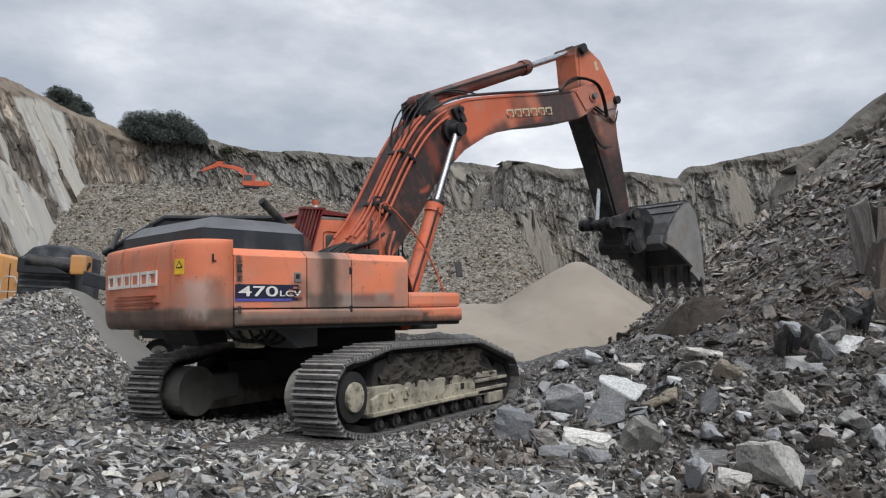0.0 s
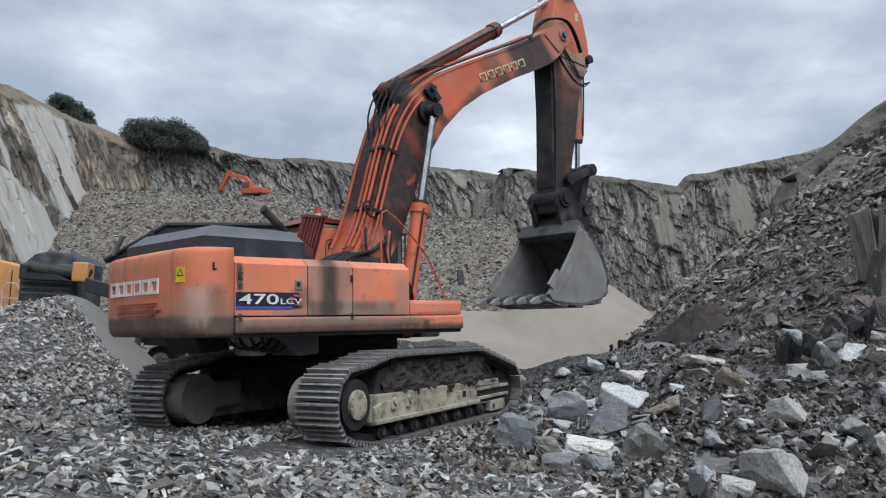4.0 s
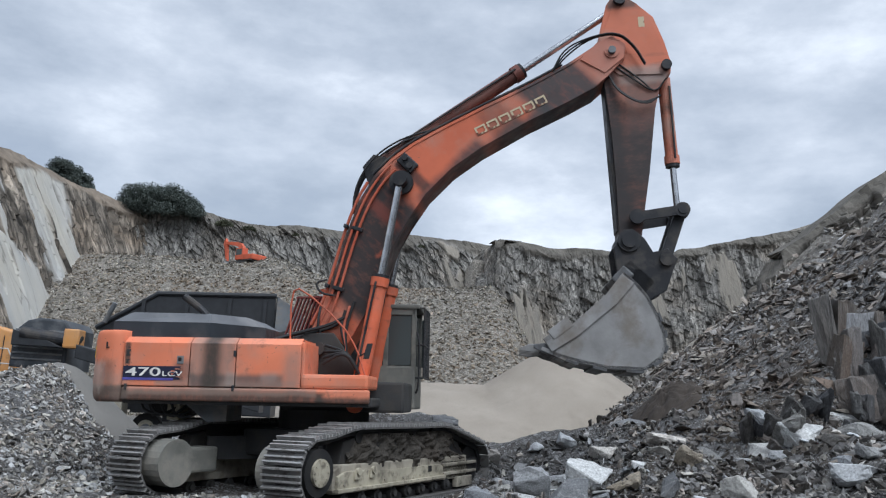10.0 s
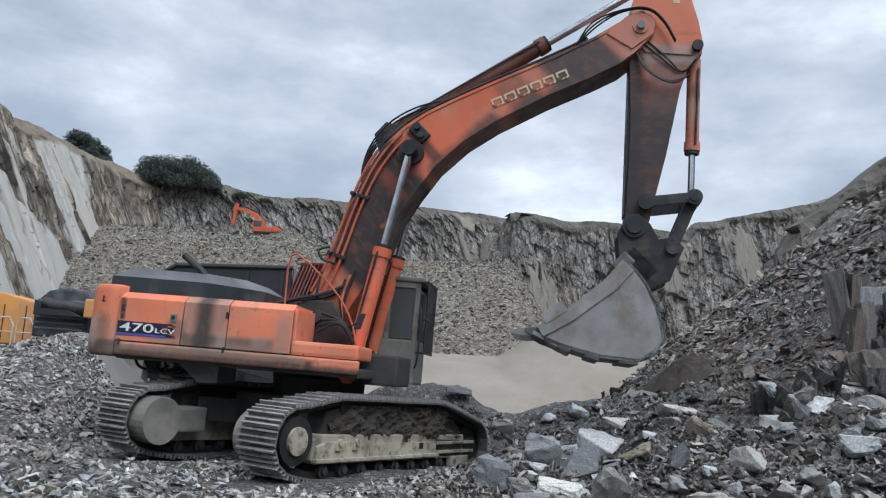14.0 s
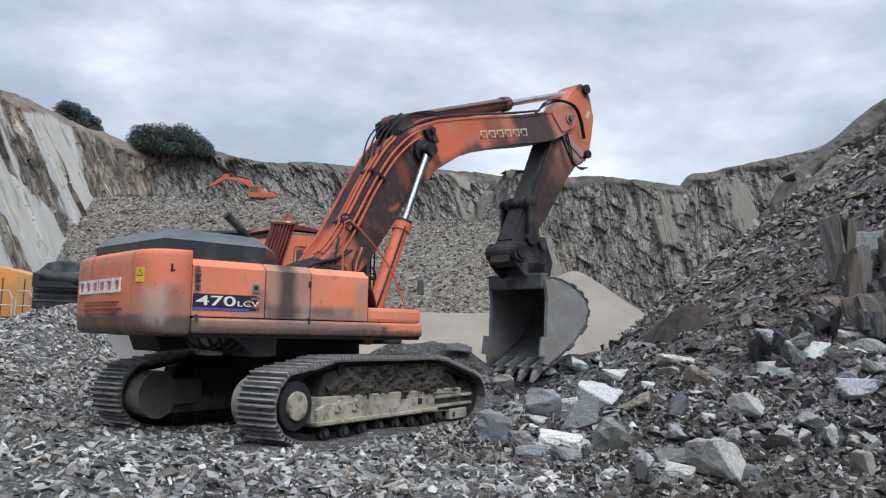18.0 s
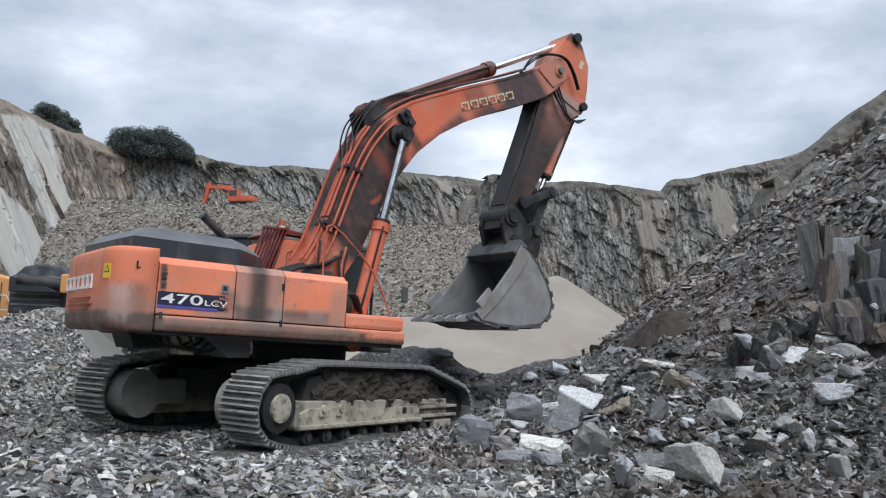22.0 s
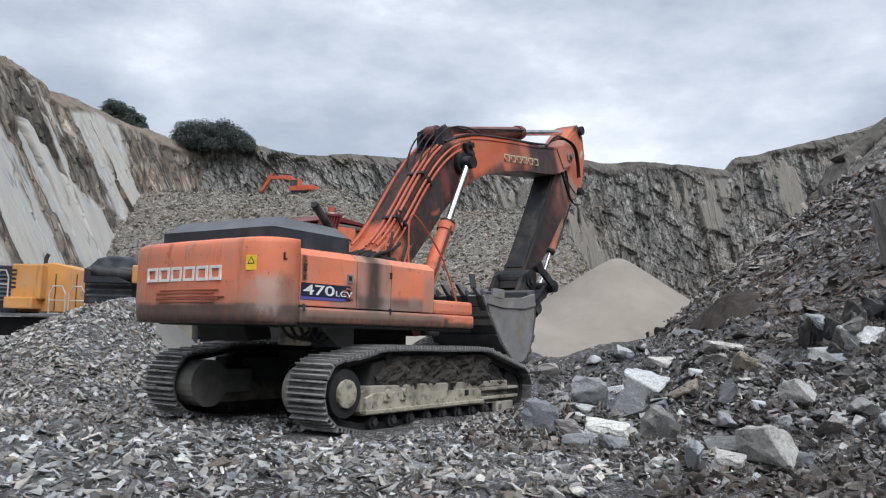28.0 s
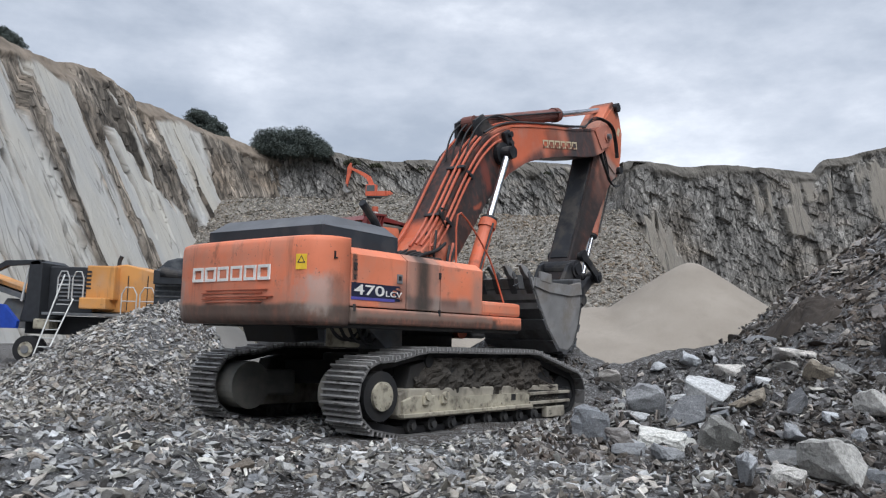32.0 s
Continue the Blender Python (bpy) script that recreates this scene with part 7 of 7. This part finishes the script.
def big_excavator_motion():
    at = {k: frame_of(v) for k, v in dict(slew=SLEW, boom=BOOM, arm=ARM, bucket=BUCKET, x=BASE_X, y=BASE_Y, z=BASE_Z, roll=BASE_ROLL, pitch=BASE_PITCH, turn=BASE_TURN).items()}
    rows = {}

    def put(ob, t, m):
        rows.setdefault(ob.name, (ob, []))[1].append((t, m))

    drive0 = at["x"](0) * math.cos(radians(56)) + at["y"](0) * math.sin(radians(56))
    for t in np.arange(0, 32.01, 0.25):
        t = float(t)
        put(excavator, t, pose(at["x"](t), at["y"](t), at["z"](t), at["roll"](t), at["pitch"](t), at["turn"](t)))
        S = pose(0, 0, 0, 0, 0, at["slew"](t))
        put(house, t, S)
        ba, aa, ka = at["boom"](t), at["arm"](t), at["bucket"](t)

        def lay(ob, o, a):
            put(ob, t, S @ pose(o[0], 0, o[1], 0, -a, 0))
        tip = turn2((BOOM_LEN, 0), ba, FOOT)
        end = turn2((ARM_LEN, 0), aa, tip)
        lay(boom, FOOT, ba)
        lay(arm, tip, aa)
        lay(bucket, end, ka)
        A, B = CYL_FOOT, turn2(LUG, ba, FOOT)
        for barrel, rod in CYL["boom_cylinder"]:
            lay(barrel, A, aim(A, B)[0])
            lay(rod, B, aim(A, B)[0])
        A, B = turn2(ARM_CYL, ba, FOOT), turn2(ARM_TOP, aa, tip)
        for barrel, rod in CYL["arm_cylinder"]:
            lay(barrel, A, aim(A, B)[0])
            lay(rod, B, aim(A, B)[0])
        A, Q = turn2(ROCKER, aa, tip), turn2(BKT_LINK, ka, end)
        R = meet(A, ROCKER_LEN, Q, LINK_LEN, 1)
        lay(rocker, A, aim(A, R)[0])
        lay(link, R, aim(R, Q)[0])
        C = turn2(BKT_CYL, aa, tip)
        for barrel, rod in CYL["bucket_cylinder"]:
            lay(barrel, C, aim(C, R)[0])
            lay(rod, R, aim(C, R)[0])
    for ob, rr in rows.values():
        walk(ob, rr)
    # the chains run as it drives back a little
    for ob, k, y in SHOES:
        rr = []
        for t in (0, 9.5, 10.0, 10.5, 11.0, 11.5, 12.0, 32):
            run = at["x"](t) * math.cos(radians(56)) + at["y"](t) * math.sin(radians(56)) - drive0
            rr.append((t, shoe_pose(k, -run if abs(run) > 0.02 else 0, y)))
        walk(ob, rr)

# ---------------------------------------------------------------- mobile crusher behind the gravel heap
def make_crusher():
    c = new("mobile_crusher")
    tagged(c, "black and yellow-orange mobile crusher parked behind the gravel heap", "crusher")
    # engine house: a tall front box and a lid that slopes down to the end
    bm = prism([(-12.05, 1.65), (-9.82, 1.65), (-9.82, 2.78), (-11.1, 3.08), (-11.5, 3.02), (-12.05, 3.0)], 23.7, 25.4, 0.04)
    eng = part("engine_house", bm, CRUSHER_YELLOW, c, "yellow-orange engine house")
    part("front_box", box(-12.1, -11.25, 23.35, 23.9, 2.0, 3.0, 0.05), CRUSHER_YELLOW, c)
    for x in (-11.0, -10.4):
        part("door_seam", box(x, x + 0.02, 23.68, 23.71, 1.72, 2.75), CRUSHER_BLACK, eng)
    for k in range(5):
        part("louvre", box(-12.12, -11.95, 23.34, 23.36, 2.3 + 0.12 * k, 2.36 + 0.12 * k), CRUSHER_BLACK, eng)
    part("exhaust", tube([(-11.55, 24.2, 3.0), (-11.55, 24.2, 3.22), (-11.48, 24.2, 3.36)], 0.06, 10), CRUSHER_BLACK, eng, "black exhaust stub")
    part("lower_box", box(-12.15, -11.35, 23.1, 23.8, 1.72, 2.05, 0.04), CRUSHER_YELLOW, c)
    part("chassis", box(-14.2, -3.0, 23.9, 25.2, 0.95, 1.5, 0.04), CRUSHER_BLACK, c, "black steel chassis")
    part("deck_plate", box(-13.3, -9.6, 23.2, 24.0, 1.52, 1.60, 0.01), CRUSHER_GREY, c)
    part("cooler_body", box(-13.55, -12.15, 23.9, 25.3, 1.6, 2.98, 0.04), CRUSHER_BLACK, c, "dark louvred cooler body")
    for k in range(7):
        part("louvre", box(-13.2, -12.3, 23.87, 23.9, 1.95 + 0.12 * k, 2.0 + 0.12 * k), CRUSHER_GREY, c)
    # rails round the walkway
    for x0, x1 in ((-10.95, -10.5), (-10.4, -9.95), (-12.9, -12.55), (-12.45, -12.12)):
        z = 1.58 if x0 > -12 else 2.0
        part("handrail", tube([(x0, 23.25, z), (x0, 23.25, z + 0.8), (x1, 23.25, z + 0.8), (x1, 23.25, z)], 0.02, 8, rounds=1), RAIL, c, "pale tubular handrail")
        part("midrail", tube([(x0, 23.25, z + 0.4), (x1, 23.25, z + 0.4)], 0.016, 8), RAIL, c)
    # ladder
    part("ladder_side", tube([(-12.95, 22.3, 0.25), (-12.62, 23.1, 2.7)], 0.022, 8), RAIL, c, "pale ladder rail")
    part("ladder_side", tube([(-12.6, 22.3, 0.25), (-12.32, 23.1, 2.0)], 0.022, 8), RAIL, c)
    for k in range(7):
        f = (k + 0.5) / 7
        part("rung", tube([(-12.95 + 0.24 * f, 22.3 + 0.7 * f, 0.25 + 1.7 * f), (-12.6 + 0.26 * f, 22.3 + 0.7 * f, 0.25 + 1.7 * f)], 0.016, 6), RAIL, c)
    # black post with a long arm over an open bay, orange feeder, blue plate
    part("screen_post", prism([(-14.15, 1.3), (-13.55, 1.3), (-13.55, 3.05), (-13.7, 3.15), (-13.95, 3.1), (-14.0, 2.0)], 23.5, 25.0, 0.03), CRUSHER_BLACK, c, "black screen post")
    part("screen_arm", prism([(-13.6, 3.14), (-14.7, 3.1), (-15.5, 2.62), (-15.5, 2.5), (-14.65, 2.96), (-13.6, 3.0)], 23.5, 23.7, 0.015), CRUSHER_BLACK, c)
    part("screen_brace", rod_between((-14.0, 23.55, 2.9), (-14.15, 23.55, 1.9), 0.035, 8), RAIL, c)
    part("feeder", prism([(-16.2, 2.75), (-14.2, 2.15), (-14.2, 2.27), (-16.2, 2.9)], 23.9, 25.0, 0.02), CRUSHER_YELLOW, c, "orange feeder edge")
    part("belt", prism([(-16.2, 2.5), (-14.3, 1.95), (-14.3, 2.12), (-16.2, 2.7)], 23.95, 24.9, 0.02), CRUSHER_GREY, c)
    part("chute", prism([(-15.6, 1.1), (-14.2, 1.1), (-14.2, 1.9), (-15.0, 2.0)], 24.2, 25.1, 0.02), CRUSHER_GREY, c)
    part("side_panel", prism([(-15.9, 1.1), (-14.05, 1.1), (-14.02, 1.32), (-14.45, 1.78), (-15.9, 1.95)], 23.2, 23.35, 0.01), BLUE, c, "blue side panel")
    part("fuel_tank", box(-13.6, -13.1, 23.3, 23.8, 1.1, 1.4, 0.05), HUB, c)
    for x in (-13.75, -9.2, -6.2):
        t = part("tyre", rod_between((x, 23.3, 0.5), (x, 23.75, 0.5), 0.40, 24), RUBBER, c, "dusty tyre")
        part("rim", rod_between((x, 23.27, 0.5), (x, 23.4, 0.5), 0.22, 20), HUB, t)
        part("hub", rod_between((x, 23.24, 0.5), (x, 23.3, 0.5), 0.12, 12), CRUSHER_GREY, t)
    # ribbed black engine cowl, rounded over
    prof = [(-9.72, 1.9), (-9.72, 2.55), (-9.62, 2.92), (-9.4, 3.14), (-9.1, 3.22), (-8.45, 3.2), (-8.3, 3.0), (-8.3, 1.9)]
    rad = part("radiator_case", prism(prof, 22.6, 24.6, 0.06), COWL, c, "black ribbed cowl with a rounded top")
    for k in range(6):
        part("rib", box(-9.66, -8.4, 22.57, 22.6, 2.1 + 0.15 * k, 2.15 + 0.15 * k, 0.01), CRUSHER_GREY, rad)
    part("ram", rod_between((-9.1, 22.3, 2.78), (-7.6, 22.4, 2.62), 0.17, 18), BLACK_STEEL, c, "thick black hydraulic ram")
    part("ram_clamp", box(-8.0, -7.6, 22.15, 22.65, 2.45, 2.95, 0.05), CRUSHER_YELLOW, c)
    part("ram_foot", prism([(-9.3, 2.45), (-8.0, 2.45), (-8.6, 2.7), (-9.3, 2.85)], 22.2, 22.5, 0.02), CRUSHER_BLACK, c)
    # feed hopper
    hop = part("hopper_wall", prism([(-7.8, 3.1), (-2.85, 3.3), (-2.88, 4.38), (-6.2, 4.22)], 23.95, 24.05, 0.015), CRUSHER_BLACK, c, "dark steel hopper wall")
    part("hopper_wall", prism([(-7.4, 2.9), (-3.2, 2.9), (-2.95, 4.36), (-6.2, 4.2)], 26.4, 26.5, 0.015), CRUSHER_BLACK, c)
    bm = bmesh.new()
    q = [bm.verts.new(v) for v in ((-2.86, 24.0, 3.3), (-2.86, 26.45, 2.9), (-2.1, 26.6, 3.75), (-2.1, 23.9, 3.85), (-2.86, 26.45, 4.36), (-2.86, 24.0, 4.38))]
    bm.faces.new((q[0], q[1], q[4], q[5]))
    r = bmesh.ops.extrude_face_region(bm, geom=list(bm.faces))
    bmesh.ops.translate(bm, verts=[v for v in r["geom"] if isinstance(v, bmesh.types.BMVert)], vec=(0.07, 0, 0))
    bmesh.ops.delete(bm, geom=[v for v in bm.verts if not v.link_faces], context="VERTS")
    part("hopper_end", bm, CRUSHER_BLACK, c)
    part("hopper_wing", prism([(-2.8, 3.3), (-1.9, 3.55), (-2.1, 3.95), (-2.8, 4.35)], 23.7, 23.78, 0.01), CRUSHER_GREY, c, "pale dusty hopper wing")
    part("hopper_rim", tube([(-7.8, 23.95, 3.15), (-6.2, 23.95, 4.24), (-2.86, 23.95, 4.40)], 0.07, 8, rounds=0), CRUSHER_BLACK, c)
    for x in (-6.6, -5.4, -4.2, -3.2):
        part("hopper_stiffener", box(x, x + 0.1, 23.85, 23.95, 3.0, 4.05 + 0.06 * (x + 6.6)), CRUSHER_BLACK, c)
    part("hopper_prop", rod_between((-7.5, 23.7, 3.3), (-7.25, 23.6, 3.85), 0.07, 10), CRUSHER_GREY, c)
    # conveyor and frame members seen under the house
    part("conveyor", prism([(-7.6, 2.2), (-2.8, 1.1), (-2.8, 1.45), (-7.6, 2.55)], 22.0, 22.9, 0.03), CRUSHER_BLACK, c, "dark conveyor")
    for x in (-7.0, -5.5, -4.0):
        part("leg", box(x, x + 0.18, 23.2, 23.4, 0.3, 2.9, 0.02), CRUSHER_BLACK, c)
    part("guard_panel", box(-6.3, -4.6, 22.95, 23.05, 0.9, 1.9, 0.02), CRUSHER_BLACK, c)
    part("tool_crate", box(-7.4, -6.4, 22.5, 23.1, 0.75, 1.45, 0.03), FRAME_MUD, c)

    # the front half stands a little further along the chassis
    for ob in c.children:
        if ob.name.split(".")[0] not in ("hopper_wall", "hopper_end", "hopper_wing", "hopper_rim", "hopper_stiffener", "hopper_prop", "conveyor", "leg", "guard_panel", "tool_crate", "ram", "ram_clamp", "ram_foot"):
            ob.location.x += 0.28


make_crusher()

# ---------------------------------------------------------------- the small excavator on the bench
digger = new("excavator")
tagged(digger, "smaller orange-red excavator working on the far bench", "excavator")
RED = paint("red_orange_paint", (0.58, 0.12, 0.06), wear=0.1, streak=False, dust=0.1)
for s in (-1, 1):
    y0, y1 = sorted((s * 0.85, s * 1.45))
    tr = part("track", prism([(-1.9, 0.35), (-1.6, 0.0), (1.6, 0.0), (1.9, 0.35), (1.8, 0.75), (1.5, 0.88), (-1.5, 0.88), (-1.8, 0.75)], y0, y1, 0.05), DARK, digger)
    for k in range(12):
        part("track_shoe", box(-1.6 + 0.27 * k, -1.48 + 0.27 * k, y0 - 0.01, y1 + 0.01, 0.87, 0.92), DARK, tr)
part("slew_ring", rod_between((0, 0, 0.8), (0, 0, 1.0), 0.6, 24), DARK, digger)
dhouse = part("house", box(-2.1, 1.1, -1.3, 1.3, 1.0, 1.25, 0.04), DARK, digger)
part("counterweight", box(-2.3, -1.6, -1.32, 1.32, 1.15, 1.95, 0.15), RED, dhouse)
part("side_panel", box(-1.6, 0.4, -1.32, -0.4, 1.2, 1.95, 0.06), RED, dhouse)
part("side_panel", box(-1.6, -0.2, 0.4, 1.32, 1.2, 1.95, 0.06), RED, dhouse)
part("engine_hood", box(-1.6, -0.6, -0.4, 0.4, 1.25, 2.0, 0.05), RED, dhouse)
part("cab", box(-0.2, 1.35, 0.4, 1.36, 1.2, 2.9, 0.08), RED, dhouse, "red-orange cab")
part("side_pane", box(0.0, 1.2, 1.35, 1.37, 1.9, 2.75), GLASS, dhouse)
part("side_pane", box(0.0, 1.2, 0.39, 0.41, 1.9, 2.75), GLASS, dhouse)
part("front_pane", box(1.34, 1.37, 0.5, 1.26, 1.7, 2.75), GLASS, dhouse)
dboom = part("boom", prism([(-0.15, -0.15), (-0.1, 0.2), (1.6, 1.05), (2.4, 1.25), (3.0, 1.1), (5.3, 0.2), (5.45, -0.05), (5.3, -0.2), (3.2, 0.5), (2.3, 0.6), (0.2, -0.2)], -0.25, 0.25, 0.02), RED, digger, "red-orange boom")
part("lift_cylinder", rod_between((0.4, -0.4, -0.5), (2.2, -0.4, 0.8), 0.09, 10), BLACK_STEEL, dboom)
part("crowd_cylinder", rod_between((2.3, 0, 1.4), (5.1, 0, 0.75), 0.1, 10), BLACK_STEEL, dboom)
darm = part("arm", prism([(-0.7, 0.1), (-0.6, 0.3), (0.1, 0.55), (0.6, 0.4), (2.7, 0.15), (2.75, -0.1), (0.3, -0.2)], -0.2, 0.2, 0.02), RED, digger)
part("bucket_cylinder", rod_between((0.1, 0, 0.62), (1.9, 0, 0.4), 0.08, 10), BLACK_STEEL, darm)
part("bucket_shell", prism([(2.5, -0.1), (2.9, 0.25), (3.5, 0.2), (3.8, -0.25), (3.6, -0.75), (3.3, -1.0), (3.45, -0.5), (3.25, -0.1), (2.9, 0.0)], -0.6, 0.6, 0.02), BUCKET_STEEL, darm, "pale steel bucket")
for ob in [digger] + list(digger.children):
    for kid in ob.children:
        kid.data.transform(Matrix.Scale(0.82, 4))
DIG_SPOT = pose(-15.0, 95.0, 16.1, 0, 0, 172)
DIG_SLEW = [(0, 4), (6, -32), (9, -36), (13, -12), (19, 2), (23, -18), (28, -16), (32, 2)]
DIG_BOOM = [(0, 28), (2.5, 30), (6, 28), (9, 26), (13, 36), (16.5, 32), (19, 24), (23, 20), (28, 20), (30, 32), (32, 46)]
DIG_ARM = [(0, -22), (2.5, -30), (6, -98), (9, -100), (13, -88), (16.5, -60), (19, -18), (23, -84), (28, -50), (30, -60), (32, -78)]


def digger_motion():
    s, b, a = frame_of(DIG_SLEW), frame_of(DIG_BOOM), frame_of(DIG_ARM)
    rows = {"house": [], "boom": [], "arm": []}
    for t in np.arange(0, 32.01, 1.0):
        t = float(t)
        S = pose(0, 0, 0, 0, 0, s(t))
        tip = turn2((4.39, 0), b(t), (0.25, 1.4))
        rows["house"].append((t, S))
        rows["boom"].append((t, S @ pose(0.25, 0, 1.4, 0, -b(t), 0)))
        rows["arm"].append((t, S @ pose(tip[0], 0, tip[1], 0, -a(t), 0)))
    walk(digger, [(0, DIG_SPOT), (32, DIG_SPOT)])
    walk(dhouse, rows["house"])
    walk(dboom, rows["boom"])
    walk(darm, rows["arm"])


# ---------------------------------------------------------------- trees and scrub on the rim
def leaf_cloud(seed, lumps, leaf, n):
    """Many small leaf sprays through overlapping lumps: (centre, radii)."""
    rng = np.random.default_rng(seed)
    V, F, base = [], [], 0
    for c, r in lumps:
        k = int(n * r[0] * r[1] * r[2])
        d = rng.normal(0, 1, (k, 3))
        d /= np.linalg.norm(d, axis=1)[:, None]
        p = np.array(c) + d * np.array(r) * (rng.random((k, 1)) ** 0.4)
        a = rng.normal(0, 1, (k, 3))
        b = rng.normal(0, 1, (k, 3))
        a *= (leaf * rng.uniform(0.5, 1.3, (k, 1))) / np.linalg.norm(a, axis=1)[:, None]
        b *= (leaf * 0.6) / np.linalg.norm(b, axis=1)[:, None]
        V.append(np.stack([p - a, p + b, p + a, p - b], 1).reshape(-1, 3))
        F.append(np.arange(k * 4).reshape(k, 4) + base)
        base += k * 4
    return np.concatenate(V), np.concatenate(F)


def tree(label, x, y, z, wide, tall, seed, mat=LEAF, name="tree"):
    rnd = random.Random(seed)
    t = new(name)
    t.matrix_basis = pose(x, y, z)
    tagged(t, label, "tree" if name == "tree" else "bush", "trees along the quarry's rim")
    trunk = rod_between((0, 0, -0.6), (0.1, 0, tall * 0.45), 0.05 * tall, 10, None, 0.02 * tall)
    for k in range(6):
        a = k * 1.05 + rnd.uniform(-0.3, 0.3)
        rod_between((0.05, 0, tall * (0.15 + 0.03 * k)), (math.cos(a) * wide * 0.3, math.sin(a) * wide * 0.25, tall * rnd.uniform(0.5, 0.75)), 0.02 * tall, 7, trunk, 0.006 * tall)
    part("trunk", trunk, BARK, t)
    lumps = []
    for k in range(130):
        u = rnd.uniform(-1, 1)
        w = wide * 0.46 * u
        top = tall * (1.0 - 0.5 * abs(u) ** 2.2)
        r = wide * rnd.uniform(0.06, 0.11)
        lumps.append(((w, rnd.uniform(-0.22, 0.22) * wide, rnd.uniform(0.18, 1.0) * (top - r) + 0.1), (r * 1.35, r * 1.2, r * 0.8)))
    V, F = leaf_cloud(seed, lumps, 0.008 * wide + (0.05 if wide > 4 else 0.05), (34000 if wide > 4 else 6000) / (wide * 0.09) ** 3 / 130)
    crown = new("crown", mesh_from("crown", V, F, mat))
    crown.parent = t
    return t


tree("broad dark green tree with a flat rounded crown on the rim", -31.0, 114.5, 25.6, 11.2, 5.2, 1)
tree("low dark tree with a dense crown on the rim", -42.0, 106.5, 25.8, 8.2, 4.8, 2)
tree("ragged dark bush standing on the brown rim", -41.5, 62, 21.8, 4.5, 3.6, 3)
tree("small round shrub between the trees", -35.5, 113.5, 25.6, 2.4, 2.2, 4, name="bush")
for i, (x, y, z, w) in enumerate(((-22, 115, 25.0, 2.4), (-18.5, 115, 24.7, 1.8), (-12, 115.5, 24.5, 1.0), (-4, 115, 24.3, 1.6), (6, 115, 24.1, 1.0))):
    tree("low scrub on the quarry's rim", x, y, z, w, w * 0.42, 20 + i, LEAF2, "bush")


def motions():
    big_excavator_motion()
    digger_motion()


motions()
